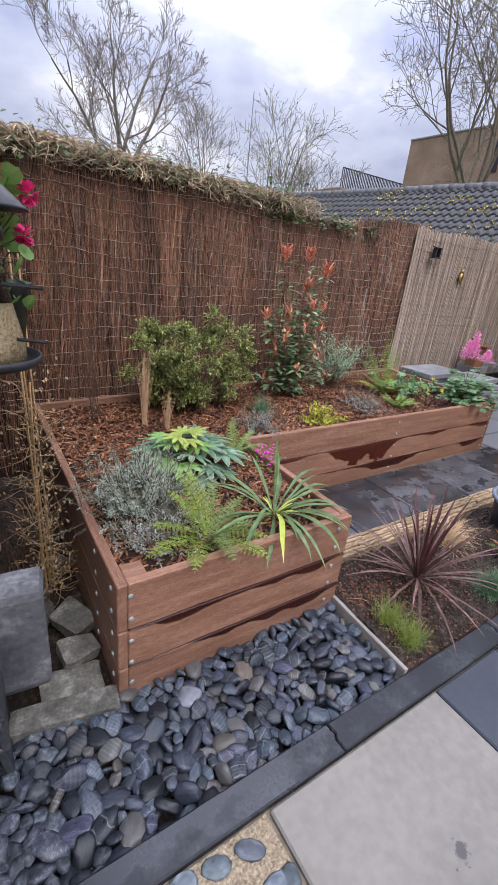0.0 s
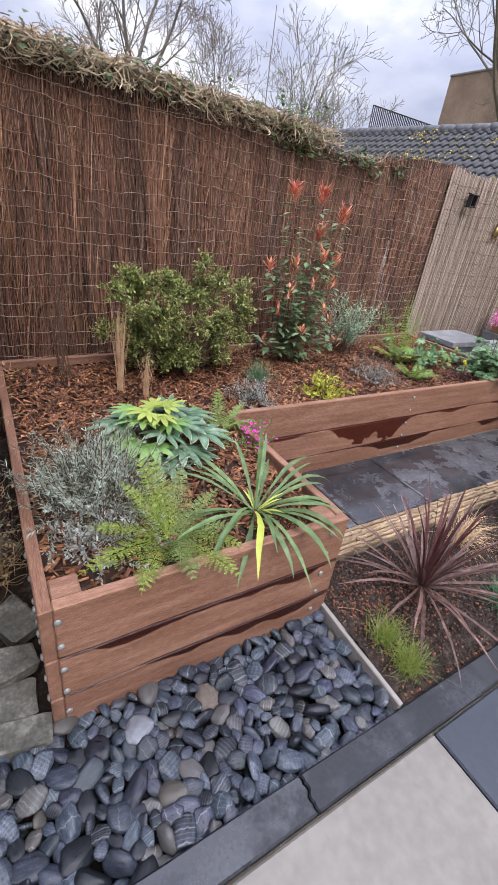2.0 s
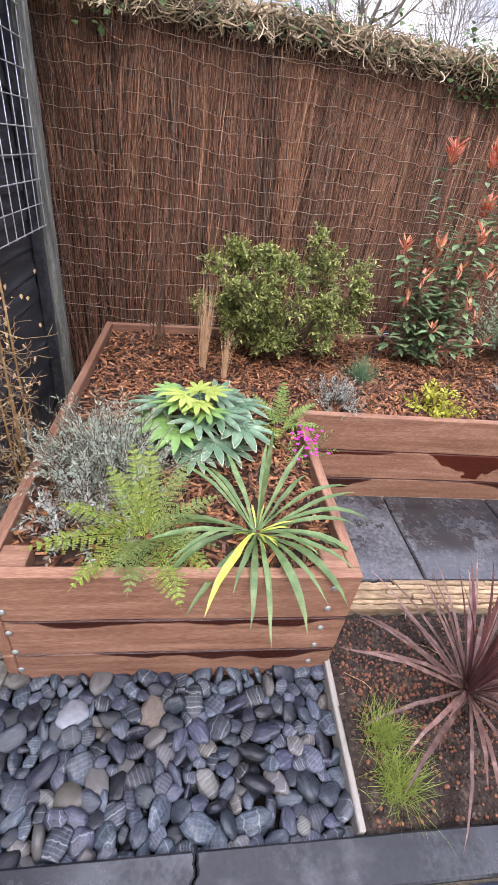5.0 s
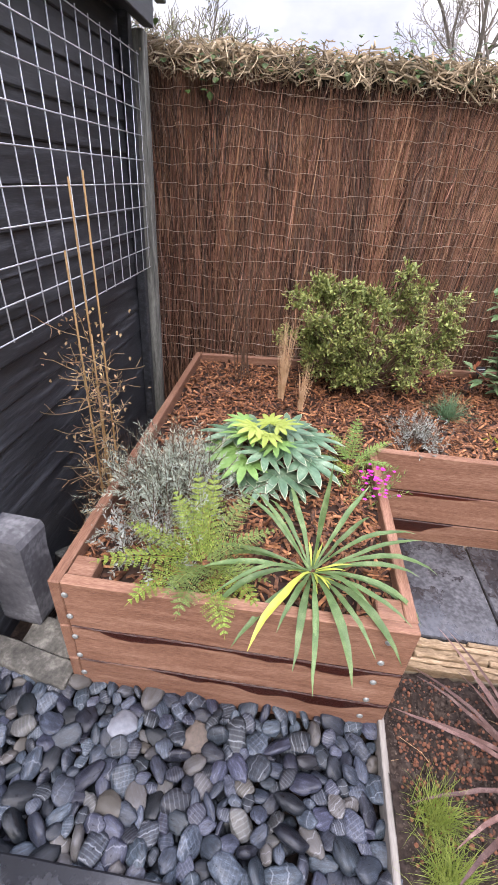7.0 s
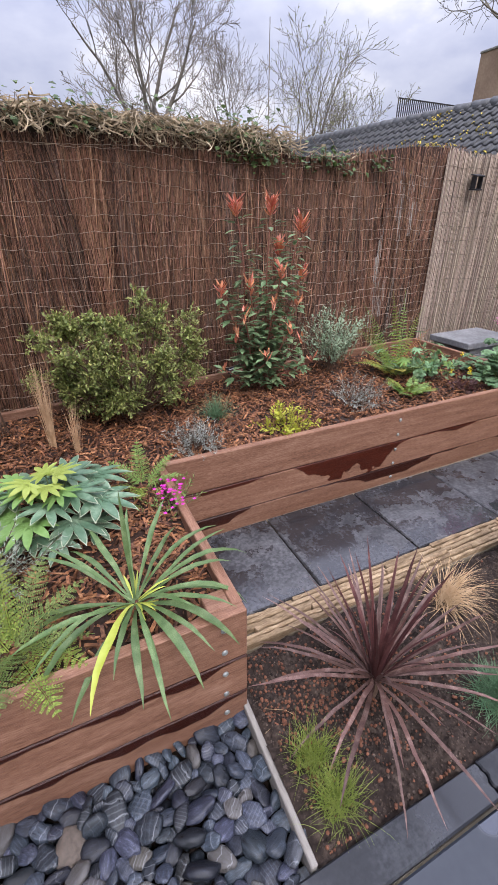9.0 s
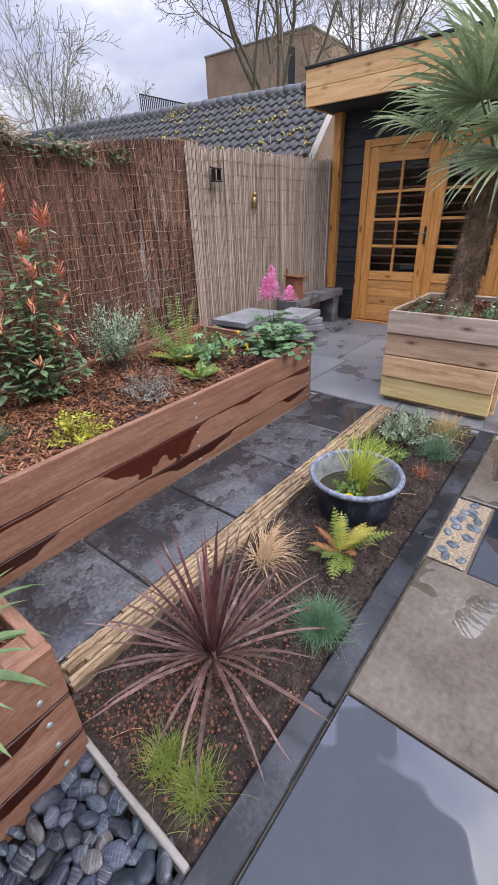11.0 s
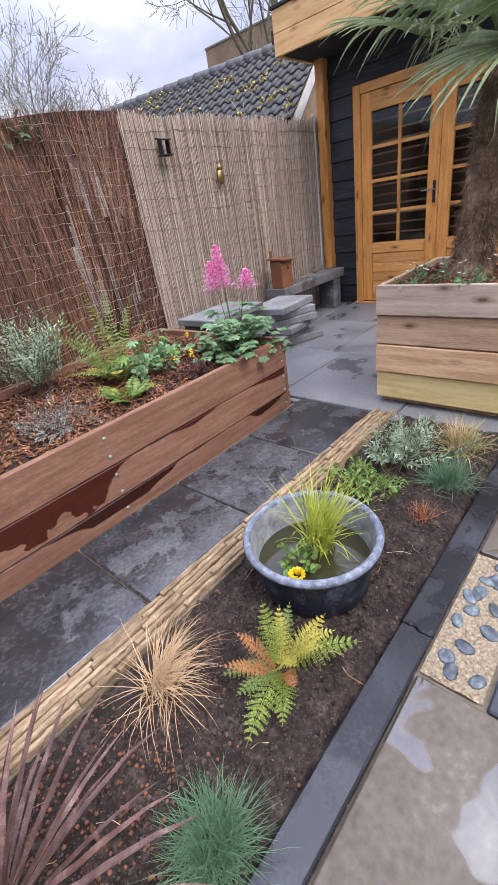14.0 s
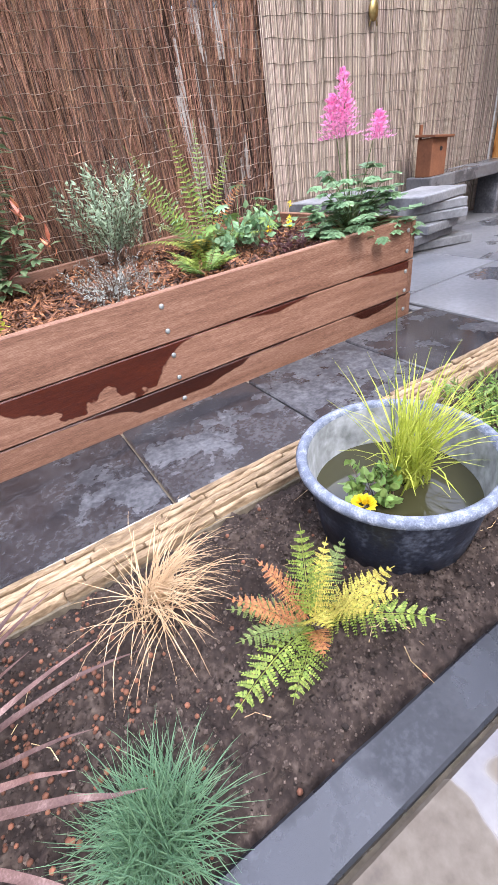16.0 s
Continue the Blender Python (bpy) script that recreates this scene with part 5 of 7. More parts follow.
part("roof", lathe([(0.0, 0.38), (0.03, 0.375), (0.075, 0.352), (0.112, 0.318), (0.118, 0.31), (0.112, 0.312), (0.0, 0.33)], 40), M_metal, fdr, smooth=True)
part("collar", lathe([(0.06, 0.25), (0.066, 0.255), (0.066, 0.275), (0.06, 0.28)], 28), M_metal, fdr, smooth=True)
for a, z in ((-0.6, 0.06), (-0.6, 0.17), (1.4, 0.11)):
    part("perch", cyl(0.004, 0.004, 0.09, 8, (0.1 * math.cos(a), 0.1 * math.sin(a), z), Euler((0, radians(90), a)).to_matrix().to_4x4()), M_metal, fdr)
part("hanger", cyl(0.003, 0.003, 0.58, 8, (0, 0, 0.67)), M_metal, fdr)
M_ger = mat("geranium_leaf", [(0.1, 0.2, 0.04), (0.22, 0.36, 0.1)], scale=20, rough=(0.5, 0.7), leaf=0.3, island=True)
M_red = mat("crimson_petal", [(0.55, 0.015, 0.12), (0.72, 0.04, 0.2)], scale=20, rough=(0.5, 0.7), leaf=0.25, island=True)
ger = thing("hanging_geranium", "hanging geranium with crimson flowers and green leaves", "flower", (-1.40, -0.88, 1.40))
gl, gf, gst = Soup(), Soup(), Soup()
for _ in range(60):
    p = Vector((rq.gauss(0, 0.05), rq.gauss(0, 0.05), rq.uniform(-0.1, 0.16)))
    gl.disc(p, (rq.gauss(0, 0.7), rq.gauss(0, 0.7), 0.8), rq.uniform(0.014, 0.028), rq)
    gst.tube([(0, 0, -0.05), p * 0.6, p], 0.002, 0.0015, 3)
for c in ((0.085, -0.02, 0.115), (0.02, -0.04, 0.145), (0.07, -0.02, 0.04), (-0.05, 0, 0.17)):
    gst.tube([(0, 0, 0), Vector(c) * 0.5, c], 0.002, 0.0015, 3)
    for _ in range(40):
        d = Vector((rq.gauss(0, 1), rq.gauss(0, 1), rq.gauss(0, 1))).normalized()
        gf.leaf(Vector(c) + d * 0.006, d, (0, 0, 1), 0.02, 0.014, 0.1)
link_mesh("foliage", gl.mesh(M_ger, "leaves"), ger)
link_mesh("blossom", gf.mesh(M_red, "flowers"), ger, None, "crimson flower heads")
link_mesh("stemwork", gst.mesh(M_petiole, "stemwork"), ger)
part("pot", lathe([(0.0, -0.2), (0.05, -0.2), (0.075, -0.06), (0.08, -0.05), (0.07, -0.05), (0.0, -0.07)], 24), M_metal, ger, smooth=True)
part("hook", cyl(0.003, 0.003, 0.12, 8, (-0.03, 0, -0.02), Euler((0, radians(90), 0)).to_matrix().to_4x4()), M_metal, ger)

# ---- dry ivy on the fence top ----
rv = random.Random(77)


def hedge_end(x):
    return 1.0 if x < 1.0 else max(0.0, 1 - (x - 1.0) / 0.4)


hedge = thing("ivy_hedge", "tangle of dry pale ivy stems along the fence top", "hedge")
# near-black sheet added inside the ivy: paints its deep shade, blocks see-through
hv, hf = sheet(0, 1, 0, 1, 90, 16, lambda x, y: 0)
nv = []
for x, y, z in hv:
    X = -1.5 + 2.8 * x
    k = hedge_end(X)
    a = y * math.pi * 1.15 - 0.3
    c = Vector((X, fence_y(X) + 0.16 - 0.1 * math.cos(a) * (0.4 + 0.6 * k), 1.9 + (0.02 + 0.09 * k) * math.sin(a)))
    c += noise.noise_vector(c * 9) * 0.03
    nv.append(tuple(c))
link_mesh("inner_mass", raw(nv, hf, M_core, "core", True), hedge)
st = Soup()
for _ in range(2300):
    X = rv.uniform(-1.5, 2.0)
    k = hedge_end(X)
    if rv.random() > k + 0.04:
        continue
    p = Vector((X, fence_y(X) + rv.uniform(-0.04, 0.22), 1.9 + rv.uniform(0.0, 0.12) * (0.35 + 0.65 * k)))
    az = rv.choice((0, math.pi)) + rv.gauss(0, 0.6)
    pts = [p]
    d = Vector((math.cos(az), math.sin(az) * 0.4, rv.gauss(0, 0.2)))
    for q in range(6):
        d = (d + Vector((rv.gauss(0, 0.42), rv.gauss(0, 0.3), rv.gauss(0, 0.45) - 0.4 * (pts[-1].z > 1.985)))).normalized()
        pts.append(pts[-1] + d * rv.uniform(0.025, 0.055))
        pts[-1].z = max(1.86 + rv.uniform(-0.03, 0.03), min(pts[-1].z, 2.005 + rv.uniform(-0.02, 0.03)))
    r = rv.choice((0.0014, 0.0022, 0.0032, 0.0045, 0.006)) * rv.uniform(0.8, 1.2)
    st.tube(pts, r, r * 0.6, 4)
tagged(link_mesh("dry_stemwork", st.mesh(M_vine, "stemwork"), hedge), kind="stuff")
iv = Soup()
for c, n, sp in (((1.0, 0, 1.87), 170, 0.11), ((0.82, 0, 1.95), 60, 0.09), ((1.5, 0, 1.86), 110, 0.12), ((1.75, 0, 1.84), 70, 0.1), ((2.1, 0, 1.86), 50, 0.06), ((-0.4, 0, 1.95), 60, 0.3), ((0.3, 0, 1.96), 60, 0.25),
                 ((-1.0, 0, 1.94), 45, 0.2), ((-1.15, 0, 1.87), 30, 0.05), ((-0.1, 0, 1.98), 20, 0.05), ((0.55, 0, 1.98), 30, 0.1), ((0.2, 0, 2.03), 26, 0.5), ((-0.9, 0, 2.02), 26, 0.4), ((0.85, 0, 2.05), 50, 0.16), ((-0.3, 0, 2.05), 30, 0.6)):
    for _ in range(n):
        X = c[0] + rv.gauss(0, sp)
        p = Vector((X, fence_y(X) + rv.uniform(-0.06, 0.1), c[2] + rv.gauss(0, 0.045 if c[2] < 1.9 else 0.025)))
        iv.leaf(p, (rv.gauss(0, 1), -0.6 + rv.gauss(0, 0.5), rv.gauss(-0.2, 0.5)), (0, -0.5, 1), rv.uniform(0.025, 0.05), rv.uniform(0.02, 0.045), 0.15)
tagged(link_mesh("ivy_foliage", iv.mesh(M_ivy, "leaves"), hedge, None, "dark green ivy leaves"), kind="stuff")

# ---- pantiled outbuilding behind the fence ----
RO = thing("outbuilding", "low outbuilding with a grey pantile roof spotted with yellow lichen", "outbuilding", (7.15, 2.3, 0), 9.5)
EZ, RZ, DEP = 2.12, 3.14, 1.25
part("wall", box(0.2, 9.0, EZ, 0, (-DEP + 0.25, 4.6, EZ / 2 - 0.1)), M_white, RO)
b = bmesh.new()
q = [b.verts.new(v) for v in ((-DEP + 0.1, 0.08, -0.1), (DEP, 0.08, -0.1), (DEP, 0.08, EZ - 0.02), (0, 0.08, RZ - 0.1), (-DEP + 0.1, 0.08, EZ - 0.02))]
b.faces.new(q)
part("gable_wall", b, M_brick, RO)
rise = math.atan2(RZ - EZ, DEP)
slope = math.hypot(RZ - EZ, DEP)
part("barge_board", box(slope + 0.1, 0.03, 0.12, 0.004, (-DEP / 2, 0.0, (EZ + RZ) / 2 - 0.12), rot=Euler((0, -rise, 0)).to_matrix().to_4x4()), M_white, RO)
part("roof_boarding", box(slope + 0.1, 9.0, 0.03, 0, (-DEP / 2, 4.55, (EZ + RZ) / 2 - 0.03), rot=Euler((0, -rise, 0)).to_matrix().to_4x4()), M_felt, RO)
part("roof_boarding", box(slope, 9.0, 0.03, 0, (DEP / 2, 4.55, (EZ + RZ) / 2 - 0.03), rot=Euler((0, rise, 0)).to_matrix().to_4x4()), M_felt, RO)
part("gutter", box(0.09, 9.0, 0.07, 0.02, (-DEP - 0.06, 4.5, EZ - 0.06)), M_felt, RO)


def pantile():
    """One curved tile, 0.21 wide along y, 0.27 long up the slope along x."""
    n = 7
    vs, fs = [], []
    for q in range(2):
        for i in range(n + 1):
            y = 0.168 * i / n
            z = 0.02 * math.sin(2 * math.pi * i / n * 0.92 + 0.4) + (0.032 if q == 0 else 0.0)
            vs.append((-0.12 if q == 0 else 0.12, y - 0.084, z))
    for i in range(n):
        fs.append((i, i + n + 1, i + n + 2, i + 1))
    k = len(vs)
    for i in range(n + 1):
        vs.append((-0.12, vs[i][1], vs[i][2] - 0.02))
    for i in range(n):
        fs.append((i, i + 1, k + i + 1, k + i))
    return vs, fs


tv, tf = pantile()
tile_me = raw(tv, tf, M_tile, "pantile", True)
rows, cols_ = 9, 57
jv, jf, cnt = [], [], 0
lich = Soup()
for c in range(cols_):
    for r in range(rows):
        u = -slope - 0.02 + 0.1 + r * 0.187
        m = pose(0, 0, 0, 0, 0, 0) @ Matrix.Translation((0, 0.04 + c * 0.157, RZ)) @ pose(0, 0, 0, 0, -math.degrees(rise), 0) @ Matrix.Translation((u, 0, 0.035)) @ pose(0, 0, 0, rv.uniform(-1, 1), rv.uniform(-1, 1), rv.uniform(-1, 1))
        if cnt < 297:
            ob = link_mesh("pantile", tile_me, RO)
            ob.matrix_local = m
        else:
            o = len(jv)
            jv += [tuple(m @ Vector(v)) for v in tv]
            jf += [tuple(o + i for i in f) for f in tf]
        cnt += 1
        if c < 22 and noise.noise(Vector((c * 0.3, r * 0.45, 4))) > 0.1 and rv.random() < 0.8:
            for _ in range(rv.randint(3, 9)):
                p = m @ Vector((rv.uniform(-0.14, 0.1), rv.uniform(-0.1, 0.1), 0.04))
                lich.chip(p, Euler((0, -rise, rv.uniform(0, 6))).to_matrix(), rv.uniform(0.015, 0.045), rv.uniform(0.015, 0.035), 0.008)
tagged(link_mesh("pantile_rest", raw(jv, jf, M_tile, "pantiles", True), RO), kind="stuff")
tagged(link_mesh("lichen", lich.mesh(M_lichen, "lichen"), RO, None, "yellow lichen crusts"), kind="stuff")
rb = bmesh.new()
bmesh.ops.create_cone(rb, cap_ends=True, segments=12, radius1=0.1, radius2=0.085, depth=0.34, matrix=Euler((radians(90), 0, 0)).to_matrix().to_4x4())
ridge_me = to_mesh(rb, M_tile, "ridge_tile", True)
for k in range(28):
    ob = link_mesh("ridge_tile", ridge_me, RO)
    ob.matrix_local = pose(0, 0.1 + 0.32 * k, RZ + 0.02)

# bare twigs in front of the roof
def twiggy(s, p, d, ln, r, depth, rng, spread=0.55, up=0.15, seg=3, ratio=0.72, kids=(2, 3), buds=None, minr=0.004):
    pts = [p]
    for _ in range(seg):
        d = (d + Vector((rng.gauss(0, 0.13), rng.gauss(0, 0.13), rng.gauss(up * 0.4, 0.1)))).normalized()
        pts.append(pts[-1] + d * (ln / seg))
    s.tube(pts, r, max(minr, r * 0.62), 5 if r > 0.06 else 3)
    if depth == 0:
        if buds is not None:
            if rng.random() < 0.3:
                k = max(0.012, min(0.05, ln * 0.2))
                buds.leaf(pts[-1], (rng.gauss(0, 1), rng.gauss(0, 1), rng.gauss(0.4, 0.6)), (0, 0, 1), rng.uniform(0.6, 1.2) * k, 0.6 * k, 0.2)
        return
    for k in range(rng.randint(*kids)):
        i = seg if k == 0 else rng.randint(1, seg)
        nd = (d + Vector((rng.gauss(0, spread), rng.gauss(0, spread), rng.gauss(up, spread * 0.6)))).normalized()
        twiggy(s, pts[i], nd, ln * ratio * rng.uniform(0.75, 1.15), max(minr, r * (0.66 if k == 0 else 0.5)), depth - 1, rng, spread, up, seg, ratio, kids, buds, minr)


wildt = thing("dead_climber", "dry pale climber twigs at the outbuilding eave", "dry climber", (5.9, 2.25, 1.7))
s = Soup()
for k in range(26):
    twiggy(s, Vector((rv.uniform(-0.9, 0.7), rv.uniform(-0.15, 0.15), 0)), Vector((rv.gauss(0, 0.5), rv.gauss(0, 0.2), 1)), 0.32, 0.006, 2, rv, 0.6, 0.0, 3, 0.7, (1, 3), minr=0.0022)
link_mesh("twigwork", s.mesh(M_vine, "twigwork"), wildt)

# ---- far brick building ----
bld = thing("brick_building", "plain brown brick building with a flat roof and slit window", "building", (28.1, 15.6, 0), 2)
part("wall", box(9.0, 8.2, 11.0, 0, (4.5, 4.1, 5.4)), M_brick, bld)
part("parapet", box(9.1, 8.3, 0.12, 0.02, (4.5, 4.1, 10.96)), M_gpost, bld)
part("slit_window", box(0.1, 0.45, 1.9, 0.02, (-0.01, 1.3, 9.3)), M_metal, bld, "dark slit window")

# ---- trees ----
def grow(s, p, d, ln, r, depth, rng, angle, up, minr, buds, kids):
    """A limb that tapers and bends upwards, with side branches along its outer part."""
    n = 4 + depth
    pts = [p]
    dirs = []
    for _ in range(n):
        d = (d + Vector((rng.gauss(0, 0.1), rng.gauss(0, 0.1), rng.gauss(up, 0.08)))).normalized()
        dirs.append(d)
        pts.append(pts[-1] + d * (ln / n))
    s.tube(pts, r, max(minr, r * 0.3), 6 if r > 0.05 else 3)
    if depth == 0:
        if buds is not None:
            for q in pts[1:]:
                if rng.random() < 0.7:
                    k = rng.uniform(0.5, 1.2) * min(0.06, max(0.014, ln * 0.16))
                    buds.leaf(q, (rng.gauss(0, 1), rng.gauss(0, 1), rng.gauss(0.4, 0.6)), (0, 0, 1), k, 0.55 * k, 0.2)
        return
    turn = rng.uniform(0, 6.28)
    for k in range(kids):
        q = 0.2 + 0.8 * (k + rng.uniform(0.1, 0.9)) / kids
        i = min(n - 1, int(q * n))
        turn += 2.4 + rng.gauss(0, 0.4)
        side = dirs[i].orthogonal().normalized()
        side.rotate(Matrix.Rotation(turn, 3, dirs[i]))
        a = angle * rng.uniform(0.65, 1.25)
        nd = dirs[i] * math.cos(a) + side * math.sin(a)
        grow(s, pts[i].lerp(pts[i + 1], q * n - i), nd, ln * (0.78 - 0.42 * q) * rng.uniform(0.7, 1.15), max(minr, r * (1 - 0.7 * q) * 0.62), depth - 1, rng, angle, up, minr, buds, kids)


def tree(name, label, at, height, trunk, seed, material, depth=4, fork=3, first=0.4, limb=0.5, open_=0.5, angle=0.75, up=0.05, minr=0.006, kids=6, buds=False):
    r = random.Random(seed)
    t = tagged(thing(name, label, "tree", at), label, "tree", group=name.replace("_", " ") + "s beyond the fence")
    s, base = Soup(), Soup()
    bd = Soup() if buds else None
    top = Vector((r.gauss(0, 0.02) * height, r.gauss(0, 0.02) * height, height * first))
    base.tube([Vector((0, 0, 0)), top * 0.5 + Vector((r.gauss(0, 0.05), 0, 0)), top], trunk, trunk * 0.75, 10)
    for k in range(fork):
        a = 2 * math.pi * k / fork + r.uniform(-0.5, 0.5)
        o = open_ * r.uniform(0.5, 1.15) if k else open_ * 0.15
        grow(s, top - Vector((0, 0, height * r.uniform(0, 0.05))), Vector((math.cos(a) * o, math.sin(a) * o, 1)).normalized(), height * limb * r.uniform(0.85, 1.1), trunk * 0.66, depth, r, angle, up, minr, bd, kids)
    link_mesh("trunk", base.mesh(material, "trunk", True), t)
    tagged(link_mesh("branchwork", s.mesh(material, "branchwork"), t, None, "bare branches"), kind="stuff")
    if buds:
        tagged(link_mesh("bud_cover", bd.mesh(M_bud, "buds"), t, None, "tiny pale green buds"), kind="stuff")
    return t


TALL = "tall multi-stemmed tree with mossy branches and small buds"
YOUNG = "young tree just coming into pale green bud"
tree("bare_tree", "tall bare winter tree with a rounded crown of fine branches", (4.7, 20.0, -0.1), 10.6, 0.15, 2, M_bark, depth=4, fork=5, first=0.4, limb=0.48, open_=0.55, angle=0.72, up=0.05, minr=0.008, kids=5)
tree("bare_tree", "small bare tree with thin twigs beyond the fence", (6.4, 14.0, -0.1), 6.6, 0.05, 5, M_bark, depth=3, fork=4, first=0.5, limb=0.45, minr=0.005)
tree("budding_tree", YOUNG, (6.9, 10.0, -0.1), 5.4, 0.04, 9, M_barkg, depth=3, fork=5, first=0.45, limb=0.48, open_=0.8, minr=0.004, kids=5, buds=True)
tree("budding_tree", YOUNG, (8.6, 10.6, -0.1), 5.0, 0.04, 12, M_barkg, depth=3, fork=5, first=0.45, limb=0.48, open_=0.8, minr=0.004, kids=5, buds=True)
tree("budding_tree", TALL, (18.6, 11.4, -0.1), 14.2, 0.16, 14, M_barkg, depth=4, fork=6, first=0.34, limb=0.56, open_=0.8, angle=0.8, up=0.06, minr=0.008, kids=5, buds=True)
tree("budding_tree", TALL, (23.5, 9.0, -0.1), 13.0, 0.16, 18, M_barkg, depth=4, fork=5, first=0.34, limb=0.55, open_=0.62, angle=0.8, up=0.06, minr=0.008, kids=5, buds=True)
tree("budding_tree", "budding shrub behind the shed corner", (-1.62, 3.0, -0.1), 2.5, 0.035, 24, M_barkg, depth=3, fork=12, first=0.55, limb=0.42, open_=0.55, minr=0.0022, kids=6, buds=True)
rail = thing("roof_railing", "grey metal railing far behind the roofs", "railing", (24.6, 24, 0.2), 0)
for k in range(40):
    part("bar", box(0.05, 0.05, 1.2, 0, (k * 0.16 - 2.8, 0, 7.4)), M_metal, rail)
part("top_bar", box(6.4, 0.06, 0.06, 0, (0.4, 0, 8.0)), M_metal, rail)
part("parapet", box(7.0, 3.0, 7.0, 0, (0.6, 1.4, 3.3)), M_brick, rail)
pole = tagged(part("aerial_pole", cyl(0.012, 0.008, 2.6, 8, (4.52, 8.0, 3.62)), M_bark, None), "thin bare pole standing above the hedge", "pole")
part("pole_foot", cyl(0.02, 0.015, 2.4, 8, (4.52, 8.0, 1.12)), M_bark, pole)

# ---- plants ----
rl = random.Random(99)
def leafmat(name, cols, rough=(0.4, 0.65), leaf=0.22, rnd=0.3, hue=0.015, scale=25, island=True):
    return mat(name, cols, scale=scale, rough=rough, bump=0.12, bscale=90, rnd=rnd, island=island, leaf=leaf, hue=hue)


L_silver = leafmat("silver_leaf", [(0.13, 0.16, 0.115), (0.27, 0.305, 0.24), (0.44, 0.475, 0.4)], rough=(0.7, 0.9), leaf=0.15)
L_grey = leafmat("grey_white_leaf", [(0.17, 0.185, 0.155), (0.36, 0.375, 0.34)], rough=(0.8, 0.95), leaf=0.12)
L_shrub = leafmat("small_green_leaf", [(0.045, 0.075, 0.022), (0.2, 0.24, 0.07), (0.58, 0.56, 0.2)])
L_phot = leafmat("photinia_leaf", [(0.075, 0.135, 0.06), (0.155, 0.235, 0.115), (0.26, 0.34, 0.2)], rough=(0.25, 0.45))
L_red = leafmat("red_new_leaf", [(0.4, 0.09, 0.045), (0.58, 0.2, 0.12), (0.72, 0.38, 0.27)], rough=(0.35, 0.55), leaf=0.3)
L_fern = leafmat("fern_frond", [(0.08, 0.125, 0.02), (0.175, 0.235, 0.042), (0.34, 0.38, 0.095)], leaf=0.3)
L_fernd = leafmat("dark_fern_frond", [(0.075, 0.115, 0.03), (0.14, 0.19, 0.055), (0.25, 0.28, 0.1)], leaf=0.3)
L_ferny = leafmat("yellow_fern_frond", [(0.34, 0.3, 0.05), (0.5, 0.44, 0.1)], leaf=0.3)
L_fernr = leafmat("rusty_fern_frond", [(0.28, 0.11, 0.04), (0.42, 0.2, 0.085)], leaf=0.3)
L_fats = mat("fatsia_leaf", [(0.05, 0.11, 0.06), (0.11, 0.19, 0.115), (0.25, 0.34, 0.23)], scale=14, rough=(0.3, 0.5), bump=0.15, rnd=0.15, leaf=0.15)
L_fatsy = mat("young_fatsia_leaf", [(0.27, 0.34, 0.06), (0.4, 0.47, 0.13)], scale=14, rough=(0.35, 0.5), bump=0.15, rnd=0.1, leaf=0.3)
L_fatsg = mat("fresh_fatsia_leaf", [(0.12, 0.24, 0.06), (0.24, 0.38, 0.13)], scale=14, rough=(0.3, 0.5), bump=0.15, rnd=0.1, leaf=0.25)
L_yuc = mat("yucca_leaf", [(0.05, 0.095, 0.03), (0.1, 0.16, 0.06), (0.22, 0.28, 0.13)], scale=3, stretch=(8, 8, 8), rough=(0.35, 0.55), bump=0.1, rnd=0.2, leaf=0.2)
L_yucy = mat("yellow_yucca_leaf", [(0.3, 0.35, 0.045), (0.47, 0.5, 0.11)], scale=6, rough=(0.35, 0.55), bump=0.1, rnd=0.15, leaf=0.25)
L_cord = mat("maroon_cordyline_leaf", [(0.055, 0.026, 0.022), (0.12, 0.067, 0.056), (0.26, 0.175, 0.15)], scale=6, stretch=(5, 5, 5), rough=(0.4, 0.6), bump=0.1, rnd=0.3, leaf=0.15)
L_cordd = mat("dark_cordyline_leaf", [(0.04, 0.014, 0.014), (0.085, 0.032, 0.03), (0.17, 0.08, 0.072)], scale=6, stretch=(5, 5, 5), rough=(0.4, 0.6), bump=0.1, rnd=0.25, leaf=0.12)
L_blue = leafmat("blue_fescue_blade", [(0.045, 0.11, 0.058), (0.095, 0.18, 0.095), (0.18, 0.28, 0.155)], leaf=0.2)
L_green = leafmat("grass_blade", [(0.08, 0.13, 0.02), (0.17, 0.23, 0.045), (0.3, 0.34, 0.1)], leaf=0.3)
L_lime = leafmat("lime_sedge_blade", [(0.17, 0.23, 0.03), (0.36, 0.42, 0.06), (0.58, 0.6, 0.15)], leaf=0.3)
L_straw = leafmat("straw_blade", [(0.3, 0.19, 0.09), (0.46, 0.33, 0.18), (0.6, 0.47, 0.3)], rough=(0.6, 0.8), leaf=0.2)
L_blond = leafmat("blond_stalk", [(0.42, 0.27, 0.14), (0.64, 0.47, 0.29)], rough=(0.6, 0.8), leaf=0.15)
L_deadvine = leafmat("dead_climber_stem", [(0.2, 0.125, 0.065), (0.44, 0.31, 0.17)], rough=(0.7, 0.9), leaf=0.05)
L_yelg = leafmat("yellow_green_leaf", [(0.3, 0.32, 0.03), (0.5, 0.5, 0.08)], leaf=0.3)
L_sage = leafmat("sage_leaf", [(0.14, 0.2, 0.12), (0.25, 0.33, 0.21), (0.38, 0.44, 0.32)], rough=(0.6, 0.85))
L_lobed = leafmat("lobed_green_leaf", [(0.085, 0.165, 0.072), (0.16, 0.275, 0.135), (0.28, 0.4, 0.22)], rough=(0.45, 0.65))
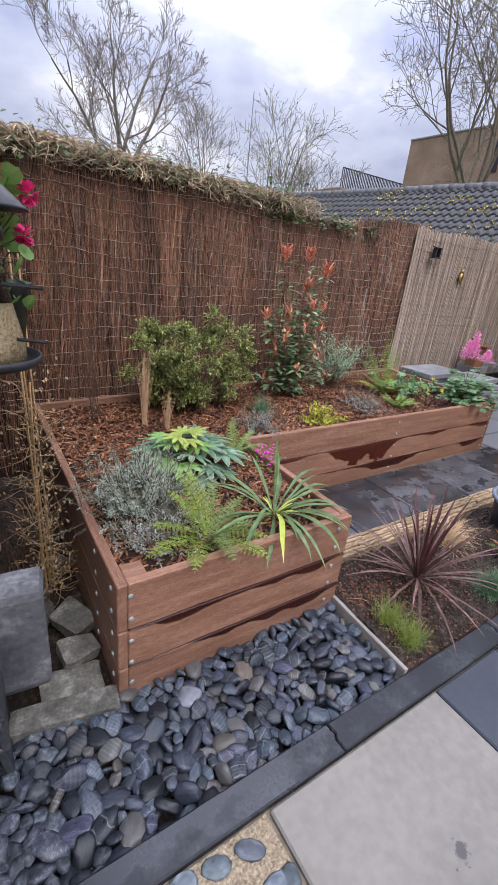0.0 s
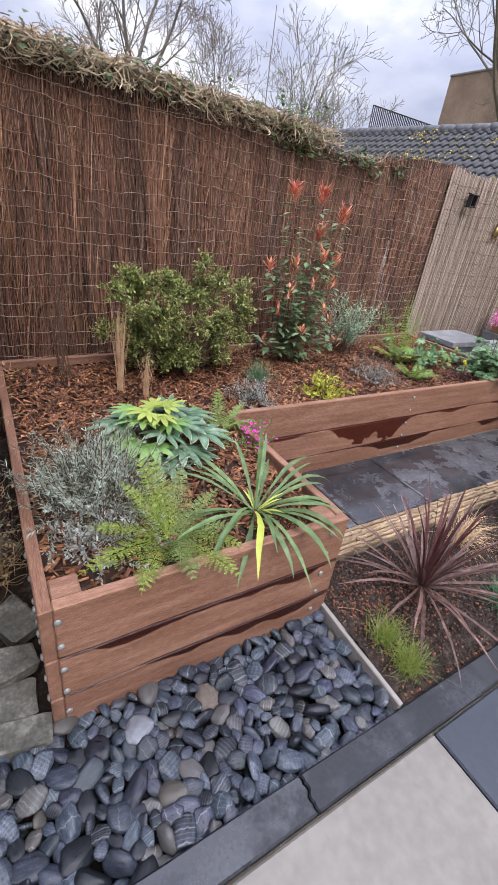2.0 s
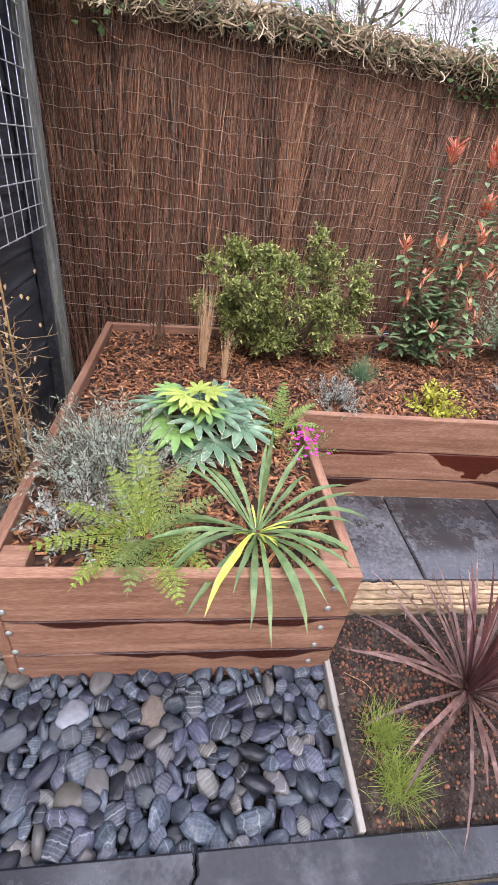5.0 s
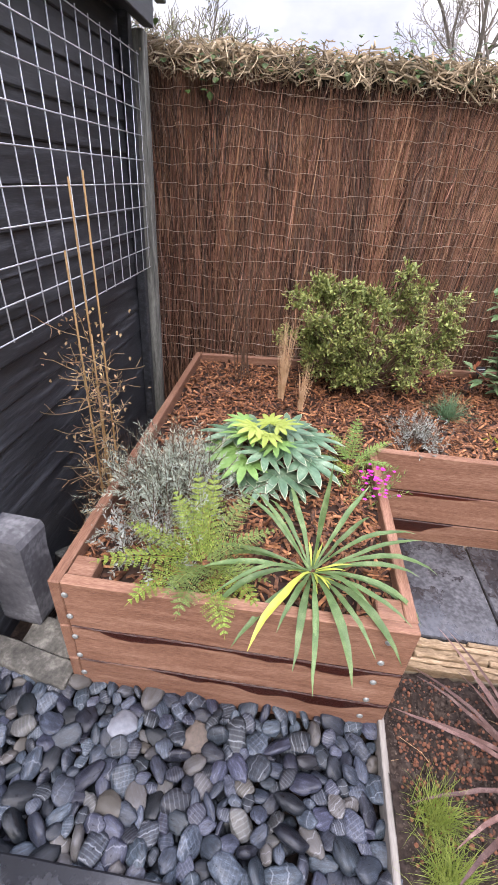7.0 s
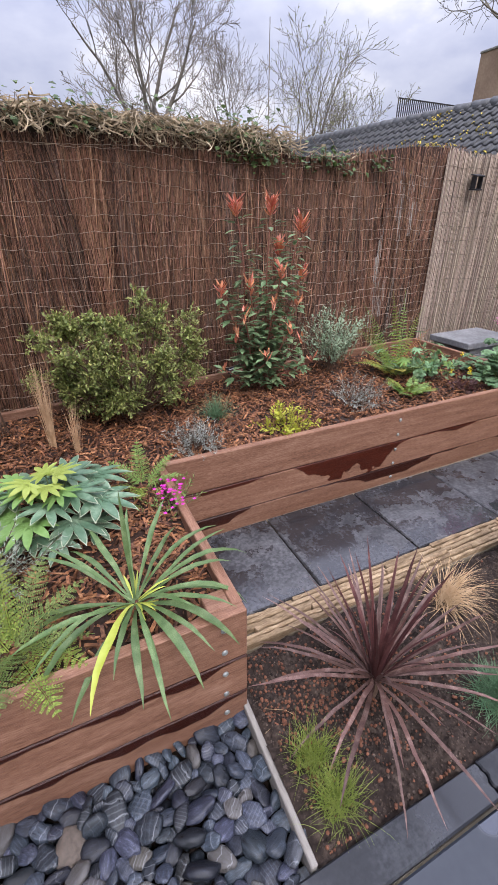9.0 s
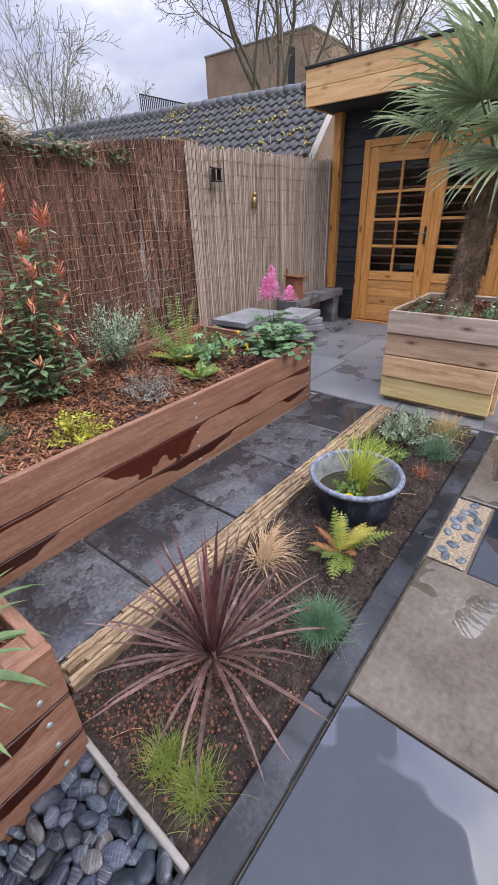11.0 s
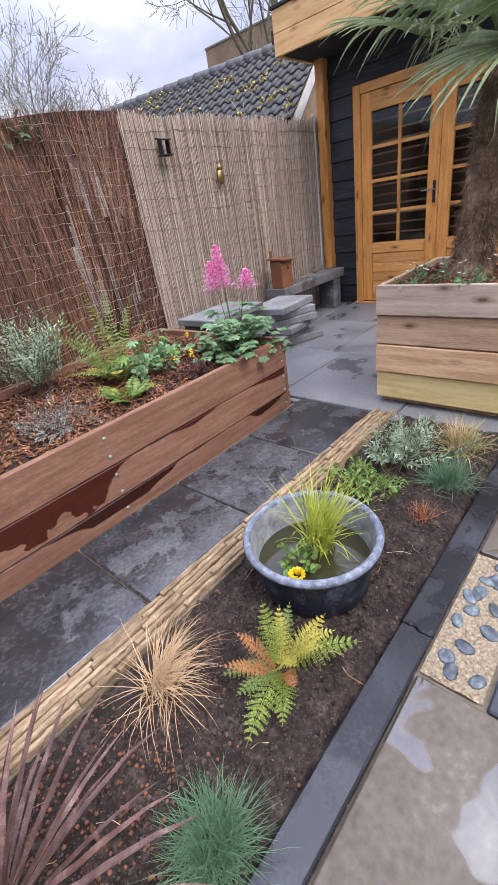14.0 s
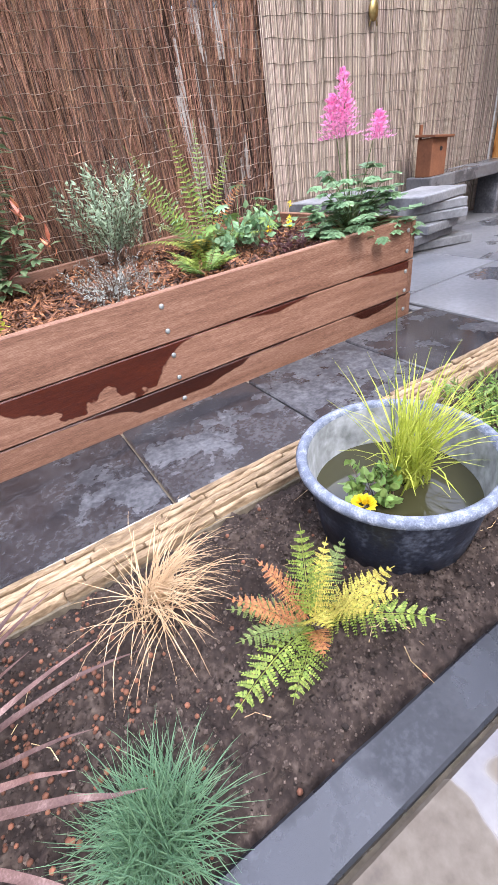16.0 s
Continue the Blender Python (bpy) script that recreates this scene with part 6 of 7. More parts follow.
L_light = leafmat("light_green_leaf", [(0.12, 0.205, 0.045), (0.235, 0.345, 0.105)], leaf=0.3)
L_dark = leafmat("dark_purple_leaf", [(0.05, 0.022, 0.022), (0.12, 0.05, 0.045)])
L_pink = leafmat("pink_plume", [(0.75, 0.2, 0.45), (0.85, 0.36, 0.6), (0.9, 0.5, 0.7)], rough=(0.6, 0.8), leaf=0.3)
L_mag = leafmat("magenta_petal", [(0.5, 0.02, 0.3), (0.66, 0.06, 0.42)], rough=(0.5, 0.7), leaf=0.3)
L_yel = leafmat("yellow_petal", [(0.8, 0.6, 0.01), (0.9, 0.75, 0.05)], rough=(0.5, 0.7), leaf=0.3)
L_white = leafmat("white_petal", [(0.7, 0.7, 0.68), (0.85, 0.85, 0.83)], rough=(0.5, 0.7), leaf=0.3)
L_stem = mat("brown_stem", [(0.07, 0.04, 0.028), (0.14, 0.09, 0.06)], scale=30, rough=(0.7, 0.9), bump=0.3)
L_rstem = mat("reddish_stem", [(0.14, 0.05, 0.035), (0.24, 0.1, 0.07)], scale=30, rough=(0.6, 0.8), bump=0.3)
L_cane = mat("bamboo_cane", [(0.22, 0.125, 0.05), (0.38, 0.245, 0.11)], scale=6, stretch=(8, 8, 1), rough=(0.45, 0.65), bump=0.2)


def tuft(name, label, at, n, ln, width, material, lean=(0, 55), droop=(10, 70), base=0.03, az=None, cat="grass", seg=5):
    t = tagged(thing(name, label, cat, at), label, cat, group=name.replace("_", " ") + " tufts" if name in ("blue_fescue", "grass_tuft", "cut_grass_clump", "pale_sedge") else "")
    s = Soup()
    for _ in range(n):
        a = rl.uniform(0, 360) if az is None else rl.gauss(az[0], az[1])
        p = (rl.gauss(0, base), rl.gauss(0, base), 0)
        l = ln * rl.uniform(0.6, 1.1)
        pts = arc(p, a, rl.uniform(*lean), l, rl.uniform(*droop), seg, 4, rl)
        w = width * rl.uniform(0.7, 1.2)
        s.strap(pts, [w * (1 - (i / seg) ** 2 * 0.92) for i in range(seg + 1)], fold=0.25)
        if n <= 300:
            link_mesh("blade", s.mesh(material, "blade"), t)
            s = Soup()
    if n > 300:
        tagged(link_mesh("blade_mound", s.mesh(material, "blades"), t), kind="stuff")
    return t


def sprigs(name, label, at, n, ln, material, lean=(5, 75), leaf_n=16, leaf_len=0.025, leaf_w=0.005, stem=None, droop=(0, 25), cat="shrub", tipfrac=0.3, squash=1.0, base=0.05):
    t = thing(name, label, cat, at)
    s, st = Soup(), Soup()
    for _ in range(n):
        a, le = rl.uniform(0, 360), rl.uniform(*lean)
        l = ln * rl.uniform(0.6, 1.1) * (1 - 0.25 * abs(le) / 90 * (1 - squash))
        pts = arc((rl.gauss(0, base), rl.gauss(0, base), 0), a, le, l, rl.uniform(*droop), 5, 8, rl)
        st.tube(pts, 0.0016, 0.001, 3)
        for k in range(leaf_n):
            q = tipfrac + (1 - tipfrac) * k / (leaf_n - 1)
            i = min(4, int(q * 5))
            p = pts[i].lerp(pts[i + 1], q * 5 - i)
            d = (pts[i + 1] - pts[i]).normalized()
            o = Vector((rl.gauss(0, 1), rl.gauss(0, 1), rl.gauss(0, 1)))
            o = (o - d * o.dot(d)).normalized()
            s.leaf(p, d * 0.75 + o, o, leaf_len * rl.uniform(0.7, 1.25), leaf_w * rl.uniform(0.8, 1.2), 0.15)
    tagged(link_mesh("stemwork", st.mesh(stem or L_stem, "stemwork"), t), kind="stuff")
    tagged(link_mesh("foliage", s.mesh(material, "foliage"), t), kind="stuff")
    return t


def frond(s, st, pts, width, pairs, fine, face=(0, 0, 1)):
    """Pinnae both sides of the stalk pts; face: the way the blade of the frond looks."""
    n = len(pts) - 1
    st.tube(pts, 0.002, 0.0007, 3)
    gap = 0.85 * sum((b - a).length for a, b in zip(pts, pts[1:])) / pairs
    for k in range(pairs):
        q = 0.14 + 0.85 * k / pairs
        i = min(n - 1, int(q * n))
        p = pts[i].lerp(pts[i + 1], q * n - i)
        d = (pts[i + 1] - pts[i]).normalized()
        side = d.cross(Vector(face))
        side = side.normalized() if side.length > 1e-3 else Vector((1, 0, 0))
        up = side.cross(d)
        w = width * (math.sin(math.pi * min(1, 0.22 + q * 0.8)) ** 0.8) * rl.uniform(0.85, 1.1)
        for sg in (-1, 1):
            pd = (side * sg + d * 0.45 + up * rl.uniform(-0.1, 0.15)).normalized()
            if fine:
                st.tube([p, p + pd * w * 0.9], 0.0007, 0.0004, 3)
                for j in range(7):
                    c = p + pd * (w * (0.08 + 0.88 * j / 7)) + Vector((0, 0, -0.2 * w * (j / 7) ** 2))
                    pl = min(w * 0.28, 0.5 * gap) * (1 - 0.7 * (j / 7)) + 0.0015
                    for s2 in (-1, 1):
                        s.leaf(c, d * s2 * 0.9 + pd * 0.55 + up * rl.uniform(-0.1, 0.25), up, pl * rl.uniform(0.85, 1.15), pl * 0.62, 0.1)
                s.leaf(p + pd * w * 0.9, pd, up, w * 0.14, w * 0.06, 0.1)
            else:
                s.leaf(p, pd, up, w, w * 0.24, 0.1, 0.2)


def fern(name, label, at, specs, fine=True, pairs=13):
    """specs: (azimuth, lean, length, droop, width, material) a frond; a seventh entry turns its blade."""
    t = thing(name, label, "fern", at)
    for az, lean, ln, droop, w, mm, *face in specs:
        s, st = Soup(), Soup()
        pts = arc((rl.gauss(0, 0.012), rl.gauss(0, 0.012), 0), az, lean, ln, droop, 8, 3, rl)
        frond(s, st, pts, w, pairs, fine, *face)
        o = len(s.v)
        s.v += st.v
        s.f += [tuple(o + i for i in f) for f in st.f]
        link_mesh("frond", s.mesh(mm, "frond"), t)
    return t


def straps(name, label, cat, at, specs, parts_name="leaf", prof=(0.75, 0.8, 0.92, 1.0, 1.0, 0.9, 0.72, 0.45, 0.05)):
    """specs: (azimuth, lean, length, droop, width, material) a leaf; every leaf is a part."""
    t = thing(name, label, cat, at)
    for az, lean, ln, droop, w, mm in specs:
        s = Soup()
        pts = arc((0.012 * math.cos(radians(az)), 0.012 * math.sin(radians(az)), rl.uniform(0, 0.03)), az, lean, ln, droop, 8, 5.0, rl)
        s.strap(pts, [w * f for f in prof], fold=0.18)
        link_mesh(parts_name, s.mesh(mm, "leaf", True), t)
    return t


ZM = 0.415
sprigs("lavender_bush", "silvery grey lavender bush spilling over the planter edge", (-0.93, -0.42, ZM), 330, 0.27, L_silver, lean=(0, 88), leaf_n=38, leaf_len=0.019, leaf_w=0.0034, droop=(-10, 25), base=0.07)
sprigs("curry_plant", "pale grey shrublet at the foot of the lavender", (-0.95, -0.66, ZM), 60, 0.17, L_grey, lean=(0, 85), leaf_n=24, leaf_len=0.016, leaf_w=0.005, droop=(-10, 25), base=0.06)
fern("lady_fern", "bright yellow-green lady fern at the planter front", (-0.76, -0.72, ZM),
     [(205, 62, 0.34, 30, 0.063, L_fern), (235, 60, 0.28, 40, 0.063, L_fern), (265, 55, 0.28, 45, 0.063, L_fernd), (290, 58, 0.27, 45, 0.059, L_fern), (175, 50, 0.28, 35, 0.059, L_fern), (130, 35, 0.28, 30, 0.059, L_fern),
      (95, 30, 0.30, 25, 0.063, L_fern), (60, 45, 0.28, 30, 0.059, L_fernd), (25, 55, 0.28, 30, 0.054, L_fernd), (340, 55, 0.25, 40, 0.054, L_fernd), (110, 20, 0.30, 35, 0.054, L_fern), (315, 60, 0.28, 45, 0.054, L_fern), (250, 40, 0.27, 50, 0.054, L_fernd)])


L_cream = mat("cream_leaf_margin", [(0.26, 0.31, 0.2), (0.42, 0.46, 0.34)], scale=30, rough=(0.45, 0.6), bump=0.1, rnd=0.1, leaf=0.2)


def palmate(size, lobes, material, seed, low=0.0):
    r = random.Random(seed)
    s = Soup()
    for k in range(lobes):
        a = radians(-115 + 230 * k / (lobes - 1))
        ln = size * (0.72 + 0.28 * math.cos(a)) * r.uniform(0.95, 1.05)
        d = Vector((math.cos(a), math.sin(a), 0))
        pts = [d * (ln * q) + Vector((0, 0, -0.12 * size * q * q - low)) for q in (0, 0.3, 0.55, 0.8, 1.0)]
        w = size * 0.25
        s.strap(pts, (w * 0.7, w * 0.85, w * 1.0, w * 0.72, w * 0.05), fold=0.14)
    return s.mesh(material, "leaf", True)


rz_ = random.Random(6)
fats = thing("fatsia", "variegated fatsia with blue-green leaves and lime new growth", "shrub", (-0.6, -0.17, ZM))
for k, (az, le, ln, size, mm) in enumerate(((200, 60, 0.2, 0.13, L_fatsg), (250, 62, 0.22, 0.12, L_fatsg), (170, 55, 0.22, 0.13, L_fats), (120, 50, 0.22, 0.13, L_fats), (70, 50, 0.22, 0.13, L_fats), (20, 58, 0.23, 0.14, L_fats),
                                            (340, 62, 0.23, 0.14, L_fats), (300, 68, 0.22, 0.12, L_fats), (225, 78, 0.2, 0.11, L_fats), (270, 82, 0.2, 0.09, L_fats), (310, 85, 0.2, 0.09, L_fats), (180, 82, 0.22, 0.12, L_fats),
                                            (250, 16, 0.27, 0.09, L_fatsy), (215, 22, 0.25, 0.085, L_fatsy), (290, 26, 0.24, 0.09, L_fatsg), (100, 14, 0.28, 0.075, L_fatsy), (170, 34, 0.24, 0.08, L_fatsg), (45, 30, 0.23, 0.1, L_fats), (0, 40, 0.2, 0.11, L_fats), (140, 44, 0.22, 0.11, L_fats), (200, 30, 0.21, 0.105, L_fatsg), (320, 34, 0.2, 0.11, L_fats), (80, 34, 0.2, 0.11, L_fats), (260, 38, 0.18, 0.11, L_fats), (20, 8, 0.24, 0.085, L_fatsy))):
    pts = arc((0, 0, 0), az + rz_.uniform(-12, 12), le * 0.62, ln * rz_.uniform(0.75, 1.02), le * 0.5, 4)
    s = Soup()
    s.tube(pts, 0.004, 0.0025, 4)
    link_mesh("petiole", s.mesh(M_petiole, "petiole", True), fats)
    ob = link_mesh("leaf", palmate(size * 1.12, 8, mm, k), fats)
    if mm is L_fats:
        link_mesh("leaf_margin", palmate(size * 1.185, 8, L_cream, k, 0.003), ob, None, "cream leaf margin")
    ob.matrix_local = Matrix.Translation(pts[-1]) @ Matrix.Rotation(radians(az), 4, "Z") @ Matrix.Rotation(radians(-14 + le * 0.2 + rz_.uniform(-8, 8)), 4, "Y") @ Matrix.Rotation(radians(rz_.uniform(-14, 14)), 4, "X")

yu = []
for k in range(22):
    az = 360 * k / 22 * 5 + rl.uniform(-12, 12)
    le = rl.choice((42, 52, 60, 66, 72))
    yu.append((az, le, rl.uniform(0.28, 0.4), rl.uniform(25, 75), rl.uniform(0.014, 0.023), L_yuc))
for az in (215, 240, 262, 285, 312, 340, 5):
    yu.append((az, 56, rl.uniform(0.34, 0.44), rl.uniform(70, 95), rl.uniform(0.018, 0.027), L_yucy if az == 240 else L_yuc))
yu.append((80, 6, 0.36, 8, 0.016, L_yuc))
yu += [(rl.uniform(0, 360), 50, rl.uniform(0.07, 0.13), 30, 0.008, L_yucy) for _ in range(14)]
straps("variegated_yucca", "yucca with arching green and yellow striped leaves", "yucca", (-0.42, -0.7, ZM), yu, prof=(0.45, 0.42, 0.55, 0.78, 1.0, 1.0, 0.8, 0.45, 0.04))
fern("small_fern", "small fresh fern at the inner planter edge", (-0.25, -0.06, ZM), [(80, 10, 0.22, 15, 0.05, L_light), (20, 40, 0.2, 30, 0.045, L_light), (330, 50, 0.2, 40, 0.045, L_light), (140, 40, 0.2, 35, 0.045, L_light), (200, 55, 0.2, 35, 0.045, L_fern), (260, 55, 0.18, 40, 0.045, L_fern)], pairs=11)
sprigs("moss_phlox", "low moss phlox with a few magenta flowers", (-0.21, -0.25, ZM), 26, 0.12, L_light, lean=(10, 85), leaf_n=12, leaf_len=0.018, leaf_w=0.005)
ph = Soup()
for _ in range(42):
    c = Vector((-0.17 + rl.gauss(0, 0.03), -0.27 + rl.gauss(0, 0.06), ZM + 0.09 + rl.uniform(-0.03, 0.03)))
    for k in range(5):
        a = radians(72 * k)
        ph.leaf(c, (math.cos(a), math.sin(a), 0.4), (0, 0, 1), 0.009, 0.007, 0.05)
tagged(link_mesh("phlox_flowers", ph.mesh(L_mag, "flowers")), "small magenta phlox flowers over the planter edge", "flowers", kind="stuff")
tuft("cut_grass_clump", "dry blond ornamental grass clump tied upright", (-0.585, 0.5, ZM), 95, 0.46, 0.0026, L_blond, lean=(0, 7), droop=(-6, 12), base=0.007)
tuft("cut_grass_clump", "short dry blond ornamental grass clump", (-0.475, 0.39, ZM), 70, 0.26, 0.0026, L_blond, lean=(0, 13), droop=(-8, 20), base=0.007)
bt = thing("bare_shrub", "thin leafless shrub with dark upright twigs", "shrub", (-0.82, 0.72, ZM))
s = Soup()
for k in range(9):
    twiggy(s, Vector((rl.gauss(0, 0.02), rl.gauss(0, 0.02), 0)), Vector((rl.gauss(-0.08, 0.16), rl.gauss(0, 0.12), 1)), rl.uniform(0.2, 0.4), 0.0038, 2, rl, 0.22, 0.4, 3, 0.8, (1, 3), minr=0.0012)
link_mesh("twigwork", s.mesh(L_stem, "twigwork"), bt)


def leafy(name, label, at, clumps, n, ll, lw, material, stem_r=0.005, seed=1, stem=None):
    """A shrub: stems from the foot to clumps (centre, radius), leaves round twigs in each clump."""
    r = random.Random(seed)
    t = thing(name, label, "shrub", at)
    s, st = Soup(), Soup()
    for c, rad in clumps:
        c = Vector(c)
        st.tube([Vector((r.gauss(0, 0.03), r.gauss(0, 0.03), 0)), c * 0.5 + Vector((r.gauss(0, 0.03), r.gauss(0, 0.03), 0)), c], stem_r, stem_r * 0.5, 4)
        for _ in range(int(n * rad / 0.1)):
            d = Vector((r.gauss(0, 1), r.gauss(0, 1), r.gauss(0.25, 1))).normalized()
            tip = c + d * rad * r.uniform(0.7, 1.25)
            st.tube([c, c.lerp(tip, 0.5) + Vector((0, 0, 0.01)), tip], 0.0016, 0.0008, 3)
            for k in range(9):
                p = c.lerp(tip, 0.35 + 0.65 * k / 8)
                o = Vector((r.gauss(0, 1), r.gauss(0, 1), r.gauss(0.3, 1))).normalized()
                s.leaf(p, d * 0.6 + o, (0, 0, 1), ll * r.uniform(0.7, 1.3), lw * r.uniform(0.8, 1.2), 0.18)
    tagged(link_mesh("stemwork", st.mesh(stem or L_stem, "stemwork"), t), kind="stuff")
    tagged(link_mesh("foliage", s.mesh(material, "foliage"), t), kind="stuff")
    return t


cl = []
for _ in range(88):
    a = rl.uniform(0, 6.28)
    q = rl.uniform(0.1, 1) ** 0.6
    z = rl.uniform(0.12, 0.65) * (1.1 - 0.35 * q * q)
    wide = 1.0 if z > 0.28 else 0.45 + 2.0 * z
    cl.append(((0.46 * q * wide * math.cos(a) - 0.04, 0.24 * q * wide * math.sin(a) - 0.05, z), rl.uniform(0.045, 0.1)))
leafy("evergreen_shrub", "rounded evergreen shrub with small green and lime leaves", (-0.12, 0.76, ZM), cl, 38, 0.023, 0.0115, L_shrub, seed=4)

# red-tipped photinia
phot = thing("red_photinia", "upright photinia with glossy green leaves and flame-red tips", "shrub", (0.78, 0.86, ZM))
s, st, rd = Soup(), Soup(), Soup()
for tx, ty, tz in ((-0.3, -0.1, 0.2), (0.24, -0.15, 0.36), (-0.2, -0.18, 0.55), (0.22, -0.1, 0.6), (-0.28, -0.02, 0.68), (0.3, 0.0, 0.75), (-0.19, -0.06, 1.12), (0.03, -0.06, 1.12), (0.26, -0.04, 1.03), (0.08, -0.12, 0.78), (-0.22, -0.1, 0.42), (0.3, -0.2, 0.22), (-0.05, -0.2, 0.3), (0.15, 0.05, 0.9), (0.12, -0.2, 0.45), (0.02, -0.15, 0.6), (-0.12, -0.1, 0.7)):
    top = Vector((tx, ty, tz))
    pts = [Vector((rl.gauss(0, 0.02), rl.gauss(0, 0.02), 0)), top * 0.35 + Vector((rl.gauss(0, 0.03), 0, 0.03)), top * 0.7, top]
    st.tube(pts, 0.006, 0.003, 5)
    for k in range(int(26 + tz * 50)):
        q = 0.12 + 0.83 * rl.random()
        i = min(2, int(q * 3))
        p = pts[i].lerp(pts[i + 1], q * 3 - i)
        a = rl.uniform(0, 6.28)
        dd = Vector((math.cos(a), math.sin(a), rl.uniform(-0.2, 0.5)))
        st.tube([p, p + dd * 0.025], 0.0013, 0.001, 3)
        s.leaf(p + dd * 0.025, dd, (0, 0, 1), rl.uniform(0.06, 0.095), rl.uniform(0.03, 0.044), 0.1, 0.2)
    for k in range(38 if tz > 0.85 else 14 if tz > 0.65 else 5):
        a = rl.uniform(0, 6.28)
        rd.leaf(top + Vector((0, 0, rl.uniform(-0.06, 0.02))), (math.cos(a) * 0.55, math.sin(a) * 0.55, rl.uniform(0.4, 1)), (math.cos(a), math.sin(a), 0), rl.uniform(0.045, 0.095), 0.019, 0.15)
    tagged(link_mesh("red_tip", rd.mesh(L_red, "red_tip"), phot, None, "flame-red new leaf tip"), kind="stuff")
    rd = Soup()
tagged(link_mesh("stemwork", st.mesh(L_rstem, "stemwork"), phot), kind="stuff")
tagged(link_mesh("foliage", s.mesh(L_phot, "foliage"), phot), kind="stuff")

sprigs("grey_santolina", "low silver-grey santolina mound", (0.085, 0.195, ZM), 95, 0.15, L_grey, lean=(0, 85), leaf_n=20, leaf_len=0.017, leaf_w=0.004, base=0.04)
tuft("blue_fescue", "small blue fescue tuft in the mulch", (0.315, 0.5, ZM), 260, 0.17, 0.0022, L_blue, lean=(0, 70), droop=(5, 40), base=0.02)
sprigs("golden_sedum", "yellow-green leafy clump by the planter edge", (0.6, 0.17, ZM), 42, 0.17, L_yelg, lean=(5, 75), leaf_n=14, leaf_len=0.026, leaf_w=0.012, base=0.04)
sprigs("grey_heather", "low grey heather with purplish shoots", (1.22, 0.32, ZM), 80, 0.19, L_grey, lean=(10, 85), leaf_n=18, leaf_len=0.015, leaf_w=0.0045, base=0.06)
sprigs("sage_shrub", "grey-green sage-like shrub against the fence", (1.45, 0.98, ZM), 70, 0.48, L_sage, lean=(0, 36), leaf_n=32, leaf_len=0.03, leaf_w=0.0105, base=0.06)
fern("shield_fern", "bright green fern clump near the planter edge", (1.62, 0.3, ZM), [(k * 40 + rl.uniform(-15, 15), rl.uniform(30, 65), rl.uniform(0.17, 0.24), 30, 0.05, L_light if k % 2 else L_fern) for k in range(10)], fine=False, pairs=18)
south = (-0.3, -1, 0.25)
tall = [(150, 20, 0.6, 16, 0.042, L_light, south), (110, 7, 0.62, 10, 0.046, L_fern, south), (55, 10, 0.64, 22, 0.046, L_light, south), (25, 24, 0.6, 30, 0.04, L_fern, south), (175, 30, 0.56, 20, 0.04, L_fern, south), (140, 34, 0.5, 26, 0.042, L_light, south), (5, 34, 0.5, 30, 0.034, L_fernr, south)]
low = [(k * 32.7 + rl.uniform(-10, 10), rl.uniform(42, 66), rl.uniform(0.3, 0.42), rl.uniform(25, 45), rl.uniform(0.055, 0.075), (L_fernd, L_fern, L_fernd, L_ferny)[k % 4]) for k in range(11)]
fern("male_fern", "large fern with tall thin fronds and low arching olive ones", (1.83, 0.64, ZM), tall + low, fine=False, pairs=24)
lobed = thing("lobed_perennial", "fresh perennial with bright palmate leaves on thin stalks", "perennial", (2.02, 0.62, ZM))
for k in range(13):
    az, le = k * 137.5, rl.uniform(10, 48)
    pts = arc((0, 0, 0), az, le, rl.uniform(0.2, 0.42), 30, 4)
    s = Soup()
    s.tube(pts, 0.0026, 0.0018, 4)
    link_mesh("petiole", s.mesh(M_petiole, "petiole", True), lobed)
    ob = link_mesh("leaf", palmate(rl.uniform(0.055, 0.085), 7, L_light if k % 3 else L_lobed, k), lobed)
    ob.matrix_local = Matrix.Translation(pts[-1]) @ Matrix.Rotation(radians(az), 4, "Z") @ Matrix.Rotation(radians(20 + rl.uniform(-15, 20)), 4, "Y")
sprigs("leafy_perennial", "dark green perennial under the ferns", (1.98, 0.5, ZM), 34, 0.22, L_lobed, lean=(20, 70), leaf_n=8, leaf_len=0.038, leaf_w=0.03, tipfrac=0.6, cat="perennial")
sprigs("dark_heuchera", "small dark purple-leaved plant in the mulch", (2.06, 0.2, ZM), 28, 0.11, L_dark, lean=(10, 70), leaf_n=9, leaf_len=0.022, leaf_w=0.014, cat="perennial")
yf = Soup()
for c in ((2.03, 0.18, 0.55), (2.05, 0.2, 0.57), (2.0, 0.3, 0.53), (2.22, 0.42, 0.6)):
    for _ in range(16):
        d = Vector((rl.gauss(0, 1), rl.gauss(0, 1), rl.gauss(0, 1))).normalized()
        yf.leaf(Vector(c) + d * 0.006, d, (0, 0, 1), 0.012, 0.009, 0.1)
tagged(link_mesh("yellow_flowers", yf.mesh(L_yel, "flowers")), "tiny yellow flowers between the ferns", "flowers", kind="stuff")
ast = thing("pink_astilbe", "astilbe with lobed green leaves and feathery pink plumes", "perennial", (2.45, 0.22, ZM))
s, st, pk = Soup(), Soup(), Soup()
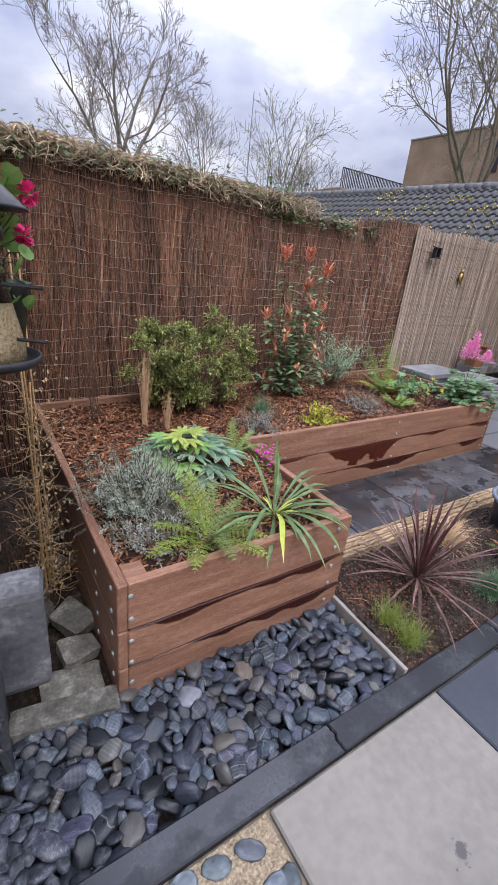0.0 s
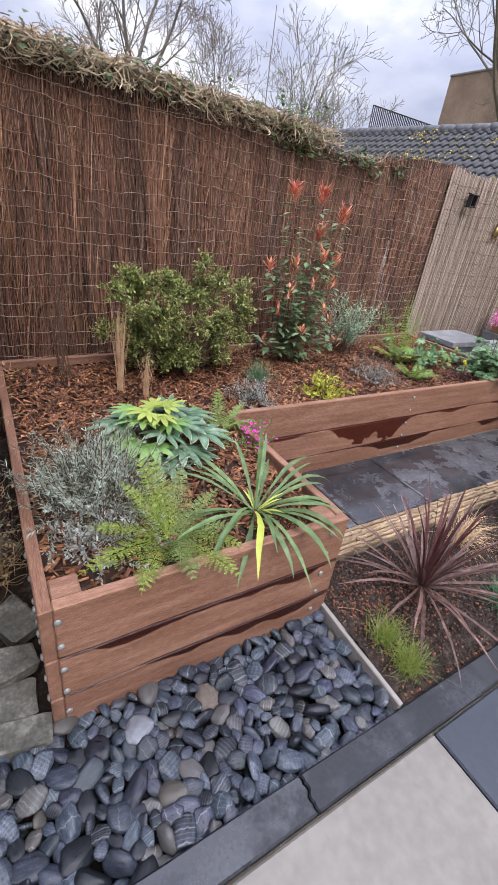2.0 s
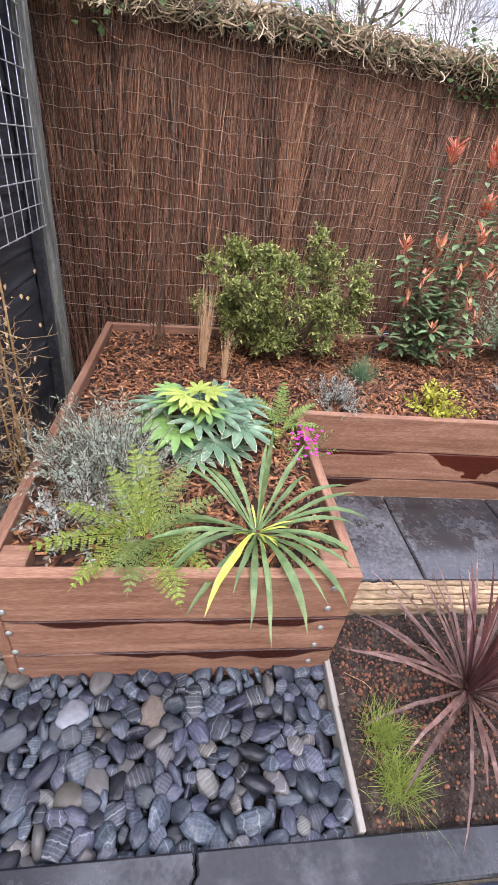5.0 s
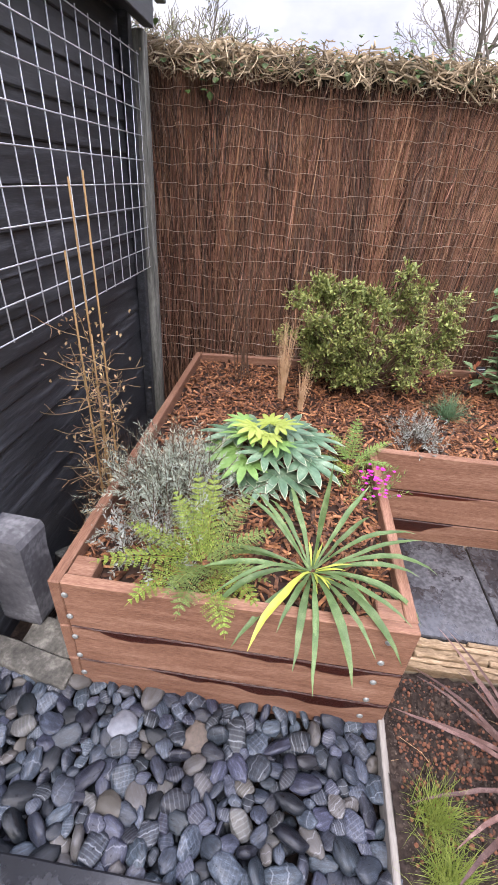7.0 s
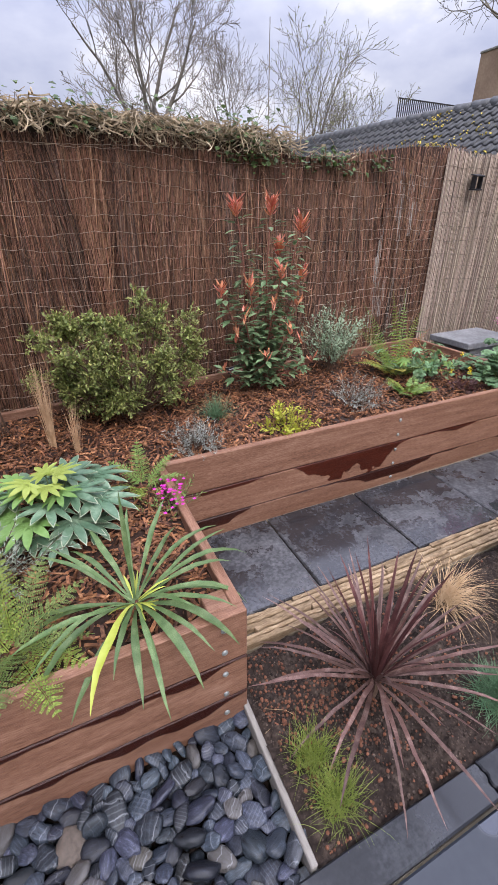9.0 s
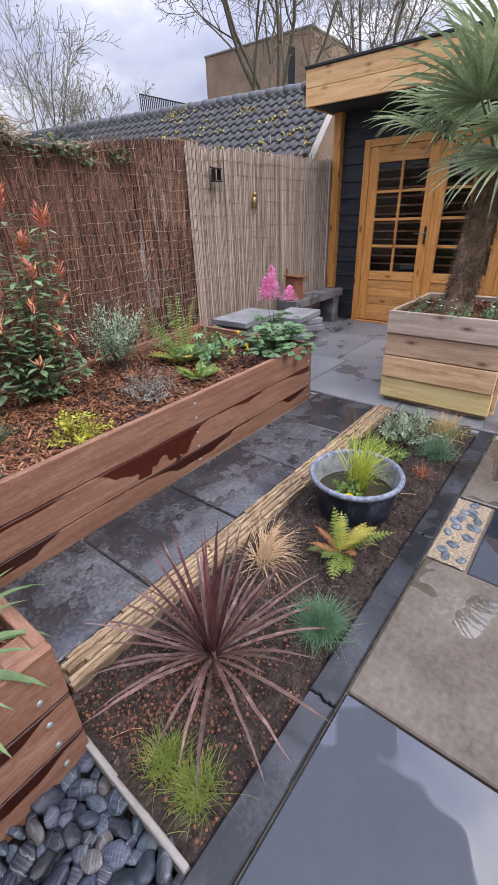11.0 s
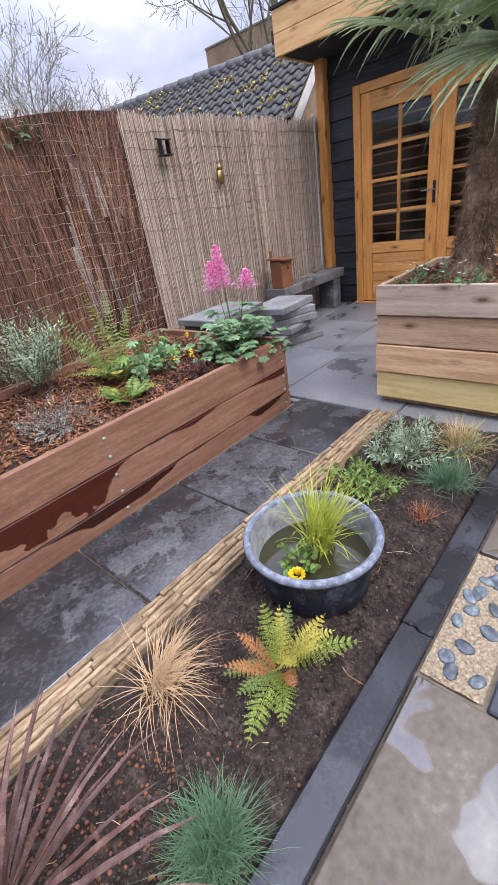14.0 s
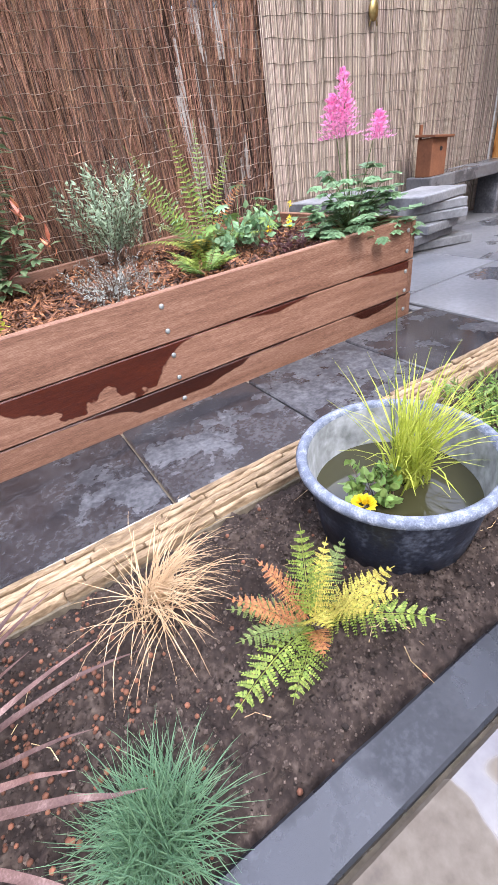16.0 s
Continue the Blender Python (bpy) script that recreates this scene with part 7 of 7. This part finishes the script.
for _ in range(210):
    a, le = rl.uniform(0, 360), rl.uniform(5, 82)
    pts = arc((0, 0, 0), a, le, rl.uniform(0.09, 0.34), 25, 4, 8, rl)
    tip = rl.uniform(-0.7, 0.4)
    st.tube(pts, 0.002, 0.0012, 3)
    for k in range(7):
        w = radians(a - 100 + 200 * k / 6)
        s.leaf(pts[-1], (math.cos(w), math.sin(w), tip), (0, 0, 1), rl.uniform(0.04, 0.065), rl.uniform(0.03, 0.042), 0.12)
for px, py, top, hgt in ((-0.05, 0.0, 0.66, 0.2), (-0.02, 0.02, 0.6, 0.18), (-0.09, 0.03, 0.58, 0.16), (0.12, -0.05, 0.5, 0.11)):
    st.tube([(0, 0, 0), (px * 0.6, py * 0.6, 0.3), (px, py, top)], 0.0025, 0.0015, 4)
    for _ in range(650):
        q = rl.random()
        rad = 0.085 * (1 - q) ** 0.7 * (0.6 + 0.4 * math.sin(q * 38)) + 0.005
        a = rl.uniform(0, 6.28)
        p = Vector((px + rad * math.cos(a) * rl.random() ** 0.4, py + rad * math.sin(a) * rl.random() ** 0.4, top - hgt + hgt * q))
        pk.leaf(p, (math.cos(a), math.sin(a), 0.8), (0, 0, 1), 0.014, 0.009, 0.1)
tagged(link_mesh("foliage", s.mesh(L_lobed, "foliage"), ast), kind="stuff")
tagged(link_mesh("stemwork", st.mesh(M_petiole, "stemwork"), ast), kind="stuff")
tagged(link_mesh("plumage", pk.mesh(L_pink, "plumes"), ast, None, "feathery pink flower plumes"), kind="stuff")
lab = thing("plant_label", "small black plant label on a short stake", "plant label", (0.655, 1.07, ZM + 0.03))
part("plate", box(0.075, 0.004, 0.045, 0.002, (0, 0, 0.055), rot=Euler((radians(-35), 0, radians(20))).to_matrix().to_4x4()), M_metal, lab)
part("stake", box(0.008, 0.003, 0.07, 0.001, (0, 0.012, 0.015)), M_metal, lab)
for k in range(2):
    part("text_bar", box(0.05, 0.001, 0.005, 0, (0, -0.003, 0.048 + 0.016 * k), rot=Euler((radians(-35), 0, radians(20))).to_matrix().to_4x4()), M_white, lab, "pale bar of unreadable writing")

# canes with dry climber beside the shed
cane = thing("cane_climber", "bamboo canes with a dried brown climber by the shed wall", "dry climber", (-1.3, -0.22, -0.08))
for (x0, y0), (x1, y1, h) in (((0.02, 0.02), (0.0, 0.05, 1.5)), ((0.04, 0.05), (0.03, 0.09, 1.52)), ((0.0, -0.03), (-0.01, -0.02, 1.3)), ((-0.01, 0.04), (0.02, 0.02, 1.02))):
    s = Soup()
    s.tube([(x0, y0, 0), ((x0 + x1) / 2, (y0 + y1) / 2, h / 2), (x1, y1, h)], 0.0048, 0.0036, 7)
    link_mesh("cane", s.mesh(L_cane, "cane", True), cane)
s = Soup()
for k in range(150):
    z = rl.uniform(0.0, 1.0) ** 1.2
    twiggy(s, Vector((rl.gauss(0.01, 0.025), rl.gauss(0.0, 0.03), z)), Vector((rl.gauss(0, 0.8), rl.gauss(0, 0.8), rl.gauss(0.3, 0.5))), rl.uniform(0.05, 0.1), 0.0022, 2, rl, 0.6, 0.05, 3, 0.75, (1, 2), minr=0.001)
tagged(link_mesh("dry_stemwork", s.mesh(L_deadvine, "stemwork"), cane), kind="stuff")
cr = Soup()
for _ in range(420):
    z = rl.uniform(0.05, 1.1)
    cr.leaf((rl.gauss(0.01, 0.05), rl.gauss(0, 0.055), z), (rl.gauss(0, 1), rl.gauss(0, 1), rl.gauss(0, 1)), (0, 0, 1), rl.uniform(0.01, 0.022), 0.01, 0.3)
tagged(link_mesh("dead_foliage", cr.mesh(L_deadvine, "dead_foliage"), cane), kind="stuff")
tuft("dry_grass", "dead brown grass and stems against the shed foot", (-1.34, -0.05, -0.08), 160, 0.5, 0.003, L_stem, lean=(0, 30), droop=(0, 50), base=0.08)

# ---- flower bed plants ----
ZB = 0.01
cd = []
for k in range(64):
    u = k / 64
    le = 4 + 84 * u ** 1.15
    cd.append((k * 137.5 + rl.uniform(-8, 8), le, rl.uniform(0.36, 0.46) * (1 if u > 0.25 else 1.15), rl.uniform(4, 14) + (28 * u if k % 3 else 10), rl.uniform(0.0105, 0.0165), L_cordd if u < 0.3 else L_cord))
straps("red_cordyline", "spiky cordyline with long maroon sword leaves", "cordyline", (0.275, -1.035, 0.07), cd)
tagged(part("cordyline_stem", cyl(0.02, 0.016, 0.1, 10, (0.275, -1.035, 0.045)), L_stem, None), "short brown stem of the cordyline in the soil", "stem")
tuft("grass_tuft", "fresh green grass tuft in the bed", (-0.04, -1.13, ZB), 300, 0.14, 0.0018, L_green, lean=(0, 45), droop=(5, 60), base=0.022)
tuft("grass_tuft", "bright green grass tuft leaning over the kerb", (-0.03, -1.245, ZB), 280, 0.13, 0.0018, L_green, lean=(0, 50), droop=(10, 80), base=0.022)
tuft("blue_fescue", "dense blue-green fescue mound in the bed", (0.645, -1.25, ZB), 1000, 0.138, 0.0022, L_blue, lean=(0, 78), droop=(5, 40), base=0.028)
tuft("bronze_sedge", "straw-coloured sedge with long arching hair-like blades", (0.79, -0.86, ZB), 170, 0.27, 0.0024, L_straw, lean=(8, 40), droop=(60, 125), base=0.018, az=(-25, 50), seg=7)
tuft("bronze_sedge", "fallen straw blades round the sedge", (0.8, -0.88, ZB), 50, 0.22, 0.0024, L_straw, lean=(45, 75), droop=(25, 40), base=0.016, seg=6)
fern("autumn_fern", "small fern with green, yellow and rusty fronds", (1.06, -1.12, ZB),
     [(198, 58, 0.28, 40, 0.055, L_fern), (215, 66, 0.2, 25, 0.045, L_fern), (60, 12, 0.24, 12, 0.045, L_fern), (30, 22, 0.2, 25, 0.04, L_ferny), (305, 48, 0.27, 35, 0.055, L_fern), (350, 58, 0.22, 30, 0.045, L_ferny),
      (290, 20, 0.2, 45, 0.042, L_ferny), (260, 14, 0.17, 50, 0.04, L_ferny), (140, 40, 0.2, 30, 0.036, L_fernr), (115, 30, 0.19, 25, 0.036, L_fernr), (175, 50, 0.2, 25, 0.04, L_fernd), (150, 58, 0.2, 20, 0.04, L_fernd), (240, 25, 0.13, 60, 0.034, L_fernr), (20, 30, 0.2, 40, 0.04, L_fernd), (315, 30, 0.2, 50, 0.042, L_ferny)], pairs=12)
tuft("golden_sweet_flag", "lime-yellow grassy water plant growing in the tub", (1.46, -1.0, 0.1), 170, 0.34, 0.006, L_lime, lean=(2, 35), droop=(5, 55), base=0.022, az=(-50, 80), cat="water plant")
rush = thing("thin_rush", "two thin dark rush stems rising from the tub", "rush", (1.43, -0.99, 0.1))
s = Soup()
s.tube(arc((0, 0, 0), 60, 3, 0.48, 6, 6), 0.0014, 0.0008, 4)
s.tube(arc((0.01, 0, 0), 100, 5, 0.3, 4, 6), 0.0014, 0.0008, 4)
link_mesh("stemwork", s.mesh(L_fernd, "stemwork"), rush)
sprigs("marsh_marigold", "small leafy marsh marigold at the tub edge", (1.35, -1.0, 0.11), 26, 0.08, L_light, lean=(5, 55), leaf_n=5, leaf_len=0.026, leaf_w=0.024, tipfrac=0.6, cat="water plant", base=0.022)
mf = Soup()
for _ in range(60):
    d = Vector((rl.gauss(0, 1), rl.gauss(0, 1), abs(rl.gauss(0, 1)))).normalized()
    mf.leaf(Vector((1.285, -1.035, 0.15)) + d * 0.012, d, (0, 0, 1), 0.02, 0.016, 0.1)
tagged(link_mesh("marigold_flower", mf.mesh(L_yel, "flower")), "bright yellow marsh marigold flower in the tub", "flower")
sprigs("blue_spurge", "blue-green spurge mound at the end of the bed", (2.3, -0.95, ZB), 75, 0.24, L_sage, lean=(0, 65), leaf_n=20, leaf_len=0.03, leaf_w=0.007, base=0.06)
sprigs("variegated_ground_cover", "low ground cover with white-edged green leaves", (2.03, -0.9, ZB), 50, 0.14, L_light, lean=(20, 85), leaf_n=12, leaf_len=0.034, leaf_w=0.01, base=0.07)
tuft("blue_fescue", "blue fescue mound beside the kerb", (2.2, -1.21, ZB), 380, 0.17, 0.0026, L_blue, lean=(0, 78), droop=(5, 40), base=0.03)
tuft("pale_sedge", "pale variegated sedge at the kerb end", (2.5, -1.17, ZB), 240, 0.22, 0.0035, L_straw, lean=(0, 70), droop=(10, 60), base=0.03)
tuft("pale_sedge", "green blades mixed in the pale sedge", (2.5, -1.18, ZB), 110, 0.22, 0.0035, L_green, lean=(0, 60), droop=(10, 50), base=0.03)
tuft("red_sedge", "small reddish-brown sedge seedling", (1.93, -1.21, ZB), 70, 0.09, 0.003, L_fernr, lean=(0, 60), droop=(5, 40), base=0.02)
sd = Soup()
for _ in range(60):
    x, y = rl.uniform(-0.1, 2.5), rl.uniform(-1.3, -0.72)
    a = rl.uniform(0, 6.28)
    p = Vector((x, y, bed_h(x, y) + 0.004))
    sd.tube([p, p + Vector((math.cos(a), math.sin(a), 0.05)) * 0.03, p + Vector((math.cos(a + 0.3), math.sin(a + 0.3), 0.02)) * rl.uniform(0.05, 0.1)], 0.0011, 0.0007, 3)
tagged(link_mesh("dry_litter", sd.mesh(L_straw, "litter")), "thin dry stalks lying on the soil", "plant litter", kind="stuff")

# small flowers on the palm planter
for k, (px, py) in enumerate(((3.05, -0.72), (3.02, -0.95), (3.1, -1.2), (3.35, -1.25), (3.6, -1.22))):
    tagged(sprigs("white_viola", "small white flowering plant at the palm's foot", (px, py, 0.7), 13, 0.13, L_lobed, lean=(5, 70), leaf_n=9, leaf_len=0.026, leaf_w=0.013, cat="flower", base=0.04), group="flowers round the palm")
    wf = Soup()
    for _ in range(7):
        c = Vector((px + rl.gauss(0, 0.05), py + rl.gauss(0, 0.05), 0.79 + rl.uniform(-0.02, 0.04)))
        for j in range(5):
            a = radians(72 * j)
            wf.leaf(c, (math.cos(a), math.sin(a) , 0.3), (0, 0, 1), 0.012, 0.01, 0.05)
    tagged(link_mesh("white_flowers", wf.mesh(L_white, "flowers")), "tiny white flowers in the palm planter", "flowers", kind="stuff")
